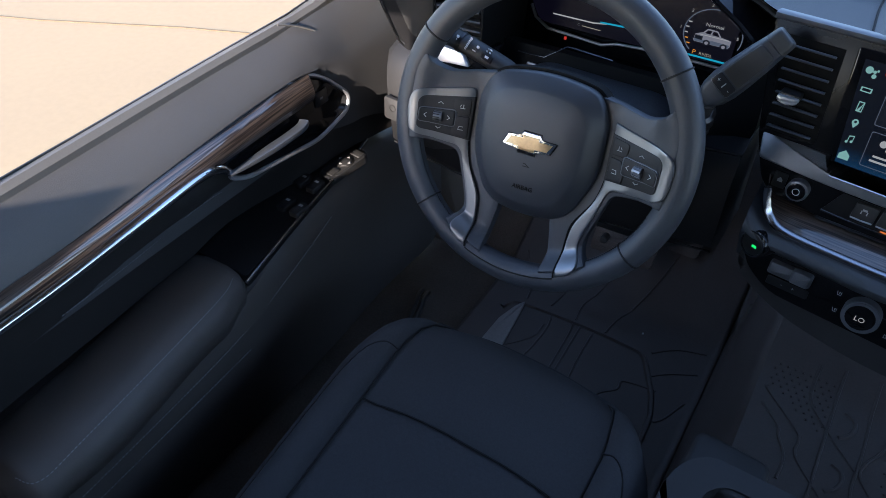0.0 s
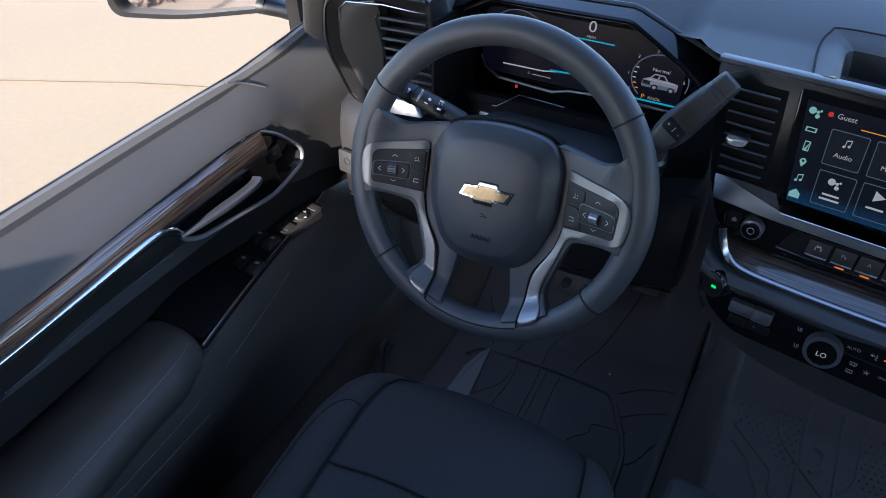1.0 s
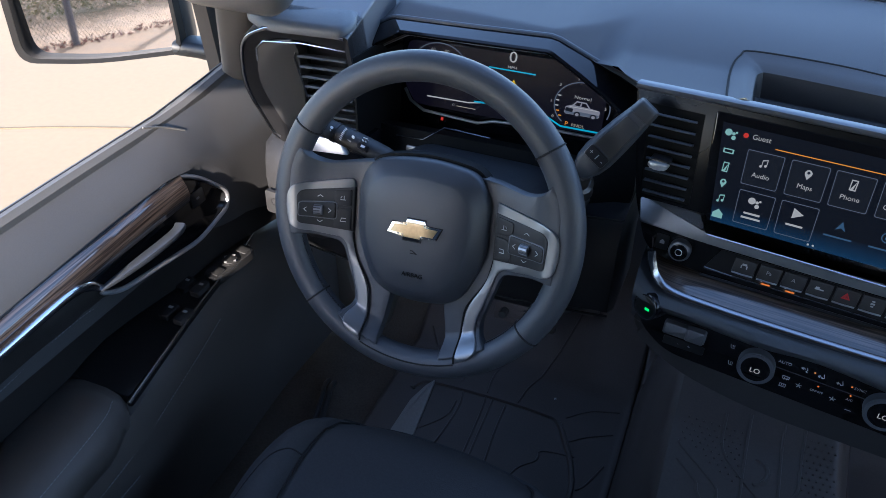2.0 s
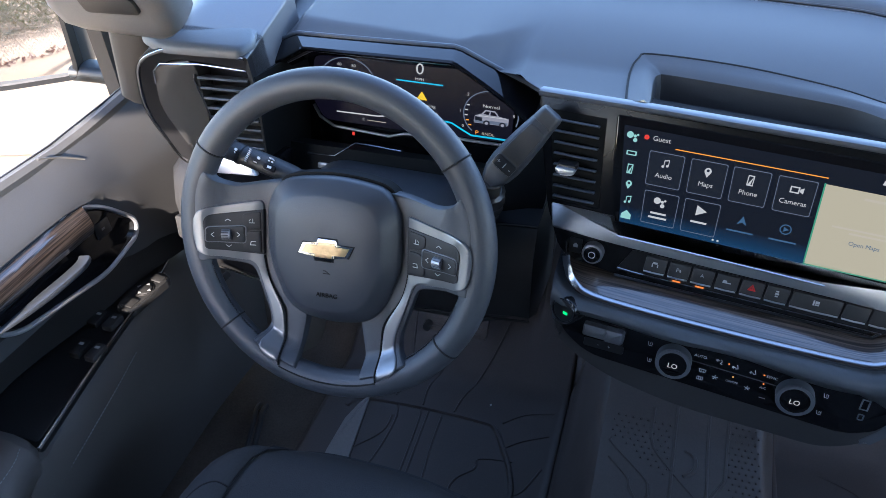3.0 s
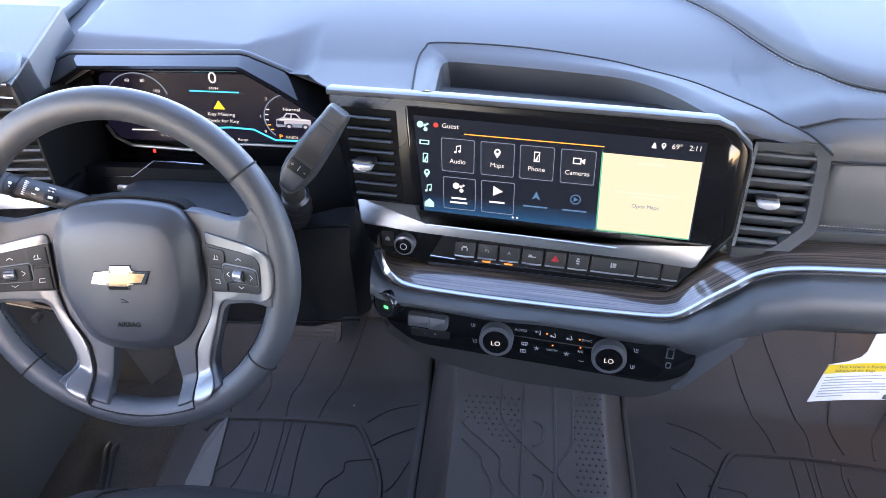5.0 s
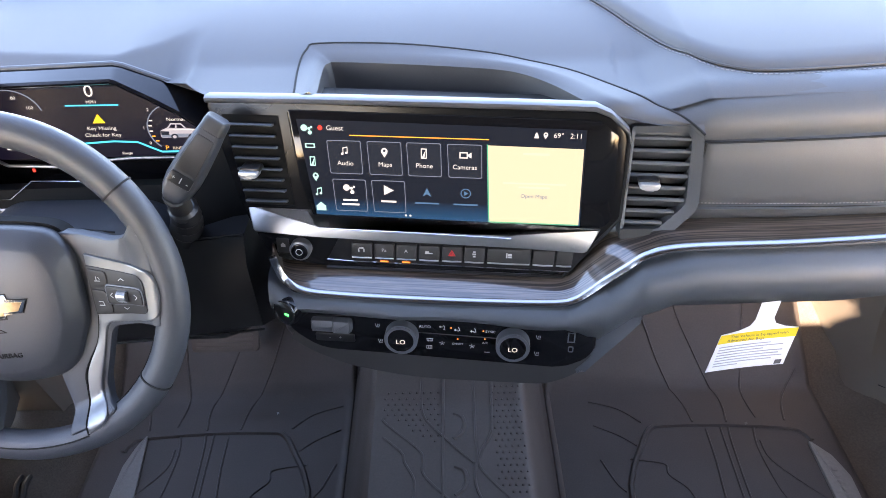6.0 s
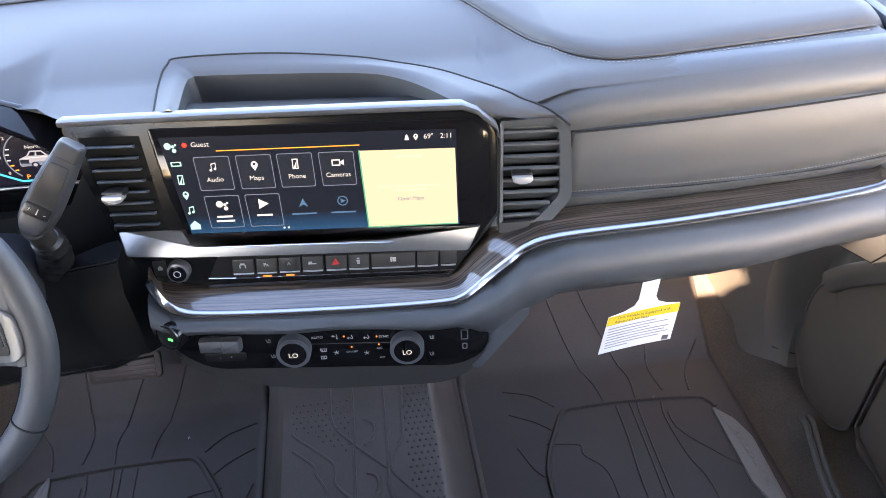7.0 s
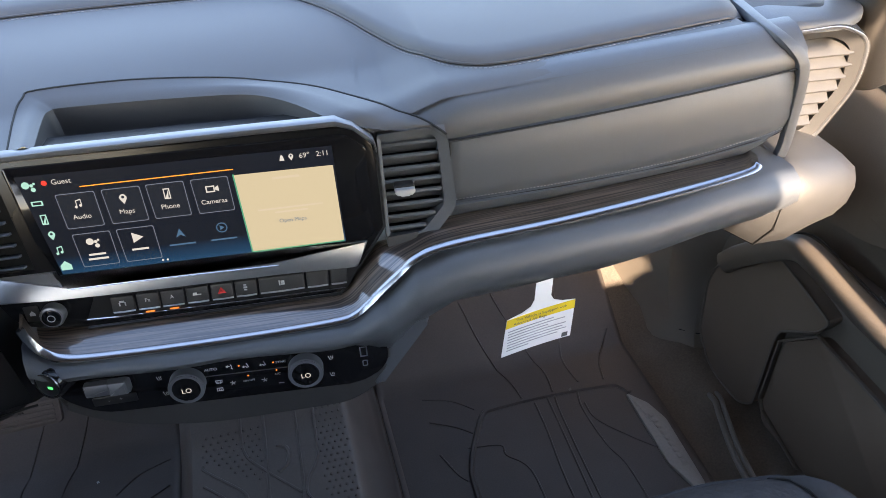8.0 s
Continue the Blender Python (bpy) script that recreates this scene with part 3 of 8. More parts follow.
sweep("roll_gap", smooth_path([(0.309, 0.1285, 1.3685), (0.45, 0.1255, 1.3735), (0.59, 0.1255, 1.3805), (0.70, 0.1275, 1.3875), (0.737, 0.1290, 1.3890)], 6), circle(0.0012, 6), (0, 0, 1), DARKTHREAD, dashboard)
sweep("vent_gap", [Vector((0.3085, 0.1285, 1.370)), Vector((0.3075, 0.1310, 1.340)), Vector((0.3065, 0.1290, 1.305)), Vector((0.302, 0.1250, 1.285))], circle(0.0018, 6), (1, 0, 0), DARKTHREAD, dashboard)
lower = [
    (-0.174, [(0.30, 1.200), (0.128, 1.205), (0.115, 1.195), (0.108, 1.180), (0.110, 1.165), (0.125, 1.150), (0.160, 1.10), (0.30, 1.06)]),
    (-0.150, [(0.30, 1.180), (0.113, 1.186), (0.101, 1.182), (0.096, 1.176), (0.099, 1.168), (0.115, 1.160), (0.145, 1.10), (0.30, 1.05)]),
    (0.010, [(0.30, 1.180), (0.098, 1.183), (0.085, 1.180), (0.080, 1.174), (0.083, 1.166), (0.100, 1.158), (0.130, 1.10), (0.30, 1.05)]),
    (0.170, [(0.30, 1.180), (0.081, 1.186), (0.067, 1.183), (0.061, 1.175), (0.065, 1.165), (0.083, 1.153), (0.115, 1.09), (0.30, 1.05)]),
    (0.215, [(0.30, 1.210), (0.078, 1.212), (0.062, 1.206), (0.054, 1.195), (0.057, 1.176), (0.074, 1.145), (0.115, 1.09), (0.30, 1.05)]),
    (0.255, [(0.30, 1.240), (0.083, 1.245), (0.066, 1.239), (0.056, 1.226), (0.058, 1.205), (0.075, 1.175), (0.125, 1.12), (0.30, 1.05)]),
    (0.310, [(0.30, 1.250), (0.090, 1.257), (0.072, 1.251), (0.060, 1.236), (0.060, 1.216), (0.080, 1.190), (0.130, 1.14), (0.30, 1.06)]),
    (0.500, [(0.30, 1.255), (0.090, 1.263), (0.072, 1.257), (0.060, 1.241), (0.060, 1.221), (0.080, 1.193), (0.130, 1.143), (0.30, 1.06)]),
    (0.670, [(0.30, 1.270), (0.090, 1.281), (0.073, 1.275), (0.062, 1.260), (0.062, 1.242), (0.082, 1.215), (0.130, 1.168), (0.30, 1.09)]),
    (0.730, [(0.30, 1.270), (0.094, 1.278), (0.078, 1.271), (0.069, 1.257), (0.070, 1.242), (0.090, 1.216), (0.135, 1.175), (0.30, 1.10)]),
]
profile_x("lower_pad", lower, VINYL, dashboard, "soft vinyl lower dash pad", steps=60, sharp=60)
SHELL = frame_at(on_stack(0.0, 0.003, 0.008), S.col[0].to_3d(), S.col[1].to_3d())
plate("lower_shell", rounded([(-0.172, -0.210), (-0.184, -0.262), (-0.152, -0.2855), (-0.105, -0.3060), (-0.018, -0.3210), (0.150, -0.3200), (0.186, -0.300), (0.206, -0.272), (0.205, -0.215)], [0.005, 0.014, 0.04, 0.06, 0.06, 0.05, 0.03, 0.03, 0.005], 6), -0.13, -0.003, SHELL, DARK, dashboard, 0.011, "dark moulded shell of the centre stack", 4)
plate("pad_gusset", rounded([(0.204, -0.206), (0.204, -0.268), (0.180, -0.298), (0.191, -0.3017), (0.2080, -0.2790), (0.2330, -0.2480), (0.2580, -0.2150), (0.250, -0.200)], [0.002, 0.012, 0.004, 0.006, 0.03, 0.04, 0.01, 0.01], 4), -0.06, -0.002, SHELL, VINYL, dashboard, 0.006, "vinyl flank beside the climate panel", 4)
# dark edge strips between the passenger panels and the outer pod
for side in (-1, 1):
    if side > 0:
        strip_path = smooth_path([(0.722, 0.36, 1.434), (0.712, 0.24, 1.430), (0.705, 0.185, 1.428), (0.712, 0.146, 1.420), (0.731, 0.131, 1.400), (0.738, 0.128, 1.370), (0.740, 0.128, 1.320), (0.737, 0.126, 1.282), (0.728, 0.124, 1.262)], 6)
        sweep("end_strip", strip_path, rounded([(-0.005, -0.008), (0.005, -0.008), (0.005, 0.006), (-0.005, 0.006)], 0.002, 2), (1, 0, 0), VINYL, dashboard, "dark grey edge strip")

glove = base("glove_box", (0.51, 0.14, 1.27), "padded vinyl glove box door with a stitched lower seam", "glove box")


def panel_strip(name, xs, mat, parent, label=""):
    """A padded strip along x: (x, bottom z, top z, face y)."""
    rings = []
    for x, z0, z1, y in xs:
        h = z1 - z0
        rings.append([(x, y + 0.05, z0), (x, y + 0.006, z0), (x, y + 0.001, z0 + 0.08 * h), (x, y - 0.002, z0 + 0.25 * h), (x, y, z0 + 0.6 * h), (x, y + 0.003, z0 + 0.92 * h), (x, y + 0.009, z1), (x, y + 0.05, z1)])
    return loft(name, rings, mat, parent, label, sharp=40)


panel_strip("door", [(0.305, 1.296, 1.360, 0.130), (0.312, 1.290, 1.3685, 0.127), (0.320, 1.2885, 1.3710, 0.126), (0.45, 1.288, 1.3750, 0.124), (0.59, 1.291, 1.3820, 0.124), (0.70, 1.302, 1.3890, 0.126), (0.733, 1.308, 1.387, 0.127), (0.738, 1.315, 1.380, 0.130)], VINYL, glove, "padded vinyl face")
lip_rings = []
for x, z0, z1, y in ((0.297, 1.266, 1.290, 0.126), (0.312, 1.264, 1.291, 0.123), (0.45, 1.265, 1.290, 0.121), (0.60, 1.270, 1.293, 0.121), (0.69, 1.276, 1.303, 0.123), (0.715, 1.286, 1.308, 0.125), (0.732, 1.300, 1.313, 0.128)):
    lip_rings.append([(x, y + 0.05, z0), (x, y + 0.016, z0), (x, y + 0.012, z0 + 0.15 * (z1 - z0)), (x, y + 0.004, z0 + 0.65 * (z1 - z0)), (x, y, z1 - 0.002), (x, y + 0.004, z1), (x, y + 0.05, z1)])
loft("lower_lip", lip_rings, VINYL, glove, sharp=50)
seam_line = smooth_path([(0.308, 0.1255, 1.2955), (0.45, 0.1220, 1.2945), (0.59, 0.1220, 1.2975), (0.70, 0.1240, 1.3085), (0.73, 0.1270, 1.314)], 10)
stitches("stitch", [p + Vector((0, 0.0003, 0)) for p in seam_line], 0.0007, STITCH, glove, "pale seam thread", 0.0042)
tube("seam_shadow", [p + Vector((0, 0.0015, -0.0055)) for p in seam_line], 0.0009, DARKTHREAD, glove, n=6)

# wood trim and its chrome edge
trim = base("wood_trim", (0.25, 0.14, 1.2), "dark open-pore wood trim with a bright chrome lower edge", "trim")
CHROME_UV = [(-0.176, -0.138), (-0.172, -0.153), (-0.163, -0.170), (-0.141, -0.182), (-0.08, -0.1855), (-0.004, -0.186), (0.08, -0.185), (0.150, -0.182), (0.172, -0.176), (0.188, -0.164), (0.203, -0.150), (0.224, -0.132), (0.247, -0.114)]
chrome_line = [on_stack(u, v, 0.030) for u, v in CHROME_UV] + [Vector((0.300, 0.087, 1.2635)), Vector((0.43, 0.086, 1.2675)), Vector((0.573, 0.086, 1.2765)), Vector((0.660, 0.087, 1.2850)), Vector((0.678, 0.092, 1.290))]
chrome_path = smooth_path(chrome_line, 8)
sweep("chrome_edge", chrome_path, [(-0.004, -0.0036), (0.0026, -0.0036), (0.0044, -0.0014), (0.0044, 0.0016), (0.0018, 0.0034), (-0.004, 0.0034)], (0, -0.2, 1), TRIM_CHROME, trim, "bright satin chrome edge strip")
wood_top = [on_stack(u, v, w) for u, v, w in ((-0.184, -0.132, 0.0), (-0.182, -0.148, 0.0), (-0.178, -0.160, 0.0), (-0.155, -0.1635, 0.0005), (-0.08, -0.1635, 0.0005), (0.0, -0.1635, 0.0005), (0.08, -0.1635, 0.0005), (0.135, -0.1635, 0.0005), (0.159, -0.161, 0.0005), (0.172, -0.149, 0.0), (0.184, -0.134, 0.0), (0.201, -0.115, -0.002), (0.233, -0.108, 0.0))] + [Vector((0.30, 0.118, 1.2700)), Vector((0.43, 0.116, 1.2715)), Vector((0.573, 0.116, 1.277)), Vector((0.675, 0.118, 1.2815)), Vector((0.695, 0.119, 1.286))]
wood_top = smooth_path(wood_top, 8)
rings = []
for a, b in zip(chrome_path, wood_top):
    out = Vector((0, -0.5, 0.85)).normalized() * 0.0012
    rings.append([a + Vector((0, 0.012, -0.002)), a + Vector((0, 0.001, 0.003)), a * 0.6 + b * 0.4 + out, a * 0.25 + b * 0.75 + out * 0.8, b, b + Vector((0, 0.014, -0.001))])
grain_along(loft("wood_panel", rings, WOOD, trim, "dark streaked wood veneer under gloss lacquer"), rings)

# ---- centre stack ----
stack = base("centre_stack", tuple(on_stack(0, -0.10)), "piano black centre stack surround with a bright upper edge", "centre stack")
BEZEL = [(-0.238, 0.036), (-0.150, 0.036), (0.186, 0.034), (0.212, 0.014), (0.213, -0.084), (0.199, -0.102), (0.155, -0.159), (-0.121, -0.160), (-0.186, -0.152), (-0.200, -0.120), (-0.212, -0.090), (-0.232, 0.005)]
plate("surround", rounded(BEZEL, [0.006, 0, 0.012, 0.010, 0.006, 0.004, 0.008, 0.01, 0.02, 0.02, 0.01, 0.01], 4), -0.06, 0.004, S, STACK_BLACK, stack, 0.002)
edge = [(-0.238, 0.0385), (-0.152, 0.0395), (-0.10, 0.0402), (0.10, 0.0405), (0.176, 0.040), (0.192, 0.034), (0.212, 0.016), (0.2145, 0.006)]
loft("top_edge", [[on_stack(u, v - 0.004, -0.010), on_stack(u, v - 0.004, 0.006), on_stack(u, v - 0.0015, 0.0085), on_stack(u, v + 0.002, 0.0085), on_stack(u, v + 0.0038, 0.005), on_stack(u, v + 0.003, -0.010)] for u, v in edge], EDGE, stack, "satin silver-grey upper edge", sharp=50)
sweep("side_edge", [on_stack(u, v, 0.0035) for u, v in ((0.2145, 0.004), (0.2145, -0.083), (0.201, -0.103), (0.157, -0.1615), (-0.12, -0.1625))], circle(0.002, 6), (0, -1, 0), SATIN, stack)

screen = base("infotainment_screen", tuple(on_stack(0.015, -0.04)), "wide touchscreen with app tiles and a pale map pane", "screen")
plate("glass_panel", rounded([(-0.150, 0.029), (0.182, 0.027), (0.203, 0.011), (0.204, -0.086), (0.196, -0.0955), (-0.130, -0.0965), (-0.142, -0.05)], 0.004, 3), 0.002, 0.0062, S, BLACK, screen, 0.001, "glossy black glass border")
DISP = [(-0.140, 0.0195), (0.169, 0.0165), (0.1705, -0.0945), (-0.126, -0.092)]


def gradient_display():
    """The lit panel: dark above, blue towards its lower edge."""
    m = glow("display_gradient", (0.02, 0.03, 0.05), SCREEN_LIGHT)
    n, l = m.node_tree.nodes, m.node_tree.links
    where = n.new("ShaderNodeTexCoord")
    split = n.new("ShaderNodeSeparateXYZ")
    l.new(where.outputs["Object"], split.inputs["Vector"])
    ramp = n.new("ShaderNodeMapRange")
    ramp.inputs["From Min"].default_value, ramp.inputs["From Max"].default_value = 1.268, 1.296
    l.new(split.outputs["Z"], ramp.inputs["Value"])
    mix = n.new("ShaderNodeValToRGB")
    mix.color_ramp.elements[0].color = (0.008, 0.058, 0.135, 1)
    mix.color_ramp.elements[1].color = (0.004, 0.006, 0.012, 1)
    l.new(ramp.outputs["Result"], mix.inputs["Fac"])
    l.new(mix.outputs["Color"], n["Principled BSDF"].inputs["Emission Color"])
    return m


DISPLAY = gradient_display()
plate("display", DISP, 0.0058, 0.0066, S, DISPLAY, screen, label="lit display fading to blue below")
W1 = 0.0070
plate("map_pane", [(0.0665, -0.0035), (0.1675, -0.0045), (0.1690, -0.0925), (0.0705, -0.0925)], 0.0064, W1, S, SCREEN_MAP, screen, label="pale yellow map pane")
plate("map_edge", [(0.0650, -0.0025), (0.0665, -0.0025), (0.0705, -0.0935), (0.0690, -0.0935)], 0.0064, W1, S, SCREEN_GREEN, screen)
plate("map_foot", [(0.0705, -0.0925), (0.1690, -0.0925), (0.1690, -0.0940), (0.0705, -0.0940)], 0.0064, W1, S, SCREEN_GREEN, screen)
bar("orange_line", -0.008, 0.0030, 0.150, 0.0010, W1, S, SCREEN_AMBER, screen)
words("guest_text", "Guest", 0.0078, shift(S, -0.0985, 0.0105, W1), SCREEN_TEXT, screen)
words("clock_text", "2:11", 0.0078, shift(S, 0.1585, 0.0095, W1), SCREEN_TEXT, screen)
words("temperature_text", "69\u00b0", 0.0078, shift(S, 0.1400, 0.0095, W1), SCREEN_TEXT, screen)
disc("guest_icon", -0.1145, 0.0105, 0.0027, W1 - 0.0005, W1, S, SCREEN_RED, screen, bevel=0, n=14)


def pin_icon(u, v, s, mat):
    plate("pin_icon", [(u + s * a, v + s * b) for a, b in ((0, -1), (0.55, -0.1), (0.62, 0.3), (0.35, 0.72), (0, 0.85), (-0.35, 0.72), (-0.62, 0.3), (-0.55, -0.1))], W1 - 0.0005, W1, S, mat, screen)
    disc("pin_dot", u, v + 0.3 * s, 0.25 * s, W1, W1 + 0.0002, S, SCREEN_DARK, screen, bevel=0, n=10)


def note_icon(u, v, s, mat):
    plate("note_stem", [(u + s * a, v + s * b) for a, b in ((-0.35, -0.6), (-0.2, -0.6), (-0.2, 0.55), (0.55, 0.75), (0.55, -0.35), (0.7, -0.35), (0.7, 1.0), (-0.35, 0.75))], W1 - 0.0005, W1, S, mat, screen)
    disc("note_head", u - 0.45 * s, v - 0.62 * s, 0.28 * s, W1 - 0.0005, W1, S, mat, screen, bevel=0, n=10)
    disc("note_head", u + 0.42 * s, v - 0.38 * s, 0.28 * s, W1 - 0.0005, W1, S, mat, screen, bevel=0, n=10)


def phone_icon(u, v, s, mat):
    frame_ring("phone_icon", box2(u - 0.55 * s, v - s, u + 0.55 * s, v + s), box2(u - 0.38 * s, v - 0.8 * s, u + 0.38 * s, v + 0.8 * s), W1 - 0.0005, W1, S, mat, screen)
    plate("phone_fill", [(u - 0.38 * s, v - 0.8 * s), (u + 0.1 * s, v - 0.8 * s), (u + 0.38 * s, v + 0.8 * s)], W1 - 0.0005, W1 - 0.0001, S, mat, screen)


def dots_icon(u, v, s, mat):
    for a, b, r in ((-0.45, 0.15, 0.55), (0.35, 0.05, 0.25), (0.75, 0.3, 0.18), (0.45, -0.6, 0.34)):
        disc("voice_dot", u + a * s, v + b * s, r * s, W1 - 0.0005, W1, S, mat, screen, bevel=0, n=14)


def camera_icon(u, v, s, mat):
    frame_ring("camera_icon", box2(u - s, v - 0.55 * s, u + 0.4 * s, v + 0.55 * s), box2(u - 0.8 * s, v - 0.35 * s, u + 0.2 * s, v + 0.35 * s), W1 - 0.0005, W1, S, mat, screen)
    plate("camera_cone", [(u + 0.45 * s, v - 0.2 * s), (u + s, v - 0.5 * s), (u + s, v + 0.5 * s), (u + 0.45 * s, v + 0.2 * s)], W1 - 0.0005, W1, S, mat, screen)


dots_icon(-0.129, 0.009, 0.0068, SCREEN_MINT)
frame_ring("truck_icon", box2(-0.1325, -0.0125, -0.1215, -0.0075), box2(-0.1310, -0.0115, -0.1230, -0.0085), W1 - 0.0005, W1, S, SCREEN_MINT, screen)
phone_icon(-0.1255, -0.028, 0.0055, SCREEN_MINT)
pin_icon(-0.1235, -0.046, 0.0055, SCREEN_MINT)
note_icon(-0.1215, -0.064, 0.0052, SCREEN_MINT)
plate("home_icon", [(-0.1255, -0.0870), (-0.1145, -0.0870), (-0.1145, -0.0815), (-0.1200, -0.0765), (-0.1255, -0.0815)], W1 - 0.0005, W1, S, SCREEN_MINT, screen)
TILES = [(-0.1085, -0.0030, "Audio"), (-0.0645, -0.0030, "Maps"), (-0.0215, -0.0030, "Phone"), (0.0225, -0.0032, "Cameras"), (-0.1050, -0.0480, ""), (-0.0615, -0.0480, ""), (-0.0185, -0.0480, "-"), (0.0245, -0.0480, "-")]
for k, (u, v, text) in enumerate(TILES):
    o = rounded([(u, v), (u + 0.0375, v), (u + 0.0385, v - 0.0385), (u + 0.0020, v - 0.0385)], 0.0018, 2)
    cu, cv = u + 0.019, v - 0.019
    i = [(cu + (a - cu) * 0.965, cv + (b - cv) * 0.965) for a, b in o]
    dim = text == "-"
    plate("tile", i, 0.0064, 0.0068, S, SCREEN_TILE if k < 4 else DISPLAY, screen)
    if not dim:
        frame_ring("tile_edge", o, i, 0.0064, 0.0070, S, SCREEN_LINE, screen)
    tone = SCREEN_DIM if dim else SCREEN_TEXT
    if text and not dim:
        words("tile_text", text, 0.0074, shift(S, cu + 0.0005, v - 0.0262, W1), tone, screen)
    elif not dim:
        bar("tile_print", cu, v - 0.0250, 0.017, 0.0022, W1, S, tone, screen)
        if k == 4:
            bar("tile_print", cu, v - 0.0302, 0.020, 0.0022, W1, S, tone, screen)
    else:
        bar("tile_print", cu, v - 0.0255, 0.027, 0.0018, W1, S, tone, screen)
note_icon(-0.0895, -0.0150, 0.0052, SCREEN_TEXT)
pin_icon(-0.0455, -0.0150, 0.0060, SCREEN_TEXT)
phone_icon(-0.0025, -0.0150, 0.0058, SCREEN_TEXT)
camera_icon(0.0425, -0.0155, 0.0065, SCREEN_TEXT)
dots_icon(-0.0865, -0.0590, 0.0070, SCREEN_TEXT)
plate("play_icon", [(-0.0475, -0.0535), (-0.0365, -0.0595), (-0.0475, -0.0655)], W1 - 0.0005, W1, S, SCREEN_TEXT, screen)
plate("arrow_icon", [(-0.0045, -0.0655), (0.0005, -0.0550), (0.0055, -0.0655), (0.0005, -0.0625)], W1 - 0.0005, W1, S, SCREEN_DIM, screen)
frame_ring("ring_icon", [(0.0435 + a, -0.0600 + b) for a, b in circle(0.0058, 18)], [(0.0435 + a, -0.0600 + b) for a, b in circle(0.0047, 18)], W1 - 0.0005, W1, S, SCREEN_DIM, screen)
plate("ring_play", [(0.0415, -0.0572), (0.0465, -0.0600), (0.0415, -0.0628)], W1 - 0.0005, W1, S, SCREEN_DIM, screen)
for k in range(2):
    disc("page_dot", -0.0235 + 0.0050 * k, -0.0895, 0.0012, W1 - 0.0005, W1, S, SCREEN_TEXT, screen, bevel=0, n=10)
bar("map_print", 0.118, -0.0115, 0.028, 0.0026, W1 + 0.0004, S, SCREEN_FAINT, screen)
bar("map_print", 0.118, -0.0455, 0.068, 0.0020, W1 + 0.0004, S, SCREEN_FAINT, screen)
bar("map_print", 0.118, -0.0500, 0.034, 0.0020, W1 + 0.0004, S, SCREEN_FAINT, screen)
words("map_link", "Open Maps", 0.0062, shift(S, 0.118, -0.0605, W1 + 0.0002), SCREEN_DIM, screen)
pin_icon(0.1265, 0.0095, 0.0040, SCREEN_TEXT)
plate("alert_mark", [(0.1145, 0.0062), (0.1195, 0.0062), (0.1185, 0.0105), (0.117, 0.0128), (0.1155, 0.0105)], W1 - 0.0005, W1, S, SCREEN_TEXT, screen)

# silver band under the screen
SB = shift(S, 0, -0.10, 0.006) @ Matrix.Rotation(radians(-24), 4, "X")
plate("silver_band", rounded([(-0.2085, 0.0160), (-0.1345, 0.0095), (-0.1270, -0.0085), (-0.0166, -0.0092), (0.0955, -0.0112), (0.0990, 0.0022), (0.1945, 0.0028), (0.1795, -0.0250), (0.1030, -0.0225), (-0.0200, -0.0212), (-0.1280, -0.0195), (-0.2000, -0.0160)], [0.003, 0.002, 0.003, 0.01, 0.003, 0.002, 0.002, 0.004, 0.01, 0.02, 0.02, 0.004], 3), -0.012, 0.003, SB, SILVER, stack, 0.002, "brushed silver band", 3)
sweep("band_line", [SB @ Vector((u, v, 0.0026)) for u, v in ((-0.125, -0.0095), (-0.0166, -0.0102), (0.0950, -0.0122))], circle(0.0007, 6), (0, -1, 0), CHROME, stack)


def slat_vent(m, outer, u_of_v, v0, v1, count, depth, frame_mat, slat_mat, label, knob, chord=0.016, tip=28, border=None, thick=0.0016):
    o = base("air_vent", tuple(m @ Vector(((outer[0][0] + outer[2][0]) / 2, (v0 + v1) / 2, 0))), label, "air vent", "dashboard air vents")
    plate("cavity", border or outer, -depth - 0.002, -depth, m, LINER, o)
    n = len(outer)
    inner = border or outer
    if border:
        frame_ring("frame", outer, border, -depth, 0.006, m, frame_mat, o, drop=0.003)
    for k in range(count):
        v = v0 + (v1 - v0) * (k + 0.5) / count
        a, b = u_of_v(v)
        c, s = math.cos(radians(tip)), math.sin(radians(tip))
        ring = [(-chord, -thick), (-chord, thick), (-0.001, thick), (0.0, 0.0), (-0.001, -thick)]
        rings = []
        for u in (a, b):
            rings.append([m @ Vector((u, v + w * s + h * c, w * c - h * s + 0.001)) for w, h in ring])
        loft("slat", rings, slat_mat, o)
    ku, kv = knob
    kb = plate("knob", rounded([(ku - 0.011, kv - 0.004), (ku + 0.011, kv - 0.004), (ku + 0.011, kv + 0.004), (ku - 0.011, kv + 0.004)], 0.003, 3), -0.004, 0.013, m, SATIN, o, 0.002)
    plate("knob_tip", rounded([(ku - 0.011, kv - 0.0045), (ku - 0.006, kv - 0.007), (ku + 0.006, kv - 0.007), (ku + 0.011, kv - 0.0045), (ku + 0.011, kv + 0.001), (ku - 0.011, kv + 0.001)], 0.002, 2), 0.006, 0.019, m, ACCENT, o, 0.002, "chrome knob tip")
    return o


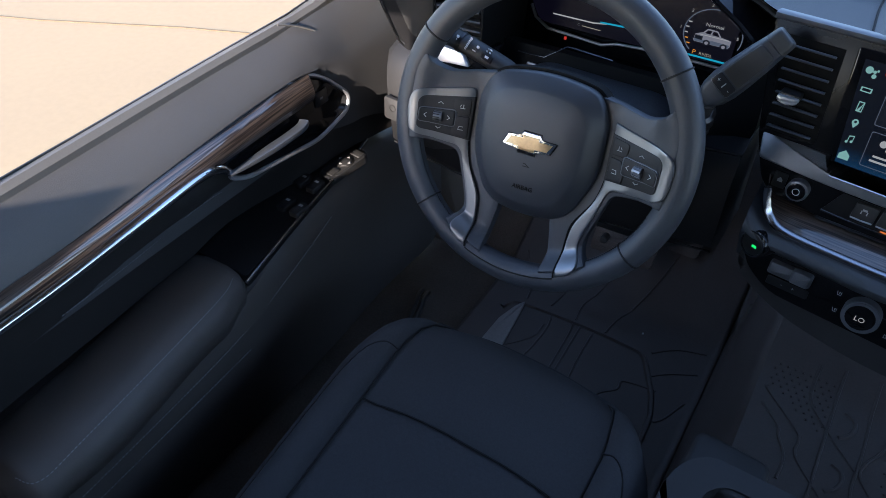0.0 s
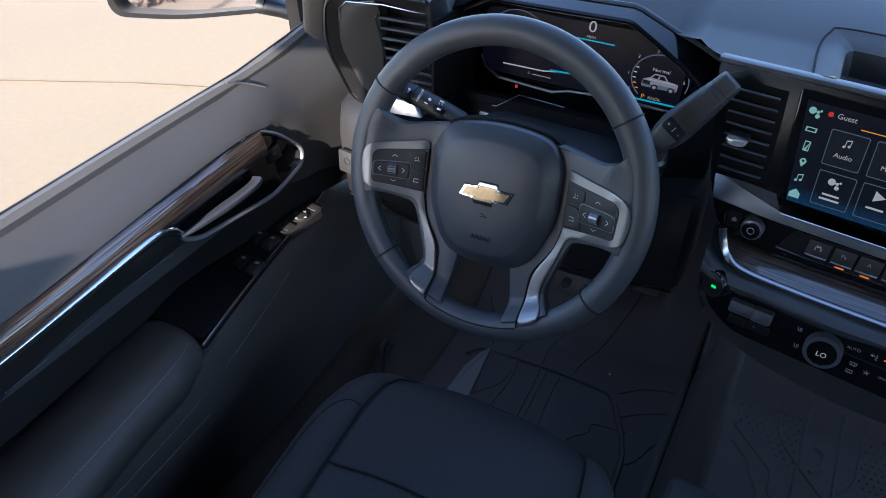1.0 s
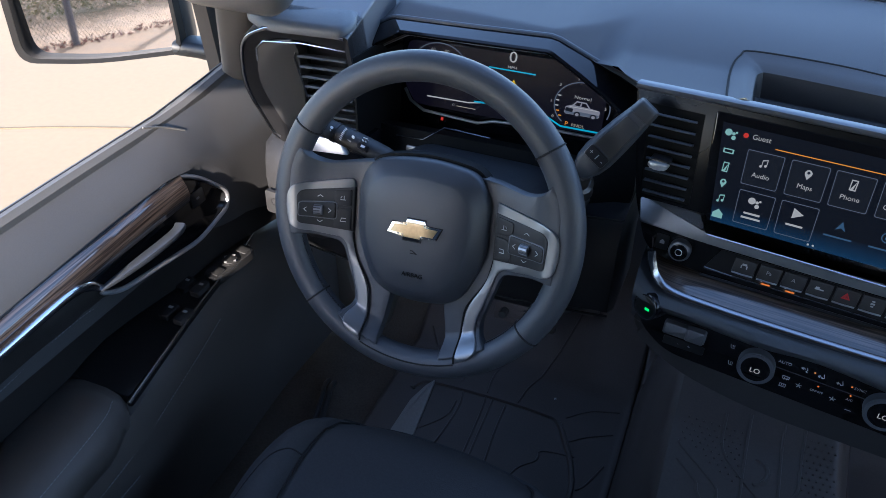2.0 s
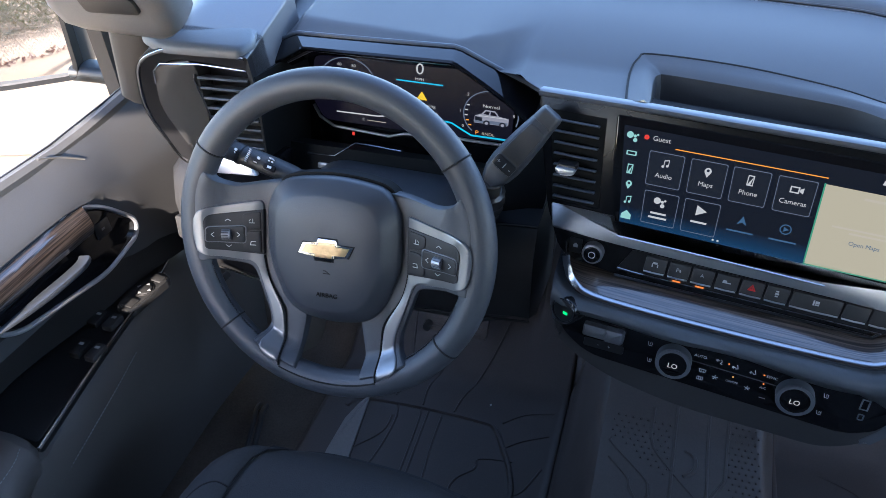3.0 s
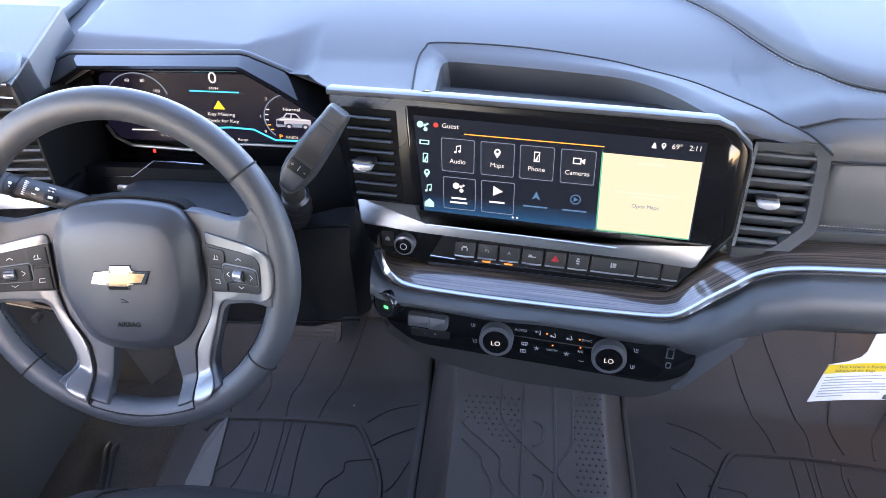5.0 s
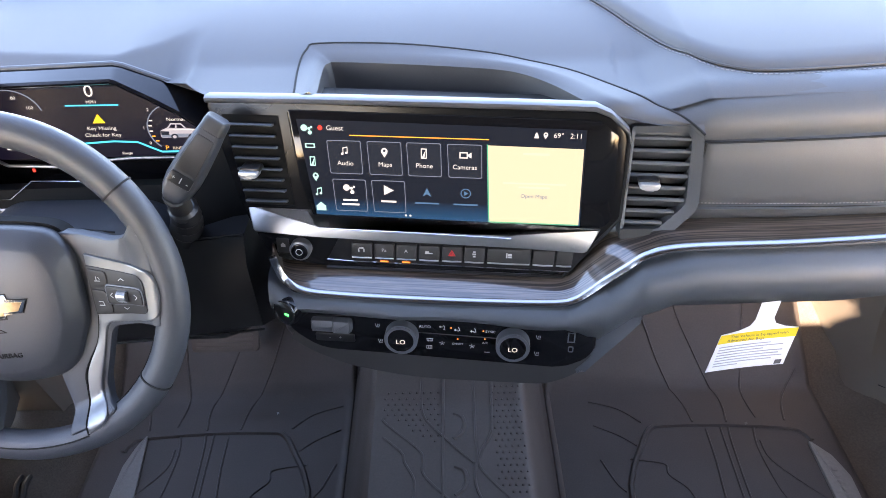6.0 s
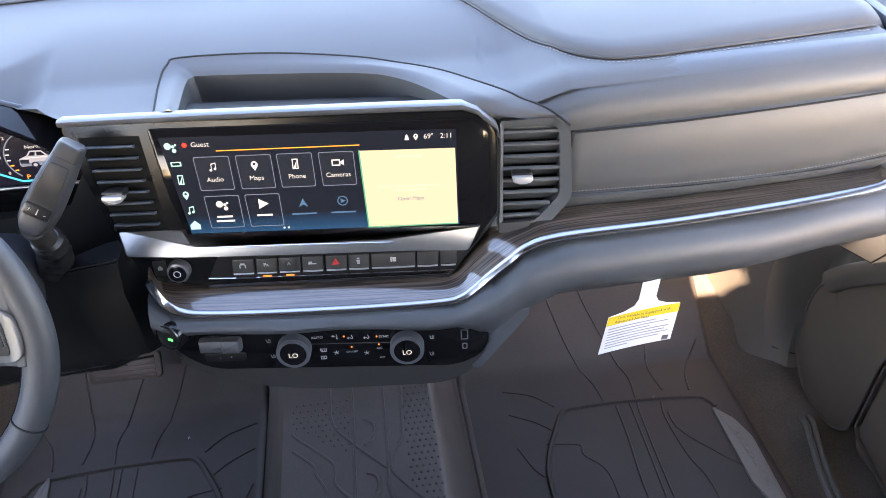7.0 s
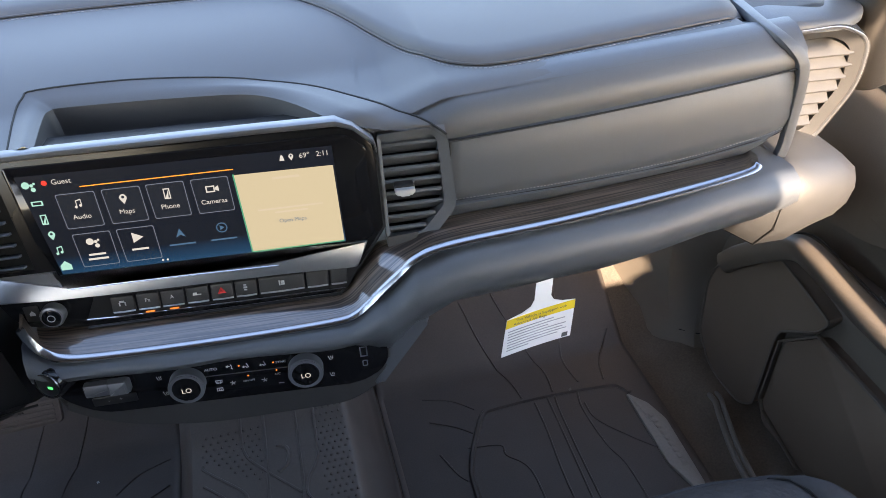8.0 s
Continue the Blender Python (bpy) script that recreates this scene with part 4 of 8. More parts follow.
slat_vent(shift(S, 0, 0, 0.0130), [(-0.222, 0.022), (-0.160, 0.022), (-0.152, -0.083), (-0.207, -0.083)], lambda v: (-0.216 + (0.02 - v) * 0.115, -0.166 + (0.02 - v) * 0.085), 0.020, -0.082, 8, 0.0085, BLACK, VINYL,
          "piano black air vent beside the touchscreen with slim slats", (-0.192, -0.035), chord=0.009, tip=12, thick=0.0012)
RV = shift(S, 0, 0, -0.006)
rv_out = rounded([(0.216, 0.020), (0.280, 0.023), (0.291, 0.010), (0.297, -0.072), (0.264, -0.111), (0.216, -0.114)], [0.003, 0.006, 0.008, 0.010, 0.008, 0.003], 4)
rv_in = rounded([(0.220, 0.012), (0.274, 0.014), (0.280, 0.006), (0.284, -0.068), (0.257, -0.099), (0.220, -0.101)], [0.002, 0.004, 0.006, 0.008, 0.006, 0.002], 4)
slat_vent(RV, rv_out, lambda v: (0.219, 0.282 if v > -0.066 else 0.282 - (-0.066 - v) * 0.80), 0.014, -0.098, 8, 0.022, VINYL, VINYL, "grey air vent with slats beside the glove box", (0.240, -0.040), chord=0.022, tip=40, border=rv_in, thick=0.0022)
plate("vent_filler", [(0.198, 0.004), (0.292, 0.004), (0.292, 0.024), (0.206, 0.030)], -0.030, -0.010, S, VINYL, stack)
plate("vent_foot", rounded([(0.2165, -0.099), (0.252, -0.097), (0.246, -0.110), (0.2165, -0.111)], 0.001, 2), -0.004, 0.0015, S, PLASTIC, stack)

# switch row
switches = base("switch_row", tuple(on_stack(0.03, -0.14)), "row of black toggle switches under a silver band", "switch panel")
plate("back_plate", rounded([(-0.119, -0.153), (0.165, -0.155), (0.182, -0.128), (-0.104, -0.124)], 0.002, 2), 0.003, 0.0048, S, SATIN, switches)
TOGGLES = [(-0.0885, -0.0645, "lane"), (-0.0615, -0.0385, "Pa"), (-0.0360, -0.0125, "A"), (-0.0095, 0.0140, "truck"), (0.0170, 0.0405, "tri"), (0.0430, 0.0660, "esc"), (0.0690, 0.1185, "cam"), (0.1210, 0.1450, ""), (0.1475, 0.1660, "")]
for k, (a, b, what) in enumerate(TOGGLES):
    key = plate("key", rounded([(a, -0.1455), (b, -0.1455), (b + 0.001, -0.1265), (a + 0.001, -0.1265)], 0.0015, 2), 0.0045, 0.0085 if k < 8 else 0.006, S, DARK, switches, 0.0010)
    mid = (a + b) / 2
    K = shift(S, mid, -0.1345, 0.0087)
    if what in ("Pa", "A"):
        words("key_mark", what, 0.0062, K, MARK, key)
        bar("pilot_lamp", mid, -0.1485, 0.0095, 0.0018, 0.0095, S, LAMP_AMBER, switches)
    elif what == "tri":
        tri = [(-0.0045, -0.0035), (0.0045, -0.0035), (0, 0.0045)]
        frame_ring("hazard_mark", tri, [(x * 0.6, (y + 0.0008) * 0.6 - 0.0008) for x, y in tri], -0.0002, 0.0003, K, REDMARK, key)
        frame_ring("hazard_mark", [(x * 0.45, y * 0.45 - 0.0005) for x, y in tri], [(x * 0.22, y * 0.22 - 0.0005) for x, y in tri], -0.0002, 0.0003, K, REDMARK, key)
    elif what:
        for du, dv, w, h in {"lane": ((-0.003, -0.001, 0.0012, 0.004), (0.003, -0.001, 0.0012, 0.004), (0, 0.002, 0.005, 0.0022)), "truck": ((0, -0.0012, 0.009, 0.0012), (-0.002, 0.0005, 0.004, 0.002)), "esc": ((0, 0.003, 0.003, 0.0015), (0, 0, 0.004, 0.002), (0, -0.003, 0.003, 0.0015)), "cam": ((-0.002, 0, 0.0015, 0.006), (0.0015, 0.001, 0.004, 0.003), (0.0015, -0.002, 0.004, 0.0015))}[what]:
            plate("key_mark", box2(du - w / 2, dv - h / 2, du + w / 2, dv + h / 2), -0.0002, 0.0003, K, MARK, key)
    sweep("key_ledge", [on_stack(a + 0.0006, -0.1450, 0.0082), on_stack(mid, -0.1453, 0.0086), on_stack(b - 0.0006, -0.1450, 0.0082)], circle(0.0011, 6), (0, -1, 0), ACCENT, key, "bright lower edge")
sweep("chrome_line", [on_stack(u, v, 0.006) for u, v in ((-0.118, -0.1505), (-0.088, -0.1518), (0.163, -0.1535))], circle(0.0009, 6), (0, -1, 0), CHROME, switches)
volume = base("volume_knob", tuple(on_stack(-0.148, -0.137)), "silver-ringed volume knob with a power mark", "knob")
disc("ring", -0.148, -0.137, 0.0125, 0.0035, 0.016, S, GREYMETAL, volume, "knurled dark silver ring", bevel=0.002)
disc("cap", -0.148, -0.137, 0.0098, 0.014, 0.0175, S, BLACK, volume, bevel=0.001)
frame_ring("power_mark", [(-0.148 + a, -0.137 + b) for a, b in circle(0.0042, 18)], [(-0.148 + a, -0.137 + b) for a, b in circle(0.0034, 18)], 0.017, 0.0178, S, MARK, volume)
home = plate("home_key", box2(-0.178, -0.145, -0.163, -0.126, 0.002), 0.003, 0.0050, S, SATIN, switches, 0.0005)
plate("home_mark", [(-0.1730, -0.1375), (-0.1675, -0.1375), (-0.1675, -0.1345), (-0.17025, -0.1318), (-0.1730, -0.1345)], 0.0050, 0.0053, S, MARK, home)

# climate panel
climate = base("climate_panel", tuple(on_stack(0.02, -0.25)), "piano black climate panel with two dial knobs", "climate panel")
CP = shift(S, 0, 0.003, 0.008)
plate("panel", rounded([(-0.186, -0.2120), (-0.150, -0.2140), (0.190, -0.2265), (0.202, -0.2350), (0.202, -0.2640), (0.172, -0.2880), (-0.134, -0.2770), (-0.168, -0.2520)], [0.006, 0.01, 0.008, 0.006, 0.012, 0.02, 0.02, 0.012], 4), -0.03, 0.004, CP, BLACK, climate, 0.0015)
sweep("panel_edge", [CP @ Vector((u, v, 0.0035)) for u, v in ((-0.182, -0.2130), (-0.150, -0.2155), (0.0, -0.2200), (0.188, -0.2280))], circle(0.0008, 6), (0, -1, 0), GREYMETAL, climate)
for u in (-0.031, 0.104):
    v = -0.2505 if u < 0 else -0.2535
    knob = disc("dial", u, v, 0.0205, 0.002, 0.017, CP, EDGE, climate, "satin silver dial", n=40, bevel=0.003)
    disc("dial_face", u, v, 0.0160, 0.016, 0.0184, CP, BLACK, knob, n=36, bevel=0.0008)
    frame_ring("dial_rim", [(u + a, v + b) for a, b in circle(0.0190, 36)], [(u + a, v + b) for a, b in circle(0.0158, 36)], 0.015, 0.0184, CP, EDGE, knob, "satin silver rim")
    words("dial_text", "LO", 0.0090, shift(CP, u, v - 0.002, 0.0187), SCREEN_TEXT, knob)
CW = 0.0045
sweep("chrome_rule", [CP @ Vector((u, v, 0.0043)) for u, v in ((-0.014, -0.2465), (0.086, -0.2495))], circle(0.0007, 6), (0, -1, 0), CHROME, climate)
words("auto_text", "AUTO", 0.0052, shift(CP, -0.003, -0.2378, CW), MARK, climate)
words("sync_text", "SYNC", 0.0048, shift(CP, 0.0765, -0.2405, CW), MARK, climate)
words("ac_text", "A/C", 0.0044, shift(CP, 0.0705, -0.2570, CW), MARK, climate)
words("on_off_text", "ON/OFF", 0.0038, shift(CP, 0.0370, -0.2605, CW), MARK, climate)
SIGNS = {
    "face": ((-0.0035, 0.001, 0.0005, 0.001), (-0.0015, 0.0022, -0.0035, 0.001), (-0.0035, 0.001, -0.0015, -0.0002), (0.002, 0.003, 0.003, 0.0005), (0.003, 0.0005, 0.002, -0.0025), (0.002, -0.0025, 0.0035, -0.003)),
    "feet": ((-0.0035, -0.0015, 0.0005, -0.0015), (-0.002, -0.0002, -0.0035, -0.0015), (-0.0035, -0.0015, -0.002, -0.0028), (0.0015, 0.0025, 0.003, -0.002), (0.003, -0.002, 0.0005, -0.003)),
    "screen": ((-0.0038, 0.0015, 0.0038, 0.0015), (-0.0038, 0.0015, -0.0030, -0.002), (0.0038, 0.0015, 0.0030, -0.002), (-0.0030, -0.002, 0.0030, -0.002), (-0.0014, -0.003, -0.0014, 0.0), (0.0014, -0.003, 0.0014, 0.0)),
    "fan": ((-0.003, 0.001, 0.0, 0.0), (0.003, 0.001, 0.0, 0.0), (0.0, 0.0, -0.0015, -0.0025), (0.0, 0.0, 0.002, -0.002), (0.0, 0.0, 0.0, 0.0028)),
    "seat": ((-0.0022, 0.003, -0.0010, -0.0015), (-0.0010, -0.0015, 0.0026, -0.0015), (0.0008, 0.0028, 0.0004, 0.0016), (0.0004, 0.0016, 0.0010, 0.0002), (0.0026, 0.0028, 0.0022, 0.0016), (0.0022, 0.0016, 0.0028, 0.0002)),
    "defog": ((-0.0032, 0.0020, 0.0032, 0.0020), (-0.0032, -0.0020, 0.0032, -0.0020), (-0.0032, -0.0020, -0.0032, 0.0020), (0.0032, -0.0020, 0.0032, 0.0020), (-0.0010, -0.0012, -0.0010, 0.0012), (0.0010, -0.0012, 0.0010, 0.0012)),
    "dash": ((-0.0030, 0.0, 0.0030, 0.0),),
}
for u, v, sign in ((0.0180, -0.2378, "face"), (0.0365, -0.2388, "feet"), (0.0560, -0.2395, "feet"), (0.0030, -0.2560, "screen"), (0.0022, -0.2672, "defog"), (0.0180, -0.2608, "fan"), (0.0545, -0.2630, "fan"), (0.0730, -0.2705, "dash"), (-0.0615, -0.2400, "seat"), (-0.0585, -0.2625, "seat"), (0.1340, -0.2455, "seat"), (0.1330, -0.2695, "seat")):
    strokes("symbol", SIGNS[sign], 0.0007, shift(CP, u, v, CW), MARK, climate)
for u, v in ((0.0290, -0.2378), (0.0680, -0.2400), (0.0700, -0.2515), (0.0370, -0.2535)):
    disc("pilot_lamp", u, v, 0.0010, 0.004, 0.0046, CP, LAMP_AMBER, climate, bevel=0, n=8)
frame_ring("usb_port", box2(0.1690, -0.2500, 0.1780, -0.2360), box2(0.1705, -0.2488, 0.1765, -0.2372), 0.003, 0.0048, CP, GREYMETAL, climate)
frame_ring("usb_port", rounded(box2(0.1705, -0.2640, 0.1770, -0.2555), 0.002, 2), rounded(box2(0.1718, -0.2628, 0.1757, -0.2567), 0.001, 2), 0.003, 0.0048, CP, GREYMETAL, climate)
brake = plate("brake_switch", rounded(box2(-0.142, -0.2480, -0.092, -0.2310), 0.003, 3), 0.0, 0.013, CP, EDGE, climate, 0.003, "dark silver parking brake switch")
plate("thumb", rounded(box2(-0.115, -0.2470, -0.093, -0.2290), 0.003, 3), 0.006, 0.017, CP, EDGE, brake, 0.003)
plate("trailer_gain", rounded(box2(-0.139, -0.2655, -0.090, -0.2540), 0.002, 2), 0.003, 0.0055, CP, SATIN, climate, 0.0006)
words("plus_minus_text", "-     +", 0.007, shift(CP, -0.114, -0.2595, 0.0057), MARK, climate)
outlet = base("start_button", tuple(on_stack(-0.183, -0.23)), "round push-button in a chrome ring with a green pilot lamp", "button")
OB = shift(S, -0.1645, -0.2065, 0.036) @ Matrix.Rotation(radians(-25), 4, "Y")
disc("bezel", 0, 0, 0.0180, -0.02, 0.0035, OB, BLACK, outlet, bevel=0.003)
frame_ring("chrome_ring", circle(0.0160, 32), circle(0.0146, 32), 0.002, 0.0050, OB, TRIM_CHROME, outlet, "bright chrome ring")
disc("button", 0, 0, 0.0142, 0.002, 0.0045, OB, SATIN, outlet, bevel=0.001)
plate("pilot_lamp", box2(0.001, -0.003, 0.007, 0.0), 0.0043, 0.0050, OB, LAMP_GREEN, outlet)

# ---- outer vent pods at both ends of the dashboard ----
def pod(side):
    def X(d):
        return CX + side * d
    name = "driver" if side < 0 else "passenger"
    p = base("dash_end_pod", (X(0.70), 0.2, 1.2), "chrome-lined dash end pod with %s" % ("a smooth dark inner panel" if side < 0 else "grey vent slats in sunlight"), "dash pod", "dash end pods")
    m = frame_at((X(0.70), 0.152 if side < 0 else 0.180, 1.33), (1, -0.10 * side, 0), (0, -0.20, 1))

    def L(pts):
        return [(side * (d - 0.70), z - 1.33) for d, z in pts]
    outer = rounded([(0.632, 1.418), (0.735, 1.424), (0.784, 1.402), (0.800, 1.330), (0.772, 1.238), (0.690, 1.222), (0.628, 1.250)], [0.004, 0.015, 0.025, 0.03, 0.02, 0.02, 0.006], 5)
    inner = rounded([(0.640, 1.398), (0.730, 1.404), (0.765, 1.388), (0.776, 1.328), (0.752, 1.256), (0.694, 1.244), (0.640, 1.262)], [0.004, 0.012, 0.018, 0.02, 0.015, 0.015, 0.005], 5)
    mid = [(a * 0.86 + b * 0.14, c * 0.86 + d * 0.14) for (a, c), (b, d) in zip(outer, inner)]
    # the sunlit passenger bezel gets a lighter colour than the driver's black one
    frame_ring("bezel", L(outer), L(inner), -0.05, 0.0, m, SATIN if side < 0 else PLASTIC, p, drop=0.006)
    # the chrome line follows the outer three quarters of the bezel
    k0, k1 = (5, 28) if side < 0 else (5, 34)
    chrome = [m @ Vector((*q, 0.0 - 0.002)) for q in L(mid)][k0:k1]
    sweep("chrome_line", chrome, [(-0.0030, -0.002), (0.0030, -0.002), (0.0026, 0.001), (0.0010, 0.0024), (-0.0010, 0.0024), (-0.0026, 0.001)], m.col[2].to_3d(), TRIM_CHROME if side < 0 else SILVER, p, "bright chrome line")
    plate("back", L(inner), -0.042, -0.036, m, DARK if side < 0 else PLASTIC, p)
    if side < 0:
        plate("black_panel", L(rounded([(0.706, 1.392), (0.712, 1.403), (0.768, 1.390), (0.780, 1.328), (0.756, 1.254), (0.716, 1.246)], 0.004, 3)), -0.036, -0.006, m, SMOOTH_DARK, p, 0.002, "smooth glossy dark panel")
        sweep("vent_top_edge", [m @ Vector((*q, -0.004)) for q in L([(0.768, 1.366), (0.765, 1.384), (0.752, 1.396), (0.70, 1.400), (0.640, 1.396)])], circle(0.0009, 6), (0, 0, 1), CHROME, p)
        sweep("vent_side_edge", [m @ Vector((*q, -0.004)) for q in L([(0.709, 1.386), (0.713, 1.378), (0.706, 1.320), (0.700, 1.262)])], circle(0.0011, 6), (1, 0, 0), CHROME, p)
    u0, u1 = (0.642, 0.708) if side < 0 else (0.648, 0.764)
    count, z1, z0 = (9, 1.388, 1.252) if side < 0 else (7, 1.384, 1.256)
    for k in range(count):
        z = z1 + (z0 - z1) * (k + 0.5) / count
        c, s = (math.cos(radians(28)), math.sin(radians(28))) if side < 0 else (math.cos(radians(-38)), math.sin(radians(-38)))
        q = 0.0016 if side < 0 else 0.0030
        ring = [(-0.024, -q), (-0.024, q), (-0.001, q), (0.0, 0.0), (-0.001, -q)]
        wide = u1 if side < 0 else 0.776 - max(0, 1.33 - z) * 0.30 - max(0, z - 1.36) * 0.35
        rings = []
        for d in (u0, wide):
            a, b = L([(d, z)])[0]
            rings.append([m @ Vector((a, b + w * s + h * c, w * c - h * s - 0.004)) for w, h in ring])
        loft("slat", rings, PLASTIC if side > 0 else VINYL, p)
    a, b = L([(0.682, 1.318)])[0]
    plate("knob", rounded(box2(a - 0.012, b - 0.005, a + 0.012, b + 0.004), 0.003, 3), -0.01, 0.008 if side < 0 else 0.018, m, CHROME, p, 0.003, "chrome-tipped knob")
    # shell behind the bezel and the flat cap on top
    rings = [[m @ Vector((*q, w)) for q in L(outer)] for w in (-0.012, -0.05, -0.16)]
    # driver shell: its lit beige-grey look is put into a paler base colour
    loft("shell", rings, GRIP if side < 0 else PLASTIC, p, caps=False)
    if side < 0:
        plate("inner_liner", [(-0.14, -0.085), (-0.002, -0.085), (-0.002, 0.058), (-0.085, 0.050), (-0.14, 0.030)], 0.0, 0.003, frame_at((X(0.630), 0.150, 1.33), (0.0, -1, 0), (0, -0.2, 1)), LINER, p)
    else:
        for d in (0.668, 0.690, 0.712, 0.734):
            a, b = L([(d, 1.372)])[0]
            plate("vane", [(a - 0.001, -0.10 + b), (a + 0.001, -0.10 + b), (a + 0.001, 0.022 + b), (a - 0.001, 0.022 + b)], -0.034, -0.024, m, DARK, p)
    cap = rounded([(X(0.636), 0.140), (X(0.740), 0.128), (X(0.795), 0.160), (X(0.80), 0.40), (X(0.70), 0.50), (X(0.68), 0.40), (X(0.665), 0.265), (X(0.632), 0.165)], [0.01, 0.02, 0.03, 0.03, 0.03, 0.03, 0.04, 0.01], 5)
    if side > 0:
        cap = [(x, y + 0.030) for x, y in cap[::-1]]
    rings = []
    for s_, h in ((1.0, -0.004), (1.0, 0.002), (0.985, 0.007), (0.95, 0.010), (0.6, 0.012), (0.1, 0.012)):
        cx, cy = X(0.725), 0.30
        rings.append([(cx + (x - cx) * s_, cy + (y - cy) * s_, 1.418 + h) for x, y in cap])
    loft("cap", rings, VINYL, p, "smooth dark cap on top of the pod", sharp=50)
    return p


pod(-1)
pod(1)

# the outboard ends under the pods
for side in (-1, 1):
    end = base("dash_lower_end", (CX + side * 0.78, 0.2, 1.05), "grey moulded lower corner of the dashboard", "dash panel", "dash lower ends")

    def PX(d):
        return CX + side * d
    rings = []
    if side < 0:
        rows = ((0.60, 0.165, 1.235, 1.06), (0.66, 0.150, 1.235, 1.05), (0.74, 0.142, 1.232, 1.05), (0.79, 0.150, 1.228, 1.07), (0.815, 0.185, 1.22, 1.10))
    else:
        rows = ((0.575, 0.165, 1.240, 1.165), (0.655, 0.086, 1.276, 1.125), (0.70, 0.084, 1.268, 1.125), (0.745, 0.088, 1.258, 1.142), (0.772, 0.098, 1.248, 1.160), (0.788, 0.115, 1.240, 1.178), (0.798, 0.145, 1.234, 1.20))
    for d, y, zt, zb in rows:
        h = zt - zb
        rings.append([(PX(d), y + 0.16, zt + 0.002), (PX(d), y + 0.035, zt), (PX(d), y + 0.008, zt - 0.08 * h), (PX(d), y, zt - 0.3 * h), (PX(d), y + 0.004, zt - 0.6 * h), (PX(d), y + 0.03, zb + 0.12 * h), (PX(d), y + 0.09, zb), (PX(d), y + 0.20, zb - 0.04)])
    loft("corner", rings, PLASTIC, end, sharp=60)
    tube("joint", [Vector(q) + Vector((0, -0.0004, 0)) for q in rings[1][1:7]], 0.0012, DARKTHREAD, end, n=6)
    if side < 0:
        HS = frame_at((-0.700, 0.139, 1.150), (1, -0.08, 0), (0, 0.05, 1))
        sw = plate("lamp_switch", box2(-0.016, -0.02, 0.016, 0.016, 0.003), -0.002, 0.004, HS, PLASTIC, end, 0.001)
        frame_ring("switch_mark", circle(0.006, 14), circle(0.0048, 14), 0.004, 0.0044, HS, SATIN, sw)

# ---- instrument cluster ----
cluster = base("instrument_cluster", (-0.41, 0.28, 1.3), "digital instrument cluster in a glossy black hood", "instrument cluster")
HOOD_FRONT = [(-0.628, 0.205, 1.335), (-0.604, 0.213, 1.3630), (-0.567, 0.214, 1.3850), (-0.5330, 0.215, 1.4040), (-0.5270, 0.215, 1.4065), (-0.4300, 0.215, 1.4095), (-0.3330, 0.215, 1.4120), (-0.3260, 0.214, 1.4100), (-0.2900, 0.210, 1.3915), (-0.2560, 0.205, 1.3725), (-0.2300, 0.198, 1.3560)]
HOOD_REAR = [(-0.650, 0.235, 1.340), (-0.633, 0.245, 1.3690), (-0.592, 0.245, 1.3890), (-0.5550, 0.245, 1.4075), (-0.5480, 0.245, 1.4100), (-0.4400, 0.245, 1.4130), (-0.3380, 0.245, 1.4165), (-0.3270, 0.245, 1.4140), (-0.2860, 0.245, 1.3965), (-0.2480, 0.245, 1.3820), (-0.2260, 0.240, 1.3740)]
hood_rings = []
for f, r in zip(HOOD_FRONT, HOOD_REAR):
    f, r = Vector(f), Vector(r)
    out = Vector((f.x + 0.41, 0, (f.z - 1.25) * 1.2)).normalized()
    hood_rings.append([r + Vector((0, 0.012, -0.012)), r, f + Vector((0, 0.002, 0)), f + Vector((0, -0.0005, 0)) - out * 0.0025, f + Vector((0, 0.001, 0)) - out * 0.0055, f + Vector((0, 0.016, 0)) - out * 0.012, f + Vector((0, 0.020, 0)) - out * 0.0125, f + Vector((0, 0.030, 0)) - out * 0.020, f + Vector((0, 0.085, 0)) - out * 0.030])
loft("hood", hood_rings, BLACK, cluster, "glossy black hood ledge and reveal", closed=False, caps=False, sharp=18)
tube("hood_brow", [Vector(r) + Vector((0, 0.0025, 0.0005)) for r in HOOD_REAR], 0.0034, VINYL, cluster, label="soft vinyl roll behind the hood", n=10)
# thin bright tube added as the gloss highlight along the reveal's crease
tube("reveal_glint", [Vector(f) + Vector((0, 0.017, 0)) - Vector((f[0] + 0.41, 0, (f[2] - 1.25) * 1.2)).normalized() * 0.0125 for f in HOOD_FRONT[2:9]], 0.0008, GREYMETAL, cluster, n=6)
KF = frame_at((-0.409, 0.283, 1.331), (1, 0, 0), (0, 0.17, 1)) @ Matrix.Diagonal((0.94, 0.80, 1.0, 1.0))
plate("lens", rounded([(-0.150, 0.044), (0.085, 0.050), (0.150, 0.012), (0.150, -0.060), (-0.02, -0.066), (-0.135, -0.066), (-0.155, -0.03)], 0.012, 4), -0.01, -0.001, KF, CLUSTER_BG, cluster, label="dim violet-black lit display")
plate("back_panel", rounded([(-0.225, 0.075), (0.165, 0.085), (0.20, 0.02), (0.195, -0.115), (-0.225, -0.115)], 0.01, 3), -0.03, -0.004, KF, BLACK, cluster)
CWZ = 0.0002
words("speed_text", "0", 0.026, shift(KF, 0.012, 0.042, CWZ), SCREEN_TEXT, cluster)
words("speed_unit", "MPH", 0.0068, shift(KF, 0.012, 0.0255, CWZ), SCREEN_TEXT, cluster)
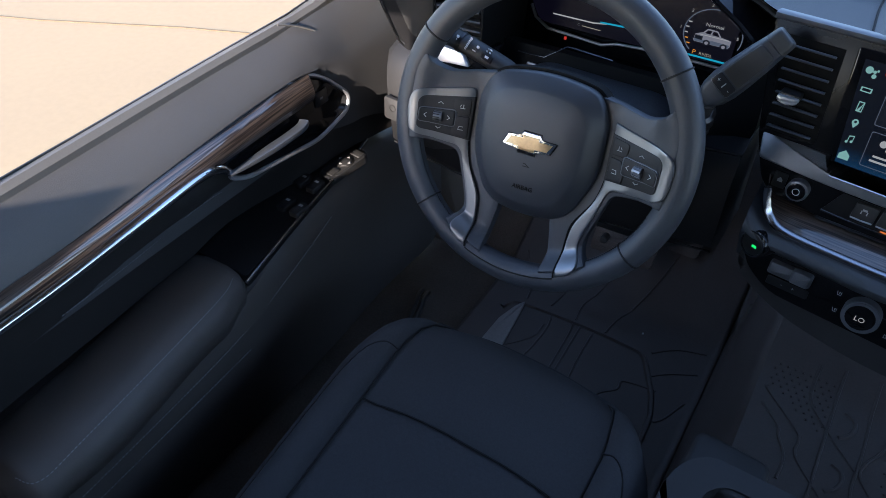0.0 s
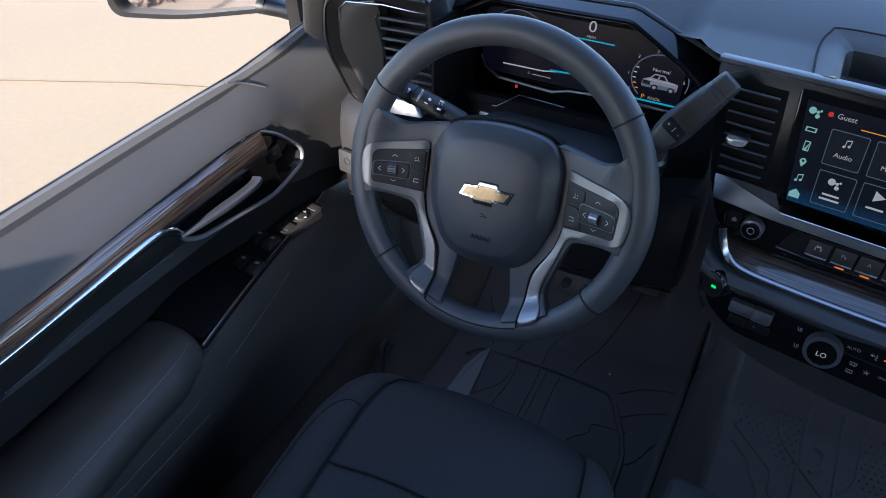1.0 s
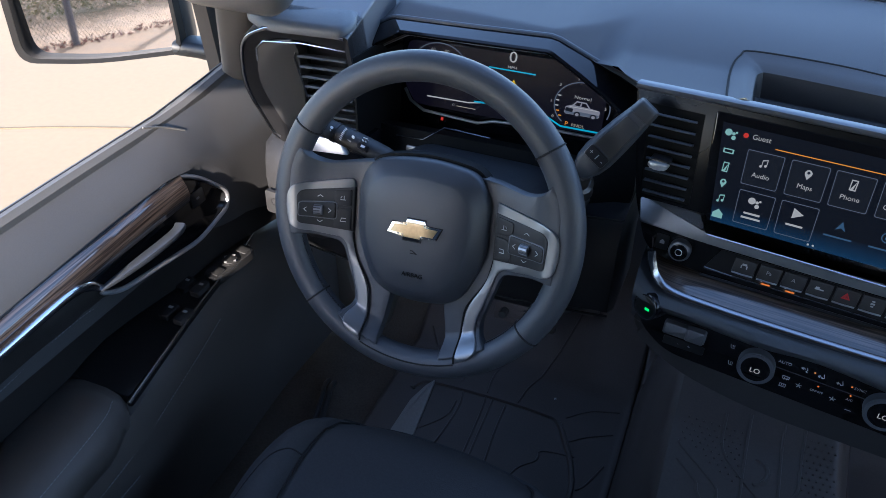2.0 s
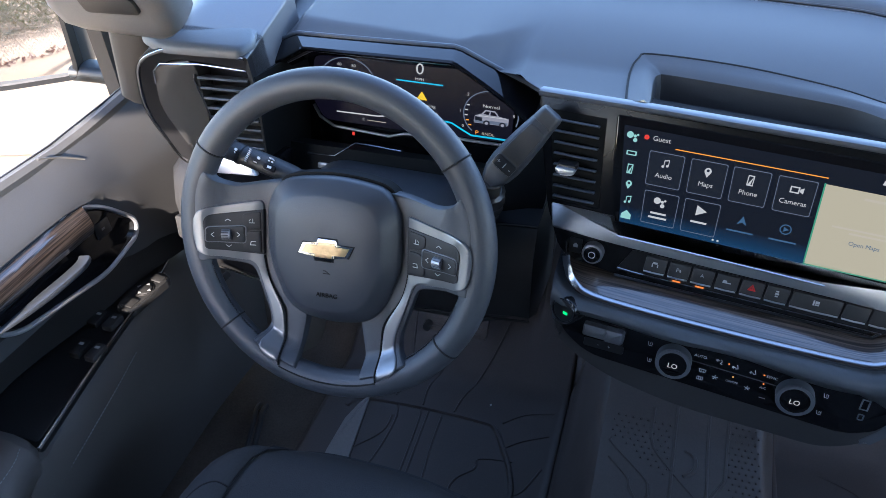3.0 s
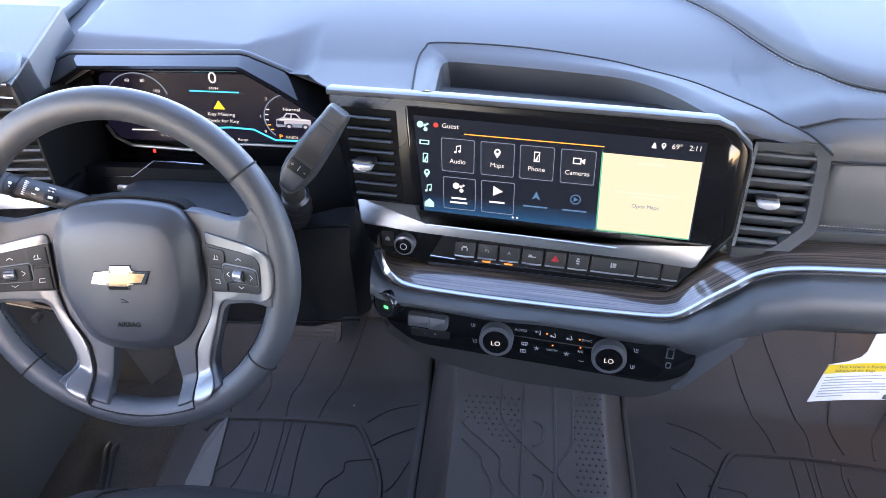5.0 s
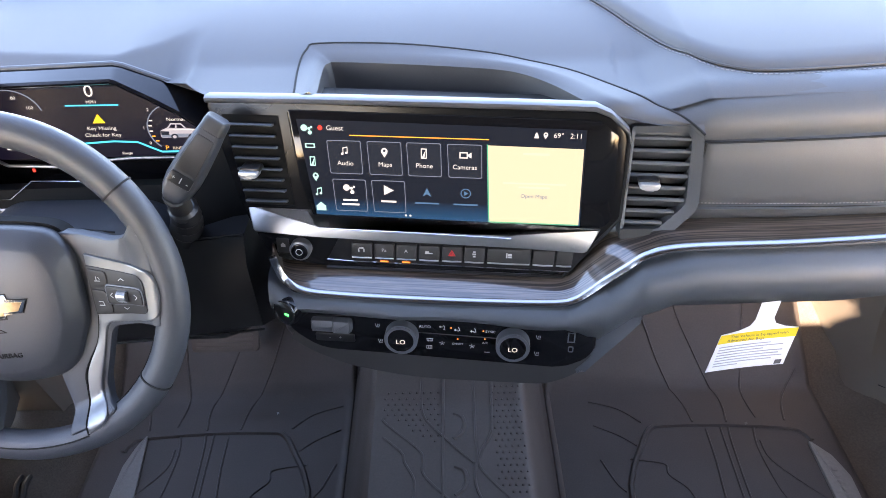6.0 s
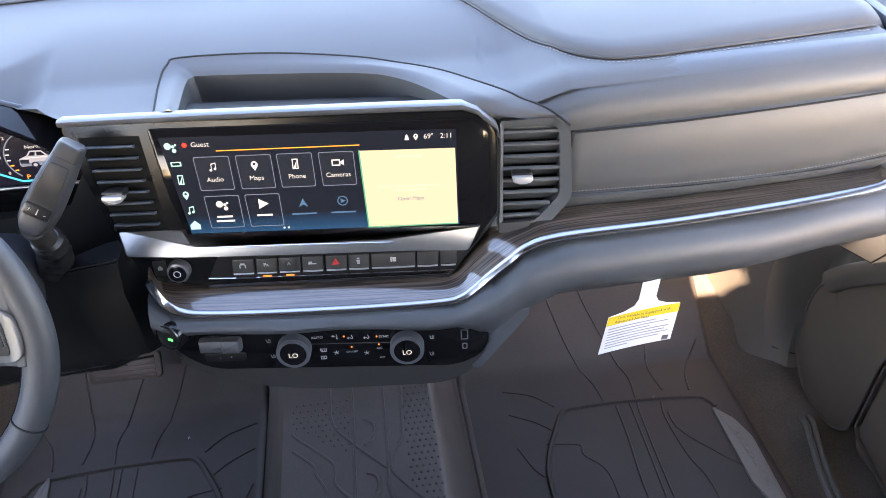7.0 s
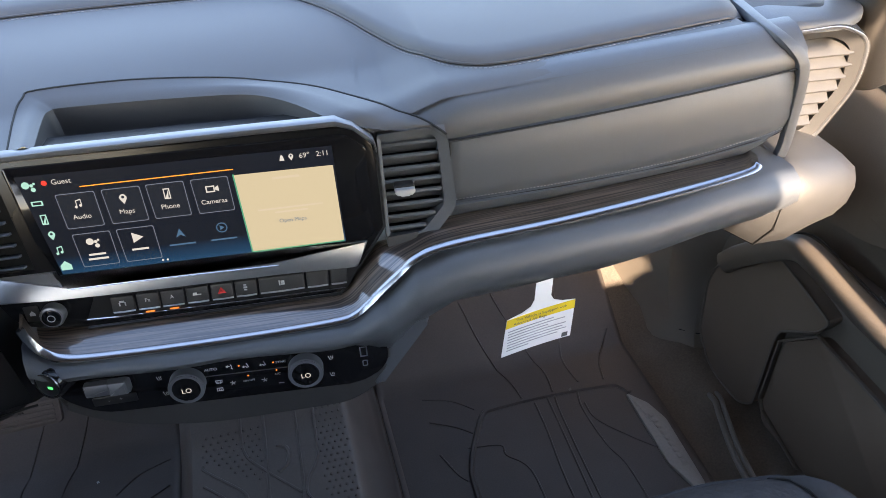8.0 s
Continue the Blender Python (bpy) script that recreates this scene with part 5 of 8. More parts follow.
bar("cyan_rule", 0.012, 0.0205, 0.070, 0.0022, CWZ, KF, SCREEN_CYAN, cluster)
plate("warning_sign", [(0.008, -0.008), (0.024, -0.008), (0.016, 0.006)], -0.001, CWZ, KF, SCREEN_YELLOW, cluster)
words("warning_text", "Key Missing", 0.0082, shift(KF, 0.018, -0.0165, CWZ), SCREEN_TEXT, cluster)
words("warning_text", "Check for Key", 0.0082, shift(KF, 0.018, -0.0275, CWZ), SCREEN_TEXT, cluster)
words("drive_mode_text", "Normal", 0.0078, shift(KF, 0.118, -0.004, CWZ), SCREEN_TEXT, cluster)
words("gear_text", "P", 0.0105, shift(KF, 0.100, -0.0505, CWZ), SCREEN_AMBER, cluster)
words("gear_text", "RNDL", 0.0072, shift(KF, 0.1165, -0.0510, CWZ), SCREEN_MAPTEXT, cluster)
for text, u, v in (("60", -0.110, 0.034), ("80", -0.088, 0.034), ("100", -0.070, 0.018), ("0", 0.079, -0.042), ("1", 0.074, -0.017), ("2", 0.084, 0.012), ("3", 0.108, 0.026), ("5", 0.151, -0.015)):
    words("dial_number", text, 0.0068, shift(KF, u, v, CWZ), SCREEN_TEXT, cluster)


def arc(u, v, r0, r1, a0, a1, mat, name):
    n = 24
    o = [(u + r0 * math.cos(radians(a0 + (a1 - a0) * k / n)), v + r0 * math.sin(radians(a0 + (a1 - a0) * k / n))) for k in range(n + 1)]
    i = [(u + r1 * math.cos(radians(a0 + (a1 - a0) * k / n)), v + r1 * math.sin(radians(a0 + (a1 - a0) * k / n))) for k in range(n + 1)]
    plate(name, o + i[::-1], -0.0005, CWZ, KF, mat, cluster)


arc(-0.098, 0.002, 0.045, 0.0435, 15, 200, SCREEN_LINE, "dial_arc")
arc(0.118, -0.018, 0.040, 0.0385, -20, 230, SCREEN_LINE, "dial_arc")
for k in range(5):
    a = radians(215 - 14 * k)
    bar("rev_tick", 0.118 + 0.0355 * math.cos(a), -0.018 + 0.0355 * math.sin(a), 0.0045, 0.0018, CWZ, KF, SCREEN_AMBER if k < 2 else SCREEN_TEXT, cluster)
# small picture of a pickup, in plain shapes
plate("truck_body", [(0.0960, -0.0335), (0.1420, -0.0330), (0.1440, -0.0300), (0.1440, -0.0205), (0.1300, -0.0185), (0.1240, -0.0105), (0.1100, -0.0100), (0.1050, -0.0170), (0.0955, -0.0215), (0.0945, -0.0310)], -0.0005, CWZ, KF, SCREEN_GREY, cluster)
plate("truck_shade", [(0.0955, -0.0330), (0.1420, -0.0325), (0.1435, -0.0275), (0.1180, -0.0270), (0.1080, -0.0285), (0.0955, -0.0270)], CWZ, CWZ + 0.0002, KF, SCREEN_LINE, cluster)
plate("truck_grille", [(0.0955, -0.0285), (0.1060, -0.0295), (0.1065, -0.0235), (0.0960, -0.0225)], CWZ, CWZ + 0.0003, KF, SCREEN_TILE, cluster)
plate("truck_window", [(0.1075, -0.0172), (0.1150, -0.0178), (0.1165, -0.0122), (0.1110, -0.0120)], CWZ, CWZ + 0.0003, KF, CLUSTER_BG, cluster)
plate("truck_window", [(0.1175, -0.0180), (0.1275, -0.0182), (0.1235, -0.0125), (0.1182, -0.0122)], CWZ, CWZ + 0.0003, KF, CLUSTER_BG, cluster)
bar("truck_highlight", 0.121, -0.0207, 0.040, 0.0009, CWZ + 0.0004, KF, SCREEN_TEXT, cluster)
for u in (0.1130, 0.1360):
    disc("truck_wheel", u, -0.0320, 0.0048, CWZ, CWZ + 0.0004, KF, SCREEN_TILE, cluster, bevel=0, n=16)
    disc("truck_rim", u, -0.0320, 0.0026, CWZ + 0.0002, CWZ + 0.0006, KF, SCREEN_GREY, cluster, bevel=0, n=12)
sweep("cyan_curve", [KF @ Vector((u, v, 0.0)) for u, v in ((-0.04, -0.043), (0.03, -0.038), (0.062, -0.040), (0.078, -0.049), (0.092, -0.0565), (0.150, -0.0560))], circle(0.0013, 6), (0, -1, 0), SCREEN_CYAN, cluster)
sweep("cyan_curve", [KF @ Vector((u, v, 0.0)) for u, v in ((-0.115, -0.0485), (-0.05, -0.0470), (-0.03, -0.043))], circle(0.0010, 6), (0, -1, 0), SCREEN_TEXT, cluster)
bar("range_bar", -0.052, -0.0565, 0.030, 0.0012, CWZ, KF, SCREEN_MAPTEXT, cluster)
words("cold_text", "C", 0.006, shift(KF, -0.072, -0.0560, CWZ), SCREEN_TEXT, cluster)
words("range_text", "Range", 0.006, shift(KF, 0.045, -0.0580, CWZ), SCREEN_TEXT, cluster)
bar("red_telltale", -0.090, -0.086, 0.004, 0.006, -0.003, KF, SCREEN_RED, cluster)
sweep("silver_edge", [KF @ Vector((u, v, 0.004)) for u, v in ((-0.150, -0.040), (-0.140, -0.060), (-0.118, -0.074), (-0.03, -0.078), (-0.008, -0.070), (0.05, -0.064), (0.17, -0.064))], circle(0.0022, 8), (0, -1, 0), GREYMETAL, cluster)

# black fascia round the column, with a silver accent under the outer vent
fascia = base("driver_fascia", (-0.42, 0.2, 1.2), "glossy black fascia panel around the steering column", "dash panel")
FF = frame_at((-0.42, 0.215, 1.27), (1, 0, 0), (0, 0.30, 1))
plate("panel", rounded([(-0.205, 0.075), (-0.190, 0.045), (-0.150, 0.0), (0.16, 0.005), (0.205, 0.08), (0.215, -0.02), (0.205, -0.09), (-0.205, -0.09)], 0.006, 3), -0.03, 0.0, FF, LINER, fascia, 0.003)
sweep("column_line", [FF @ Vector((u, v, 0.001)) for u, v in ((-0.115, -0.012), (-0.075, -0.010), (-0.045, 0.012), (0.02, 0.010))], circle(0.0010, 6), (0, -1, 0), CHROME, fascia)
plate("column_accent", rounded(box2(-0.098, -0.030, -0.062, -0.022), 0.002, 2), -0.004, 0.003, FF, GREYMETAL, fascia, 0.001)
AC = frame_at((-0.61, 0.146, 1.255), (1, 0, 0), (0, 0.12, 1))
plate("accent_backing", rounded([(-0.055, 0.022), (0.060, 0.022), (0.060, -0.050), (-0.040, -0.050)], 0.006, 3), -0.05, -0.004, AC, BLACK, fascia, 0.002)
plate("silver_accent", rounded([(-0.034, 0.017), (0.022, 0.015), (0.036, -0.003), (-0.040, -0.010)], 0.003, 3), -0.006, 0.003, AC, ACCENT, fascia, 0.002, "bright silver accent")
sweep("accent_line", [AC @ Vector((u, v, -0.003)) for u, v in ((-0.034, -0.024), (0.0, -0.024), (0.012, -0.022))], circle(0.0018, 6), (0, -1, 0), CHROME, fascia)
knee = base("knee_panel", (-0.45, 0.25, 1.0), "dark moulded knee panel under the steering column", "dash panel")
profile_x("panel", [
    (-0.735, [(0.30, 1.21), (0.185, 1.20), (0.170, 1.15), (0.180, 1.06), (0.24, 0.99), (0.36, 0.97)]),
    (-0.55, [(0.30, 1.21), (0.175, 1.20), (0.160, 1.15), (0.170, 1.05), (0.24, 0.98), (0.36, 0.96)]),
    (-0.30, [(0.30, 1.22), (0.175, 1.215), (0.160, 1.17), (0.170, 1.07), (0.24, 0.99), (0.36, 0.96)]),
    (-0.205, [(0.30, 1.24), (0.160, 1.235), (0.148, 1.20), (0.160, 1.09), (0.23, 1.04), (0.36, 1.02)]),
], SOFT_BLACK, knee)

sweep("lower_seam", smooth_path([(-0.735, 0.183, 1.052), (-0.55, 0.172, 1.042), (-0.30, 0.172, 1.062), (-0.205, 0.162, 1.082)], 6), circle(0.0016, 6), (0, 0, 1), DARKTHREAD, knee)
KP = frame_at((-0.62, 0.1655, 1.12), (1, -0.03, 0), (0, 0.1, 1))
plate("hood_release_recess", rounded(box2(-0.03, -0.02, 0.03, 0.02), 0.006, 3), -0.01, 0.002, KP, DARK, knee, 0.001)
sweep("upper_joint", [(-0.735, 0.186, 1.203), (-0.55, 0.176, 1.203), (-0.30, 0.176, 1.218), (-0.205, 0.161, 1.238)], circle(0.0016, 6), (0, 0, 1), DARKTHREAD, knee)
for k in range(2):
    disc("screw_cover", -0.055 + 0.33 * k, -0.075, 0.006, -0.01, 0.003, KP, DARK, knee, n=14)

# ---- steering column, stalk and shifter ----
column = base("steering_column", (-0.407, 0.14, 1.25), "dark moulded steering column shroud", "steering column")
rings = []
for y, hw, zt, zb in ((0.035, 0.055, 1.290, 1.205), (0.055, 0.070, 1.292, 1.195), (0.10, 0.085, 1.286, 1.185), (0.16, 0.105, 1.272, 1.175), (0.22, 0.118, 1.255, 1.170), (0.26, 0.12, 1.245, 1.17)):
    rings.append([(-0.405 + a, y, b) for a, b in rounded([(-hw, zb), (hw, zb), (hw, zt - 0.02), (hw * 0.72, zt), (-hw * 0.72, zt), (-hw, zt - 0.02)], 0.025, 4)])
loft("shroud", rings, HUB, column, sharp=60)
tube("shroud_seam", [(-0.48, 0.115, 1.277), (-0.45, 0.110, 1.285), (-0.405, 0.108, 1.2855), (-0.36, 0.110, 1.285), (-0.33, 0.115, 1.277)], 0.0012, DARKTHREAD, column, n=6)

stalk = base("turn_signal_stalk", (-0.50, 0.08, 1.31), "dark turn signal stalk with printed wiper symbols", "stalk")
sp = smooth_path([(-0.455, 0.085, 1.292), (-0.485, 0.080, 1.306), (-0.52, 0.078, 1.318), (-0.572, 0.076, 1.333)], 6)
tube("arm", sp, 0.0135, PLASTIC, stalk, n=16, squash=0.8, scale=[0.62 + 0.38 * min(1, k / 6) for k in range(len(sp))])
tube("grip_ring", [(-0.5435, 0.0765, 1.3252), (-0.548, 0.0765, 1.3265)], 0.0143, SATIN, stalk, n=18, squash=0.85)
tube("tip", [(-0.556, 0.0765, 1.3287), (-0.577, 0.076, 1.3345)], 0.0140, PLASTIC, stalk, n=18, squash=0.82)
SF = frame_at((-0.5175, 0.0687, 1.3278), (1, 0.046, -0.31), (0.16, 0.75, 0.62))
for u, v, w, h in ((-0.047, 0.001, 0.005, 0.0016), (-0.047, -0.002, 0.004, 0.0012), (-0.030, 0.000, 0.0045, 0.0045), (-0.030, -0.0035, 0.0012, 0.002), (-0.002, 0.001, 0.0045, 0.0045), (-0.004, -0.005, 0.006, 0.0012), (0.012, 0.006, 0.008, 0.0016), (0.010, 0.0025, 0.0026, 0.0026), (0.014, 0.0025, 0.0026, 0.0026)):
    plate("symbol", box2(u - w * 0.36, v - h * 0.30, u + w * 0.36, v + h * 0.30, min(w, h) * 0.2, 2), -0.006, 0.0012, SF, BRIGHT, stalk)
for k in range(8):
    plate("ring_tick", box2(-0.0160, -0.0085 + 0.0021 * k, -0.0138, -0.0076 + 0.0021 * k), -0.006, 0.0012, SF, BRIGHT, stalk)
push = plate("push_button", rounded(box2(0.007, -0.0085, 0.021, -0.0005), 0.002, 3), -0.006, 0.0016, SF, SATIN, stalk, 0.0006)
bar("button_mark", 0.014, -0.0045, 0.005, 0.0028, 0.0019, SF, BRIGHT, push)

shifter = base("gear_shifter", (-0.25, 0.14, 1.25), "dark grey column gear shifter with a thumb rocker", "shifter")
GB = frame_at((-0.2417, 0.124, 1.339), (0.82, -0.14, -0.566), (0.58, 0.29, 0.77)) @ Matrix.Diagonal((0.86, 0.84, 0.95, 1.0))
rings = []
for v, hw, hd in ((-0.034, 0.008, 0.008), (-0.028, 0.0145, 0.0120), (-0.016, 0.0200, 0.0150), (0.000, 0.0222, 0.0165), (0.02, 0.0218, 0.0165), (0.050, 0.0196, 0.0155), (0.070, 0.0172, 0.0148), (0.073, 0.0166, 0.0146)):
    rings.append([GB @ Vector((a, v, b)) for a, b in rounded([(-hw, -hd * 0.7), (hw * 0.6, -hd), (hw, -hd * 0.2), (hw * 0.72, hd), (-hw * 0.8, hd), (-hw, hd * 0.4)], min(hw, hd) * 0.32, 4)])
loft("grip", rings, HUB, shifter, sharp=60)
rings = []
for v, s_ in ((0.0735, 0.86), (0.086, 0.82), (0.0905, 0.77), (0.0920, 0.66), (0.0910, 0.56), (0.0905, 0.2)):
    rings.append([GB @ Vector((a * s_, v, b * s_)) for a, b in rounded([(-0.0195, -0.0125), (0.012, -0.0175), (0.0195, -0.004), (0.0140, 0.0175), (-0.0155, 0.0175), (-0.0195, 0.007)], 0.006, 4)])
loft("cap", rings, PLASTIC, shifter, "lighter grey end cap", sharp=60)
plate("thumb_face", rounded([(-0.0160, 0.012), (0.0140, 0.012), (0.0110, 0.066), (-0.0125, 0.066)], 0.004, 3), 0.006, 0.0170, GB, DARK, shifter, 0.0015, "smooth dark thumb face", 2)
rock = plate("rocker", rounded(box2(-0.0165, -0.0060, 0.0140, 0.0105), 0.003, 3), 0.006, 0.0176, GB, SATIN, shifter, 0.001)
bar("lock_mark", -0.0005, 0.0022, 0.0012, 0.0075, 0.0179, GB, MARK, rock)
words("rocker_text", "+", 0.009, shift(GB, -0.0100, 0.0020, 0.0179), MARK, rock)
words("rocker_text", "-", 0.010, shift(GB, 0.0085, 0.0020, 0.0179), MARK, rock)
tube("neck", smooth_path([tuple(GB @ Vector((0, -0.026, 0))), (-0.262, 0.142, 1.296), (-0.268, 0.160, 1.262), (-0.285, 0.19, 1.225)], 6), 0.013, DARK, shifter, n=12)
tube("boot", smooth_path([(-0.262, 0.148, 1.288), (-0.266, 0.160, 1.265), (-0.275, 0.175, 1.240), (-0.29, 0.19, 1.215)], 5), 0.016, SATIN, shifter, n=14, scale=[0.8 + 0.25 * (k % 3 == 1) + 0.02 * k for k in range(16)], label="wrinkled black rubber boot")

# ---- steering wheel ----
wheel = base("steering_wheel", (-0.407, 0.01, 1.276), "leather-wrapped four-spoke steering wheel with dark silver trim", "steering wheel")
TW = radians(19)
SPIN = radians(3.3)
WB = frame_at((-0.407, 0.010, 1.276), (1, 0, 0), (0, math.sin(TW), math.cos(TW))) @ Matrix.Rotation(SPIN, 4, "Z")
RM, RT, RIM_DEPTH = 0.1695, 0.0165, 0.90
ring_path = [WB @ Vector((RM * math.cos(2 * math.pi * k / 96), RM * math.sin(2 * math.pi * k / 96), 0)) for k in range(96)]
nrm = WB.col[2].to_3d()
sweep("rim", ring_path, [(a * RT, b * RT * RIM_DEPTH) for a, b in circle(1.0, 20)], nrm, LEATHER, wheel, "dark leather-wrapped rim", closed=True)
for deg in (36, 148, 222, 323):
    c = [WB @ Vector(((RM + RT * 1.012 * math.cos(a)) * math.cos(radians(deg)), (RM + RT * 1.012 * math.cos(a)) * math.sin(radians(deg)), RT * (RIM_DEPTH + 0.015) * math.sin(a))) for a in [2 * math.pi * k / 24 for k in range(24)]]
    tang = WB.to_3x3() @ Vector((-math.sin(radians(deg)), math.cos(radians(deg)), 0))
    sweep("rim_joint", c, circle(0.0011, 5), tang, DARKTHREAD, wheel, "dark leather joint", closed=True)
for a0, a1 in ((196, 238), (302, 340)):
    n = 76
    zig = [WB @ Vector(((RM - RT * 0.97) * math.cos(radians(a0 + (a1 - a0) * k / n)), (RM - RT * 0.97) * math.sin(radians(a0 + (a1 - a0) * k / n)), 0.003 + 0.0022 * (k % 2))) for k in range(n + 1)]
    sweep("rim_stitch", zig, circle(0.0007, 4), nrm, DARKTHREAD, wheel)


def dish(u, v):
    """Height of the spoke faces: sunk towards the hub, rising to lie on the rim."""
    w = -0.011 + 0.0235 * max(0.0, min(1.0, (abs(u) - 0.083) / 0.077)) + 0.007 * max(0.0, min(1.0, (-0.03 - v) / 0.1))
    f = max(0.0, min(1.0, (math.hypot(u, v) - 0.136) / 0.022))
    f = f * f * (3 - 2 * f)
    w = w * (1 - f) + max(w, 0.0150) * f
    return w


def dished(name, outline, w0, w1, mat, parent, bevel=0.0, label="", segs=2):
    """A plate whose faces follow the dish of the wheel."""
    bm = plate_bm(outline, w0, w1, Matrix.Identity(4), 0.0)
    bm.normal_update()
    if len(outline) > 8:
        bmesh.ops.triangulate(bm, faces=[f for f in bm.faces if len(f.verts) > 4])
        long = [e for e in bm.edges if e.calc_length() > 0.012 and len({round(v.co.z, 5) for v in e.verts}) == 1]
        bmesh.ops.subdivide_edges(bm, edges=long, cuts=3, use_grid_fill=True)
    if bevel:
        bm.normal_update()
        top = [e for e in bm.edges if all(v.co.z > w1 - 1e-5 for v in e.verts) and any(abs(f.normal.z) < 0.5 for f in e.link_faces)]
        bmesh.ops.bevel(bm, geom=top, offset=bevel, segments=segs, profile=0.5, affect="EDGES")
    for v in bm.verts:
        v.co.z += dish(v.co.x, v.co.y)
        v.co = WB @ v.co
    return part(name, bm, mat, parent, label, sharp=28)


# airbag cover
hub_o = rounded([(-0.0785, 0.036), (-0.062, 0.063), (-0.030, 0.0690), (0.0, 0.0712), (0.030, 0.0690), (0.062, 0.063), (0.0785, 0.036), (0.0785, -0.030), (0.058, -0.078), (0.040, -0.092), (0.0, -0.098), (-0.040, -0.092), (-0.058, -0.078), (-0.0785, -0.030)], [0.016, 0.014, 0.02, 0.03, 0.02, 0.014, 0.016, 0.02, 0.016, 0.014, 0.03, 0.014, 0.016, 0.02], 5)


def grown(k):
    return [(u * k, (v + 0.012) * k - 0.012) for u, v in hub_o]


rings = []
for s_, w in ((0.97, -0.040), (0.995, -0.016), (1.0, -0.009), (0.992, -0.0045), (0.97, -0.0015), (0.83, 0.0082), (0.795, 0.0102), (0.76, 0.0115), (0.45, 0.0138), (0.12, 0.0145)):
    rings.append([WB @ Vector((u, v, w)) for u, v in grown(s_)])
loft("airbag_cover", rings, HUB, wheel, "soft dark airbag cover", sharp=60)
frame_ring("cover_gap", grown(1.035), grown(0.97), -0.035, -0.016, WB, LINER, wheel)
BADGE = [(-0.0455, -0.0105), (-0.0185, -0.0105), (-0.0185, -0.0195), (0.0125, -0.0195), (0.0125, -0.0105), (0.0365, -0.0105), (0.0455, 0.0105), (0.0185, 0.0105), (0.0185, 0.0195), (-0.0125, 0.0195), (-0.0125, 0.0105), (-0.0365, 0.0105)]
BF = shift(WB, 0.0005, -0.0055, 0.0135)
plate("badge_seat", [(u * 0.745, v * 0.70) for u, v in BADGE], -0.003, 0.0010, BF, LINER, wheel)
badge = plate("badge", [(u * 0.72, v * 0.66) for u, v in BADGE], -0.002, 0.0028, BF, CHROME, wheel, 0.0011, "plain chrome-rimmed gold emblem")
plate("badge_face", [(u * 0.625, v * 0.45) for u, v in BADGE], 0.0015, 0.0031, BF, GOLD, badge, 0.0003)
words("airbag_text", "AIRBAG", 0.0074, shift(WB, 0.001, -0.0585, 0.0135), LINER, wheel, lift=0.0004)
strokes("belt_mark", [(-0.0035, 0.002, -0.001, 0.002), (-0.001, 0.002, 0.0035, -0.001), (-0.0035, -0.001, 0.004, -0.001)], 0.0009, shift(WB, 0.001, -0.0315, 0.0146), LINER, wheel)
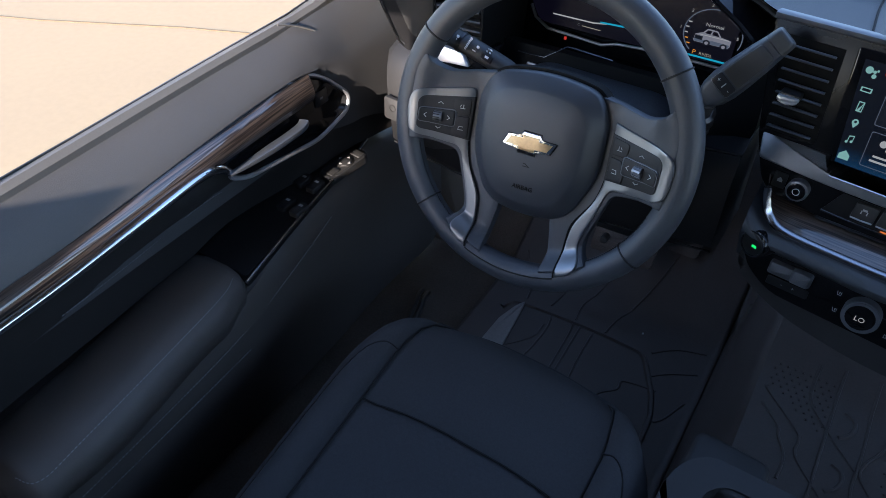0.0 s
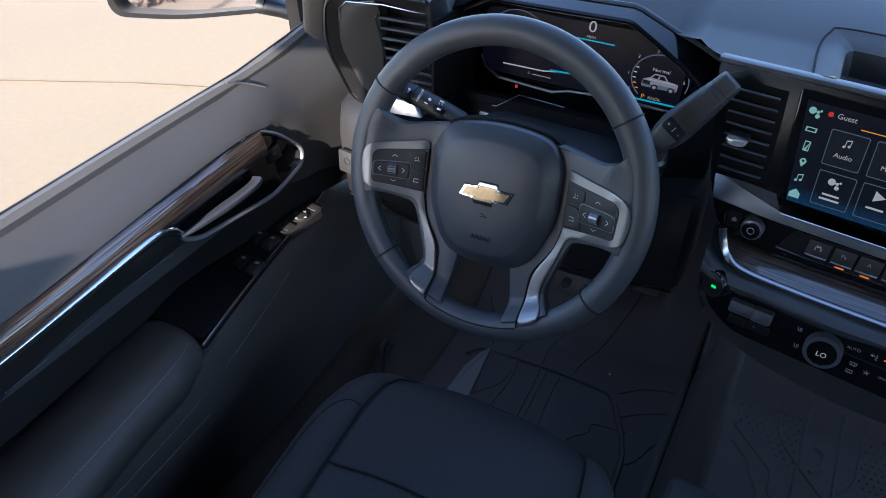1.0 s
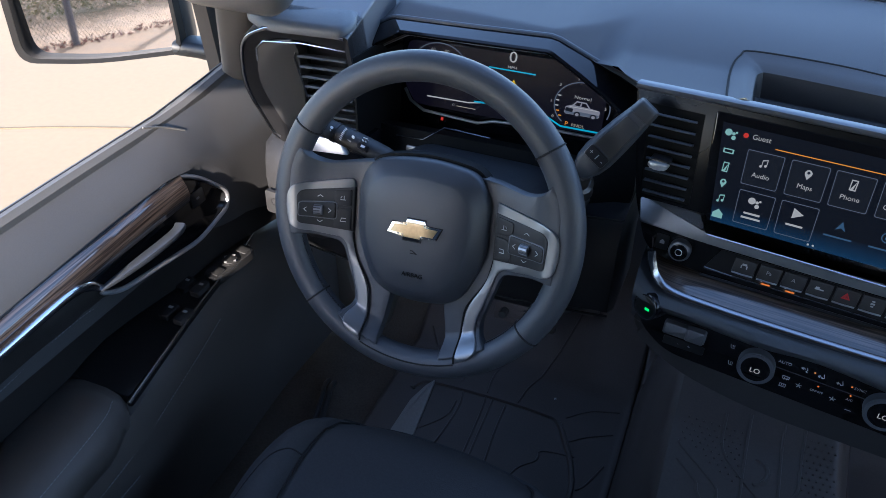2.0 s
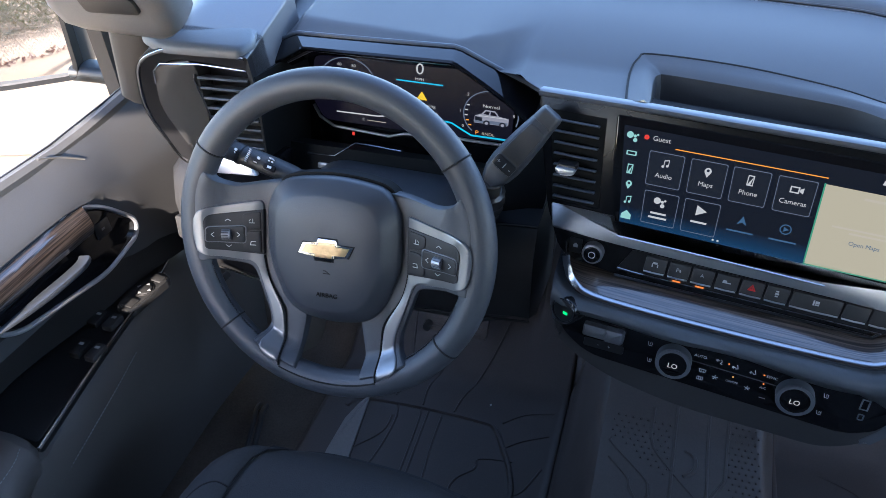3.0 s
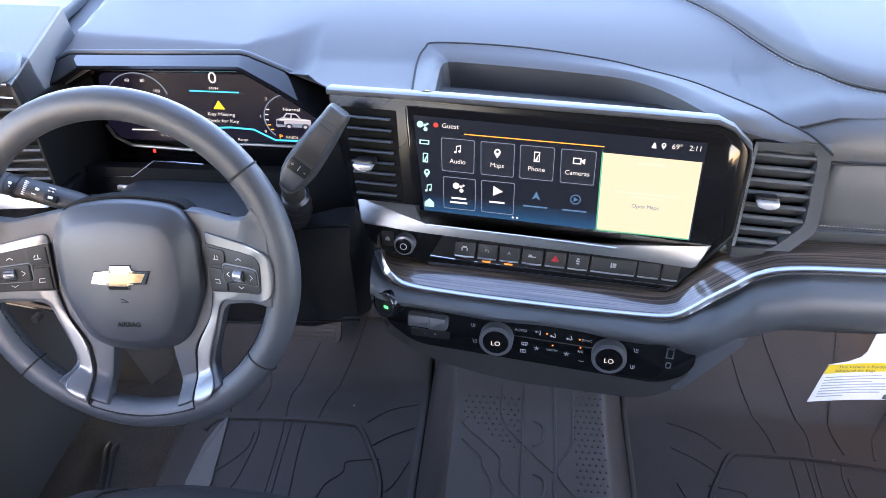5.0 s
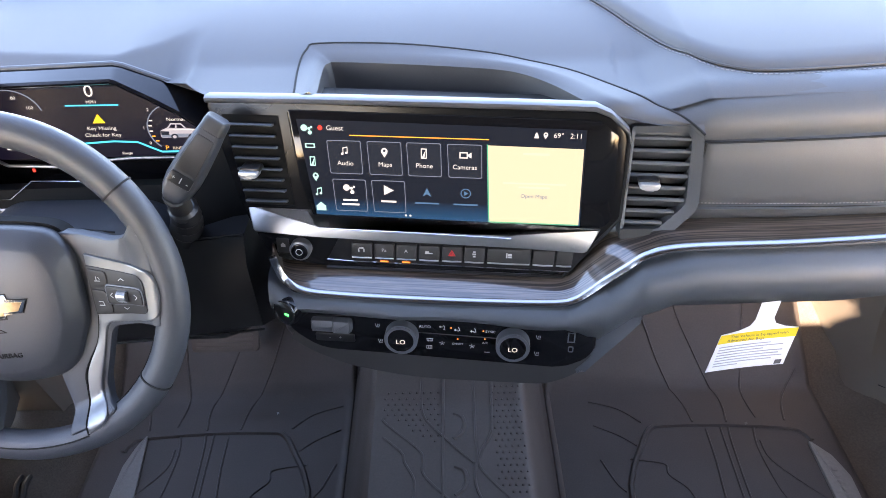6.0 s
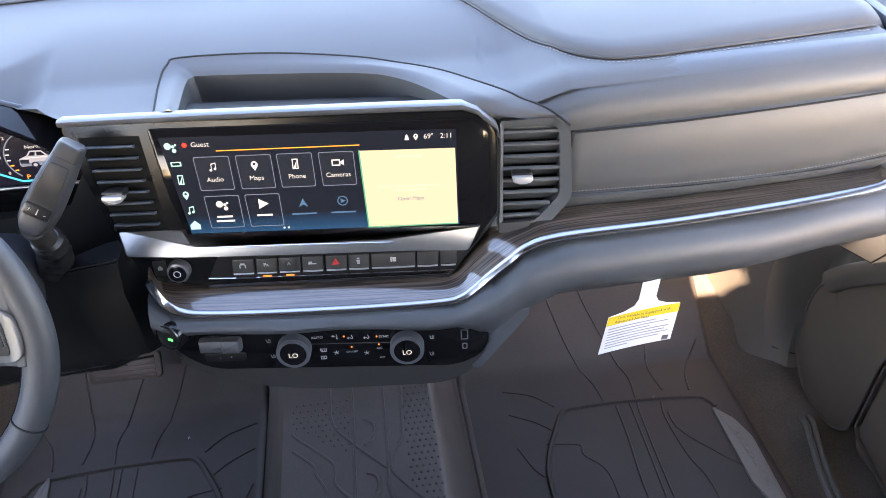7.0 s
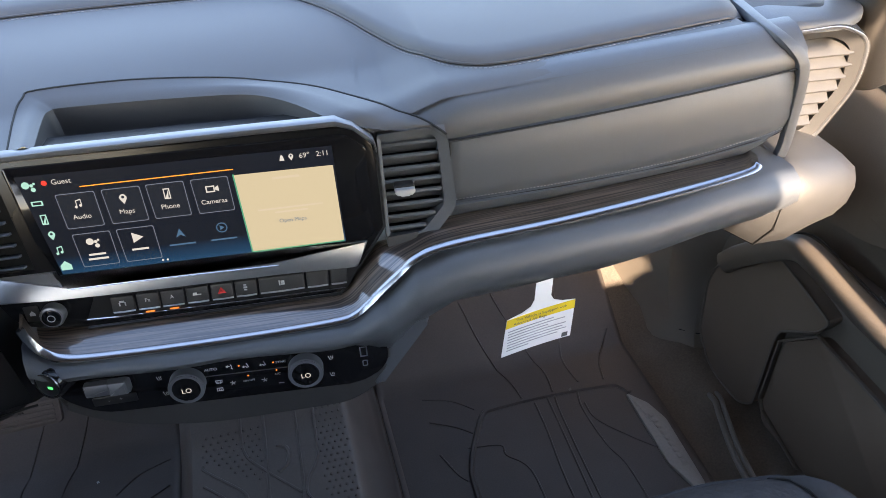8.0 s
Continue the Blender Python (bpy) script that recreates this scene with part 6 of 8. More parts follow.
for side in (-1, 1):
    def F(pts):
        q = [(side * u, v) for u, v in pts]
        return q if side > 0 else q[::-1]
    dished("spoke", rounded(F([(0.060, 0.060), (0.095, 0.0540), (0.120, 0.0492), (0.137, 0.0545), (0.1475, 0.0690), (0.162, 0.050), (0.160, -0.040), (0.146, -0.0365), (0.118, -0.0400), (0.103, -0.0430), (0.0975, -0.0500), (0.0895, -0.0750), (0.0800, -0.1050), (0.0810, -0.1180), (0.0950, -0.1270), (0.080, -0.140), (0.038, -0.1565), (0.0405, -0.137), (0.037, -0.116), (0.032, -0.090), (0.050, -0.050), (0.060, 0.0)]), [0.01, 0.02, 0.02, 0.015, 0.001, 0.004, 0.004, 0.006, 0.01, 0.008, 0.01, 0.015, 0.012, 0.010, 0.006, 0.004, 0.006, 0.01, 0.012, 0.01, 0.01, 0.01], 3), -0.016, -0.0015, LEATHER, wheel, 0.003, "dark leather-covered spoke", 2)
    # silver surround of the switch pad, running down into the leg
    trim_o = rounded(F([(0.0860, 0.0358), (0.146, 0.0245), (0.1565, 0.0205), (0.1620, 0.0105), (0.1630, -0.008), (0.1585, -0.0265), (0.1490, -0.0312), (0.1180, -0.0350), (0.1000, -0.0368), (0.0935, -0.0435), (0.0848, -0.0738), (0.0755, -0.1040), (0.0748, -0.1170), (0.0825, -0.1245), (0.0840, -0.1310), (0.0785, -0.1435), (0.0605, -0.1520), (0.0598, -0.1350), (0.0602, -0.1120), (0.0630, -0.0897), (0.0812, -0.0580), (0.0872, -0.0330)]), [0.001, 0.012, 0.008, 0.008, 0.010, 0.008, 0.008, 0.008, 0.008, 0.008, 0.014, 0.012, 0.008, 0.007, 0.007, 0.007, 0.001, 0.01, 0.010, 0.012, 0.014, 0.008], 3)
    dished("silver_trim", trim_o, -0.012, 0.0018, SPOKE_SILVER, wheel, 0.0014, "satin silver spoke trim", 2)
    inner_line = smooth_path([(side * 0.0870, -0.030, 0), (side * 0.0805, -0.0585, 0), (side * 0.0622, -0.0897, 0), (side * 0.0594, -0.112, 0), (side * 0.0590, -0.137, 0), (side * 0.0598, -0.1525, 0)], 5)
    tube("trim_gap", [WB @ Vector((p.x, p.y, dish(p.x, p.y) + 0.0002)) for p in inner_line], 0.0012, LINER, wheel, n=6)
    pad = dished("switch_pad", rounded(F([(0.0855, 0.0245), (0.145, 0.0160), (0.1495, 0.0100), (0.1485, -0.0210), (0.1445, -0.0240), (0.0862, -0.0285)]), [0.001, 0.004, 0.004, 0.004, 0.004, 0.001], 3), -0.004, 0.0030, SOFT_BLACK, wheel, 0.0008, "black switch pad")
    dished("upper_key", rounded(F([(0.0885, 0.0215), (0.1080, 0.0188), (0.1080, 0.0065), (0.1030, 0.0025), (0.0885, 0.0015)]), [0.002, 0.003, 0.003, 0.003, 0.002], 3), 0.0, 0.0045, SOFT_BLACK, pad, 0.0007)
    dished("lower_key", rounded(F([(0.0885, -0.0005), (0.1030, -0.0015), (0.1080, -0.0160), (0.1080, -0.0255), (0.0885, -0.0265)]), [0.002, 0.003, 0.003, 0.003, 0.002], 3), 0.0, 0.0045, SOFT_BLACK, pad, 0.0007)
    dished("rocker_edge", rounded(F([(0.1040, 0.0060), (0.1470, 0.0030), (0.1475, -0.0150), (0.1040, -0.0160)]), 0.004, 3), 0.0, 0.0046, EDGE, pad, 0.0005)
    dished("rocker", rounded(F([(0.1052, 0.0048), (0.1458, 0.0020), (0.1462, -0.0140), (0.1052, -0.0148)]), 0.0035, 3), 0.002, 0.0062, SOFT_BLACK, pad, 0.0012)
    hw = dish(0.1245, -0.005) + 0.0050
    tube("thumb_wheel", [WB @ Vector((side * 0.1200, -0.0052, hw - 0.001)), WB @ Vector((side * 0.1295, -0.0055, hw + 0.002))], 0.0062, GREYMETAL, pad, n=16)
    for k in range(5):
        a = radians(30 + 30 * k)
        tube("wheel_rib", [WB @ Vector((side * 0.1203, -0.0052 + 0.0061 * math.cos(a), hw - 0.0005 + 0.0061 * math.sin(a))), WB @ Vector((side * 0.1292, -0.0055 + 0.0061 * math.cos(a), hw + 0.0018 + 0.0061 * math.sin(a)))], 0.0006, SATIN, pad, n=5)
    # printed marks, each a few fine strokes
    for u, v, segs in ((0.1240, 0.0100, ((-0.003, 0, 0, 0.002), (0, 0.002, 0.003, 0))), (0.1240, -0.0195, ((-0.003, 0.001, 0, -0.001), (0, -0.001, 0.003, 0.001))), (0.0975, 0.0110, ((-0.003, -0.002, 0.003, -0.002), (-0.001, 0.0025, -0.001, -0.002), (0.0015, 0.002, 0.003, 0.0))),
                       (0.0970, -0.0150, ((-0.003, 0.002, 0.002, 0.002), (0.002, 0.002, 0.003, -0.002), (-0.003, -0.002, 0.003, -0.002))), (0.1110, -0.0050, ((0.002, 0.0025, -0.001, 0), (-0.001, 0, 0.002, -0.0025))), (0.1395, -0.0058, ((-0.002, 0.0025, 0.001, 0), (0.001, 0, -0.002, -0.0025)))):
        z_top = dish(u, v) + (0.0034 if abs(v + 0.005) > 0.010 and u > 0.11 else 0.0050 if u < 0.105 else 0.0068)
        slope = math.atan(0.0235 / 0.077) * side
        strokes("symbol", [(side * a, b, side * c, d) for a, b, c, d in segs], 0.0007, shift(WB, side * u, v, z_top) @ Matrix.Rotation(-slope, 4, "Y"), MARK, pad)
seam = [WB @ Vector(((RM - 0.004) * math.cos(radians(a)), (RM - 0.004) * math.sin(radians(a)), RIM_DEPTH * RT * 0.97 + 0.0004)) for a in range(249, 293, 2)]
tube("bridge_seam", seam, 0.0009, DARKTHREAD, wheel, n=6)

# ---- doors ----
def door(side):
    """Front door seen from inside: window sill, stitched upper panel, wood strip, armrest, switches, speaker, pocket."""
    def X(d):
        return CX + side * d
    d0 = base("door_%d" % (1 if side < 0 else 2), (X(0.9), -0.25, 0.55), "closed dark vinyl front door with wood strip, chrome line and armrest" if side < 0 else "closed dark vinyl passenger door with a large speaker grille, warm sunlight put into its colours", "door", kind="structure")

    def pr(pts, out=0.0):
        return [(X(min(0.95, d + (out if side > 0 and d < 0.87 else 0.0))), z) for d, z in pts]
    Y0, Y1 = -0.74, 0.30
    profile_y("window_sill", [
        (Y0, pr([(0.918, 1.18), (0.918, 1.262), (0.912, 1.270), (0.899, 1.271), (0.893, 1.264), (0.893, 1.18)])),
        (0.08, pr([(0.918, 1.18), (0.918, 1.276), (0.912, 1.285), (0.899, 1.286), (0.893, 1.280), (0.893, 1.18)])),
        (Y1, pr([(0.918, 1.18), (0.918, 1.296), (0.912, 1.305), (0.899, 1.306), (0.893, 1.300), (0.893, 1.18)])),
    ], PALE, d0, "grey window sill strip")
    tube("glass_seal", [(X(0.908), Y0, 1.2715), (X(0.908), 0.08, 1.2865), (X(0.908), Y1, 1.3065)], 0.0014, DARK, d0, n=6)
    up = lambda s, e: pr([(0.905, 1.10), (0.905, 1.255 + s), (0.897, 1.262 + s), (0.890, 1.259 + s), (0.872, 1.238 + s), (0.856, e + 0.012), (0.8525, e + 0.003), (0.860, e - 0.006), (0.872, 1.10)])
    # the passenger panels take a warm-lit brown copy of the driver's dark trim
    profile_y("upper_panel", [(Y0, up(-0.004, 1.190)), (-0.45, up(0.002, 1.199)), (0.02, up(0.012, 1.225)), (0.075, up(0.015, 1.218)), (0.145, pr([(0.905, 1.10), (0.905, 1.275), (0.898, 1.282), (0.890, 1.275), (0.874, 1.252), (0.860, 1.226), (0.853, 1.205), (0.850, 1.17), (0.858, 1.09)])), (Y1, pr([(0.905, 1.10), (0.905, 1.300), (0.90, 1.302), (0.884, 1.285), (0.866, 1.258), (0.852, 1.22), (0.846, 1.18), (0.842, 1.12), (0.845, 1.05)]))], DOOR_VINYL if side < 0 else DOOR_WARMLIT, d0, "stitched soft vinyl upper panel", sharp=60, steps=40)
    # wood strip that widens into the black handle bezel
    def strip(y):
        f = max(0.0, min(1.0, (y + 0.45) / 0.45))
        return 1.197 + 0.026 * f, 1.172 + 0.010 * f
    rings = []
    for k in range(25):
        y = Y0 + (0.050 - Y0) * k / 24
        t, b = strip(y)
        rings.append([(X(0.868), y, t + 0.004), (X(0.854), y, t), (X(0.8465), y, t * 0.6 + b * 0.4), (X(0.844), y, t * 0.3 + b * 0.7), (X(0.848), y, b), (X(0.865), y, b - 0.003)])
    grain_along(loft("wood_strip", rings, WOOD, d0, "dark glossy wood strip", sharp=50), rings)
    chrome = smooth_path([(X(0.843), Y0, 1.166), (X(0.842), -0.45, 1.170), (X(0.841), -0.30, 1.179), (X(0.840), -0.20, 1.187), (X(0.840), -0.165, 1.187), (X(0.842), -0.142, 1.178), (X(0.846), -0.128, 1.164)], 8)
    sweep("chrome_strip", chrome, circle(0.0050, 10, 1.2), (0, 0, 1), CHROME, d0, "bright chrome line")
    if side < 0:
        tube("panel_joint", smooth_path([(X(0.8935), 0.045, 1.288), (X(0.888), 0.075, 1.276), (X(0.879), 0.103, 1.260)], 6), 0.0014, PALE, d0, n=6)
        stitches("middle_stitch", smooth_path([(X(0.8745), -0.108, 1.114), (X(0.8680), -0.151, 1.125), (X(0.8705), -0.21, 1.121), (X(0.8700), -0.265, 1.115), (X(0.8680), -0.331, 1.113), (X(0.8665), -0.39, 1.112)], 8), 0.0009, THREAD, d0, "pale seam thread")
    # handle bezel
    HB = frame_at((X(0.857), 0.0, 1.172), (0, -side, 0), (0.10 * side, 0, 1))

    def H(pts):
        q = [(-side * y, z - 1.17) for y, z in pts]
        return q if side < 0 else q[::-1]
    if side < 0:
        bez = rounded(H([(-0.150, 1.178), (-0.10, 1.205), (-0.02, 1.222), (0.035, 1.216), (0.078, 1.198), (0.128, 1.150), (0.120, 1.130), (0.05, 1.116), (-0.10, 1.136)]), [0.01, 0.03, 0.02, 0.02, 0.03, 0.015, 0.015, 0.02, 0.02], 4)
        plate("handle_bezel", bez, -0.02, 0.004, HB, BLACK, d0, 0.002, "glossy black handle bezel")
        rim = [HB @ Vector((a, b, 0.004)) for a, b in rounded(H([(0.03, 1.228), (0.080, 1.203), (0.131, 1.150), (0.123, 1.127), (0.05, 1.112), (-0.10, 1.132), (-0.128, 1.150)]), [0.02, 0.03, 0.015, 0.015, 0.02, 0.02, 0.01], 5)]
        sweep("bezel_rim", rim, circle(0.0034, 8), (1, 0, 0), ACCENT, d0, "satin silver rim")
        pull = smooth_path([(X(0.842), -0.132, 1.163), (X(0.838), -0.10, 1.164), (X(0.834), -0.04, 1.165), (X(0.834), 0.000, 1.166), (X(0.838), 0.014, 1.168)], 6)
        sweep("door_pull", pull, rounded([(-0.0075, -0.0045), (0.0075, -0.0045), (0.0075, 0.0045), (-0.0075, 0.0045)], 0.003, 2), (0, 0, 1), PULL, d0, "satin silver door pull", scale=[0.35 + 0.65 * min(1.0, k / 10) for k in range(len(pull))])
        for y, z in ((0.035, 1.195), (0.07, 1.172)):
            a, b = H([(y, z)])[0]
            plate("lock_key", box2(a - 0.014, b - 0.011, a + 0.014, b + 0.011, 0.002), 0.003, 0.0055, HB, SATIN, d0, 0.0008)
            bar("lock_mark", a, b, 0.006, 0.003, 0.0060, HB, GREYMETAL, d0)
    # middle panel and armrest
    profile_y("middle_panel", [
        (Y0, pr([(0.93, 1.180), (0.862, 1.174), (0.848, 1.160), (0.856, 1.128), (0.870, 1.09), (0.880, 1.03), (0.93, 1.03)])),
        (-0.52, pr([(0.93, 1.180), (0.862, 1.178), (0.848, 1.164), (0.858, 1.130), (0.874, 1.09), (0.885, 1.03), (0.93, 1.03)])),
        (-0.42, pr([(0.93, 1.185), (0.862, 1.182), (0.848, 1.168), (0.860, 1.132), (0.876, 1.09), (0.888, 1.03), (0.93, 1.03)])),
        (-0.20, pr([(0.93, 1.19), (0.860, 1.190), (0.848, 1.175), (0.866, 1.130), (0.893, 1.09), (0.905, 1.02), (0.93, 1.02)])),
        (-0.10, pr([(0.93, 1.17), (0.862, 1.165), (0.858, 1.145), (0.878, 1.110), (0.905, 1.07), (0.918, 1.02), (0.93, 1.02)])),
        (0.12, pr([(0.93, 1.17), (0.860, 1.16), (0.856, 1.135), (0.872, 1.110), (0.885, 1.07), (0.89, 1.02), (0.93, 1.02)])),
        (Y1, pr([(0.93, 1.17), (0.856, 1.16), (0.852, 1.135), (0.852, 1.110), (0.855, 1.07), (0.86, 1.02), (0.93, 1.02)])),
    ], DOOR_MID if side < 0 else DOOR_WARMLIT, d0, sharp=60)
    arm = profile_y("armrest", [
        (-0.545, pr([(0.90, 1.00), (0.84, 1.005), (0.815, 1.006), (0.79, 1.004), (0.775, 0.998), (0.770, 0.99), (0.785, 0.965), (0.90, 0.95)], 0.065)),
        (-0.525, pr([(0.90, 1.00), (0.85, 1.022), (0.82, 1.030), (0.785, 1.030), (0.766, 1.020), (0.762, 1.00), (0.78, 0.965), (0.90, 0.94)], 0.065)),
        (-0.46, pr([(0.905, 1.00), (0.885, 1.018), (0.84, 1.032), (0.790, 1.038), (0.764, 1.030), (0.758, 1.005), (0.776, 0.965), (0.90, 0.94)], 0.065)),
        (-0.24, pr([(0.912, 1.00), (0.912, 1.015), (0.87, 1.032), (0.825, 1.040), (0.790, 1.032), (0.782, 1.01), (0.796, 0.97), (0.90, 0.94)], 0.065)),
        (-0.185, pr([(0.915, 1.00), (0.915, 1.015), (0.88, 1.030), (0.838, 1.036), (0.808, 1.028), (0.800, 1.008), (0.806, 0.975), (0.90, 0.95)], 0.065)),
        (-0.165, pr([(0.915, 1.00), (0.915, 1.010), (0.89, 1.018), (0.85, 1.020), (0.83, 1.014), (0.822, 1.0), (0.826, 0.98), (0.90, 0.96)], 0.065)),
    ], DOOR_BASE, d0, "stitched padded armrest", sharp=60)
    edge = smooth_path([(X(0.80), -0.532, 1.026), (X(0.772), -0.52, 1.0285), (X(0.770), -0.46, 1.036), (X(0.796), -0.24, 1.037), (X(0.814), -0.19, 1.033)], 8)
    stitches("armrest_stitch", edge, 0.0008, THREAD, arm)
    # switch panel in front of the armrest
    sw = plate("switch_panel", rounded([(X(0.925), -0.165), (X(0.815), -0.165), (X(0.848), 0.03), (X(0.868), 0.16), (X(0.890), 0.215), (X(0.925), 0.215)], 0.006, 3) if side > 0 else rounded([(X(0.925), 0.215), (X(0.890), 0.215), (X(0.868), 0.16), (X(0.848), 0.03), (X(0.815), -0.165), (X(0.925), -0.165)], 0.006, 3), 0.98, 1.018, Matrix.Identity(4), SATIN if side < 0 else RIM, d0, 0.002, "glossy black window switch panel" if side < 0 else "armrest recess with warm light put into its colour")
    if side < 0:
        sweep("switch_chrome", smooth_path([(X(0.808), -0.172, 1.0165), (X(0.826), -0.08, 1.0185), (X(0.845), 0.02, 1.019), (X(0.862), 0.13, 1.020), (X(0.878), 0.20, 1.020)], 6), circle(0.0026, 8), (0, 0, 1), CHROME, d0, "fine bright chrome edge")
    if side < 0:
        for y in (-0.015, 0.045):
            for d in (0.846, 0.872):
                dd = d + 0.018 * (y + 0.015) / 0.06
                block("window_switch", X(dd) - 0.0085, y - 0.016, 1.015, X(dd) + 0.0085, y + 0.014, 1.0275, PLASTIC if d < 0.86 else SOFT_BLACK, sw, 0.003)
                bar("switch_mark", X(dd), y + 0.004, 0.007, 0.0045, 1.0282, Matrix.Identity(4), MARK, sw)
        MD = Matrix.Translation((X(0.862), 0.118, 0.0)) @ Matrix.Rotation(radians(-6), 4, "Z")
        dial = plate("mirror_dial", rounded(box2(-0.0165, -0.050, 0.0165, 0.046), 0.0155, 5), 1.012, 1.026, MD, PLASTIC, sw, 0.005, "grey mirror adjuster pad", 3)
        frame_ring("pad_joint", circle(0.0145, 26), circle(0.0132, 26), 1.024, 1.0272, MD, DARK, dial)
        plate("mirror_knob", circle(0.0130, 22), 1.02, 1.029, MD, PLASTIC, dial, 0.003)
        for u, v, tri in ((0.0, 0.009, ((-0.003, 0), (0.003, 0), (0, 0.004))), (0.0, -0.009, ((-0.003, 0), (0, -0.004), (0.003, 0))), (-0.009, 0.0, ((0, 0.003), (-0.004, 0), (0, -0.003))), (0.009, 0.0, ((0, -0.003), (0.004, 0), (0, 0.003)))):
            plate("arrow_mark", [(u + p, v + q_) for p, q_ in tri], 1.0285, 1.0294, MD, MARK, dial)
        plate("fold_key", rounded(box2(-0.011, 0.022, 0.011, 0.038), 0.003, 2), 1.02, 1.0285, MD, PLASTIC, dial, 0.002)
        plate("side_key", rounded(box2(-0.012, -0.042, 0.012, -0.022), 0.003, 2), 1.02, 1.0280, MD, PLASTIC, dial, 0.002)
    # lower door
    profile_y("lower_panel", [
        (Y0, pr([(0.95, 1.0), (0.86, 0.99), (0.800, 0.975), (0.792, 0.94), (0.800, 0.88), (0.830, 0.80), (0.85, 0.66), (0.95, 0.62)], 0.030)),
        (-0.20, pr([(0.95, 1.0), (0.86, 1.005), (0.806, 0.995), (0.796, 0.965), (0.802, 0.90), (0.826, 0.82), (0.85, 0.66), (0.95, 0.62)], 0.030)),
        (-0.02, pr([(0.95, 1.01), (0.88, 1.012), (0.836, 1.005), (0.822, 0.975), (0.822, 0.91), (0.832, 0.82), (0.85, 0.66), (0.95, 0.62)], 0.030)),
        (0.20, pr([(0.95, 1.015), (0.90, 1.012), (0.872, 1.008), (0.856, 0.985), (0.848, 0.92), (0.850, 0.82), (0.86, 0.66), (0.95, 0.62)])),
        (0.36, pr([(0.95, 1.00), (0.90, 0.99), (0.87, 0.97), (0.855, 0.94), (0.847, 0.88), (0.847, 0.80), (0.855, 0.66), (0.95, 0.62)])),
        (0.425, pr([(0.95, 0.92), (0.91, 0.91), (0.89, 0.90), (0.875, 0.88), (0.868, 0.84), (0.866, 0.77), (0.87, 0.66), (0.95, 0.62)])),
    ], DOOR_BASE if side < 0 else DOOR_WARMLIT, d0, sharp=60)
    if side < 0:
        for line in ([(0.7905, -0.66, 0.925), (0.7945, -0.44, 0.930), (0.7985, -0.22, 0.945), (0.812, -0.08, 0.965), (0.826, 0.03, 0.985)], [(0.7955, -0.66, 0.890), (0.7985, -0.40, 0.897), (0.8005, -0.20, 0.905)]):
            stitches("panel_stitch", smooth_path([(X(d - 0.0015), y, z) for d, y, z in line], 6), 0.0010, THREAD, d0)
    else:
        G = frame_at((X(0.832), 0.20, 0.85), (0, -1, 0), (-0.03, 0, 1))

        def on_door(pts):
            return [(0.20 - y, z - 0.85) for y, z in pts]
        so = rounded(on_door([(0.392, 0.735), (0.395, 0.805), (0.382, 0.856), (0.352, 0.888), (0.252, 0.985), (0.236, 0.990), (0.100, 0.962), (0.115, 0.928), (0.188, 0.862), (0.194, 0.835), (0.199, 0.662), (0.225, 0.632), (0.256, 0.622), (0.335, 0.622), (0.389, 0.680)]), [0.02, 0.02, 0.02, 0.02, 0.012, 0.010, 0.012, 0.010, 0.010, 0.010, 0.012, 0.015, 0.02, 0.03, 0.02], 3)
        plate("speaker_grille", so, -0.03, 0.002, G, GRILLE, d0, 0.002, "perforated dark speaker grille")
        sweep("speaker_rim", [G @ Vector((a, b, 0.002)) for a, b in so], circle(0.0024, 8), (-1, 0, 0), RIM, d0, closed=True)
        pocket = rounded(on_door([(0.176, 0.845), (0.110, 0.918), (-0.16, 0.900), (-0.20, 0.66), (0.170, 0.640), (0.182, 0.668)]), 0.012, 4)
        plate("map_pocket", pocket, -0.03, -0.002, G, GRILLE, d0, 0.002, "dark open map pocket")
        sweep("pocket_lip", [G @ Vector((a, b, 0.002)) for a, b in on_door([(0.060, 0.642), (0.172, 0.672), (0.186, 0.690), (0.182, 0.845), (0.112, 0.922), (-0.02, 0.915), (-0.18, 0.895)])], rounded([(-0.0022, -0.0035), (0.0022, -0.0035), (0.0022, 0.0035), (-0.0022, 0.0035)], 0.0015, 2), (-1, 0, 0), RIM, d0)
        ledge = smooth_path([(X(0.838), 0.362, 0.889), (X(0.830), 0.318, 0.942), (X(0.824), 0.247, 1.010), (X(0.820), 0.198, 1.048), (X(0.820), 0.153, 1.053), (X(0.822), 0.074, 1.042), (X(0.828), -0.002, 1.032), (X(0.848), -0.14, 1.010), (X(0.858), -0.40, 0.990)], 5)
        sweep("ledge", ledge, rounded([(-0.018, -0.007), (-0.007, -0.026), (0.014, -0.030), (0.026, -0.010), (0.024, 0.009), (0.007, 0.013), (-0.011, 0.010)], 0.007, 3), (0, 0, 1), DOOR_WARMLIT, d0, "rounded ledge over the speaker, coloured as if warmly lit")
        tube("ledge_joint", [p + Vector((0.014, 0.003, 0.011)) for p in ledge[8:]], 0.0016, DARKTHREAD, d0, n=6)
        stitches("door_stitch", smooth_path([(X(0.850), 0.06, 1.045), (X(0.835), -0.12, 1.00), (X(0.83), -0.30, 0.98)], 6), 0.0012, THREAD, d0)
    # frame and glass
    for y0, z0, y1, z1 in ((0.275, 1.285, 0.262, 1.43), (0.262, 1.43, -0.03, 1.84), (-0.03, 1.84, -0.74, 1.86), (-0.74, 1.86, -0.74, 1.25)):
        n = 6
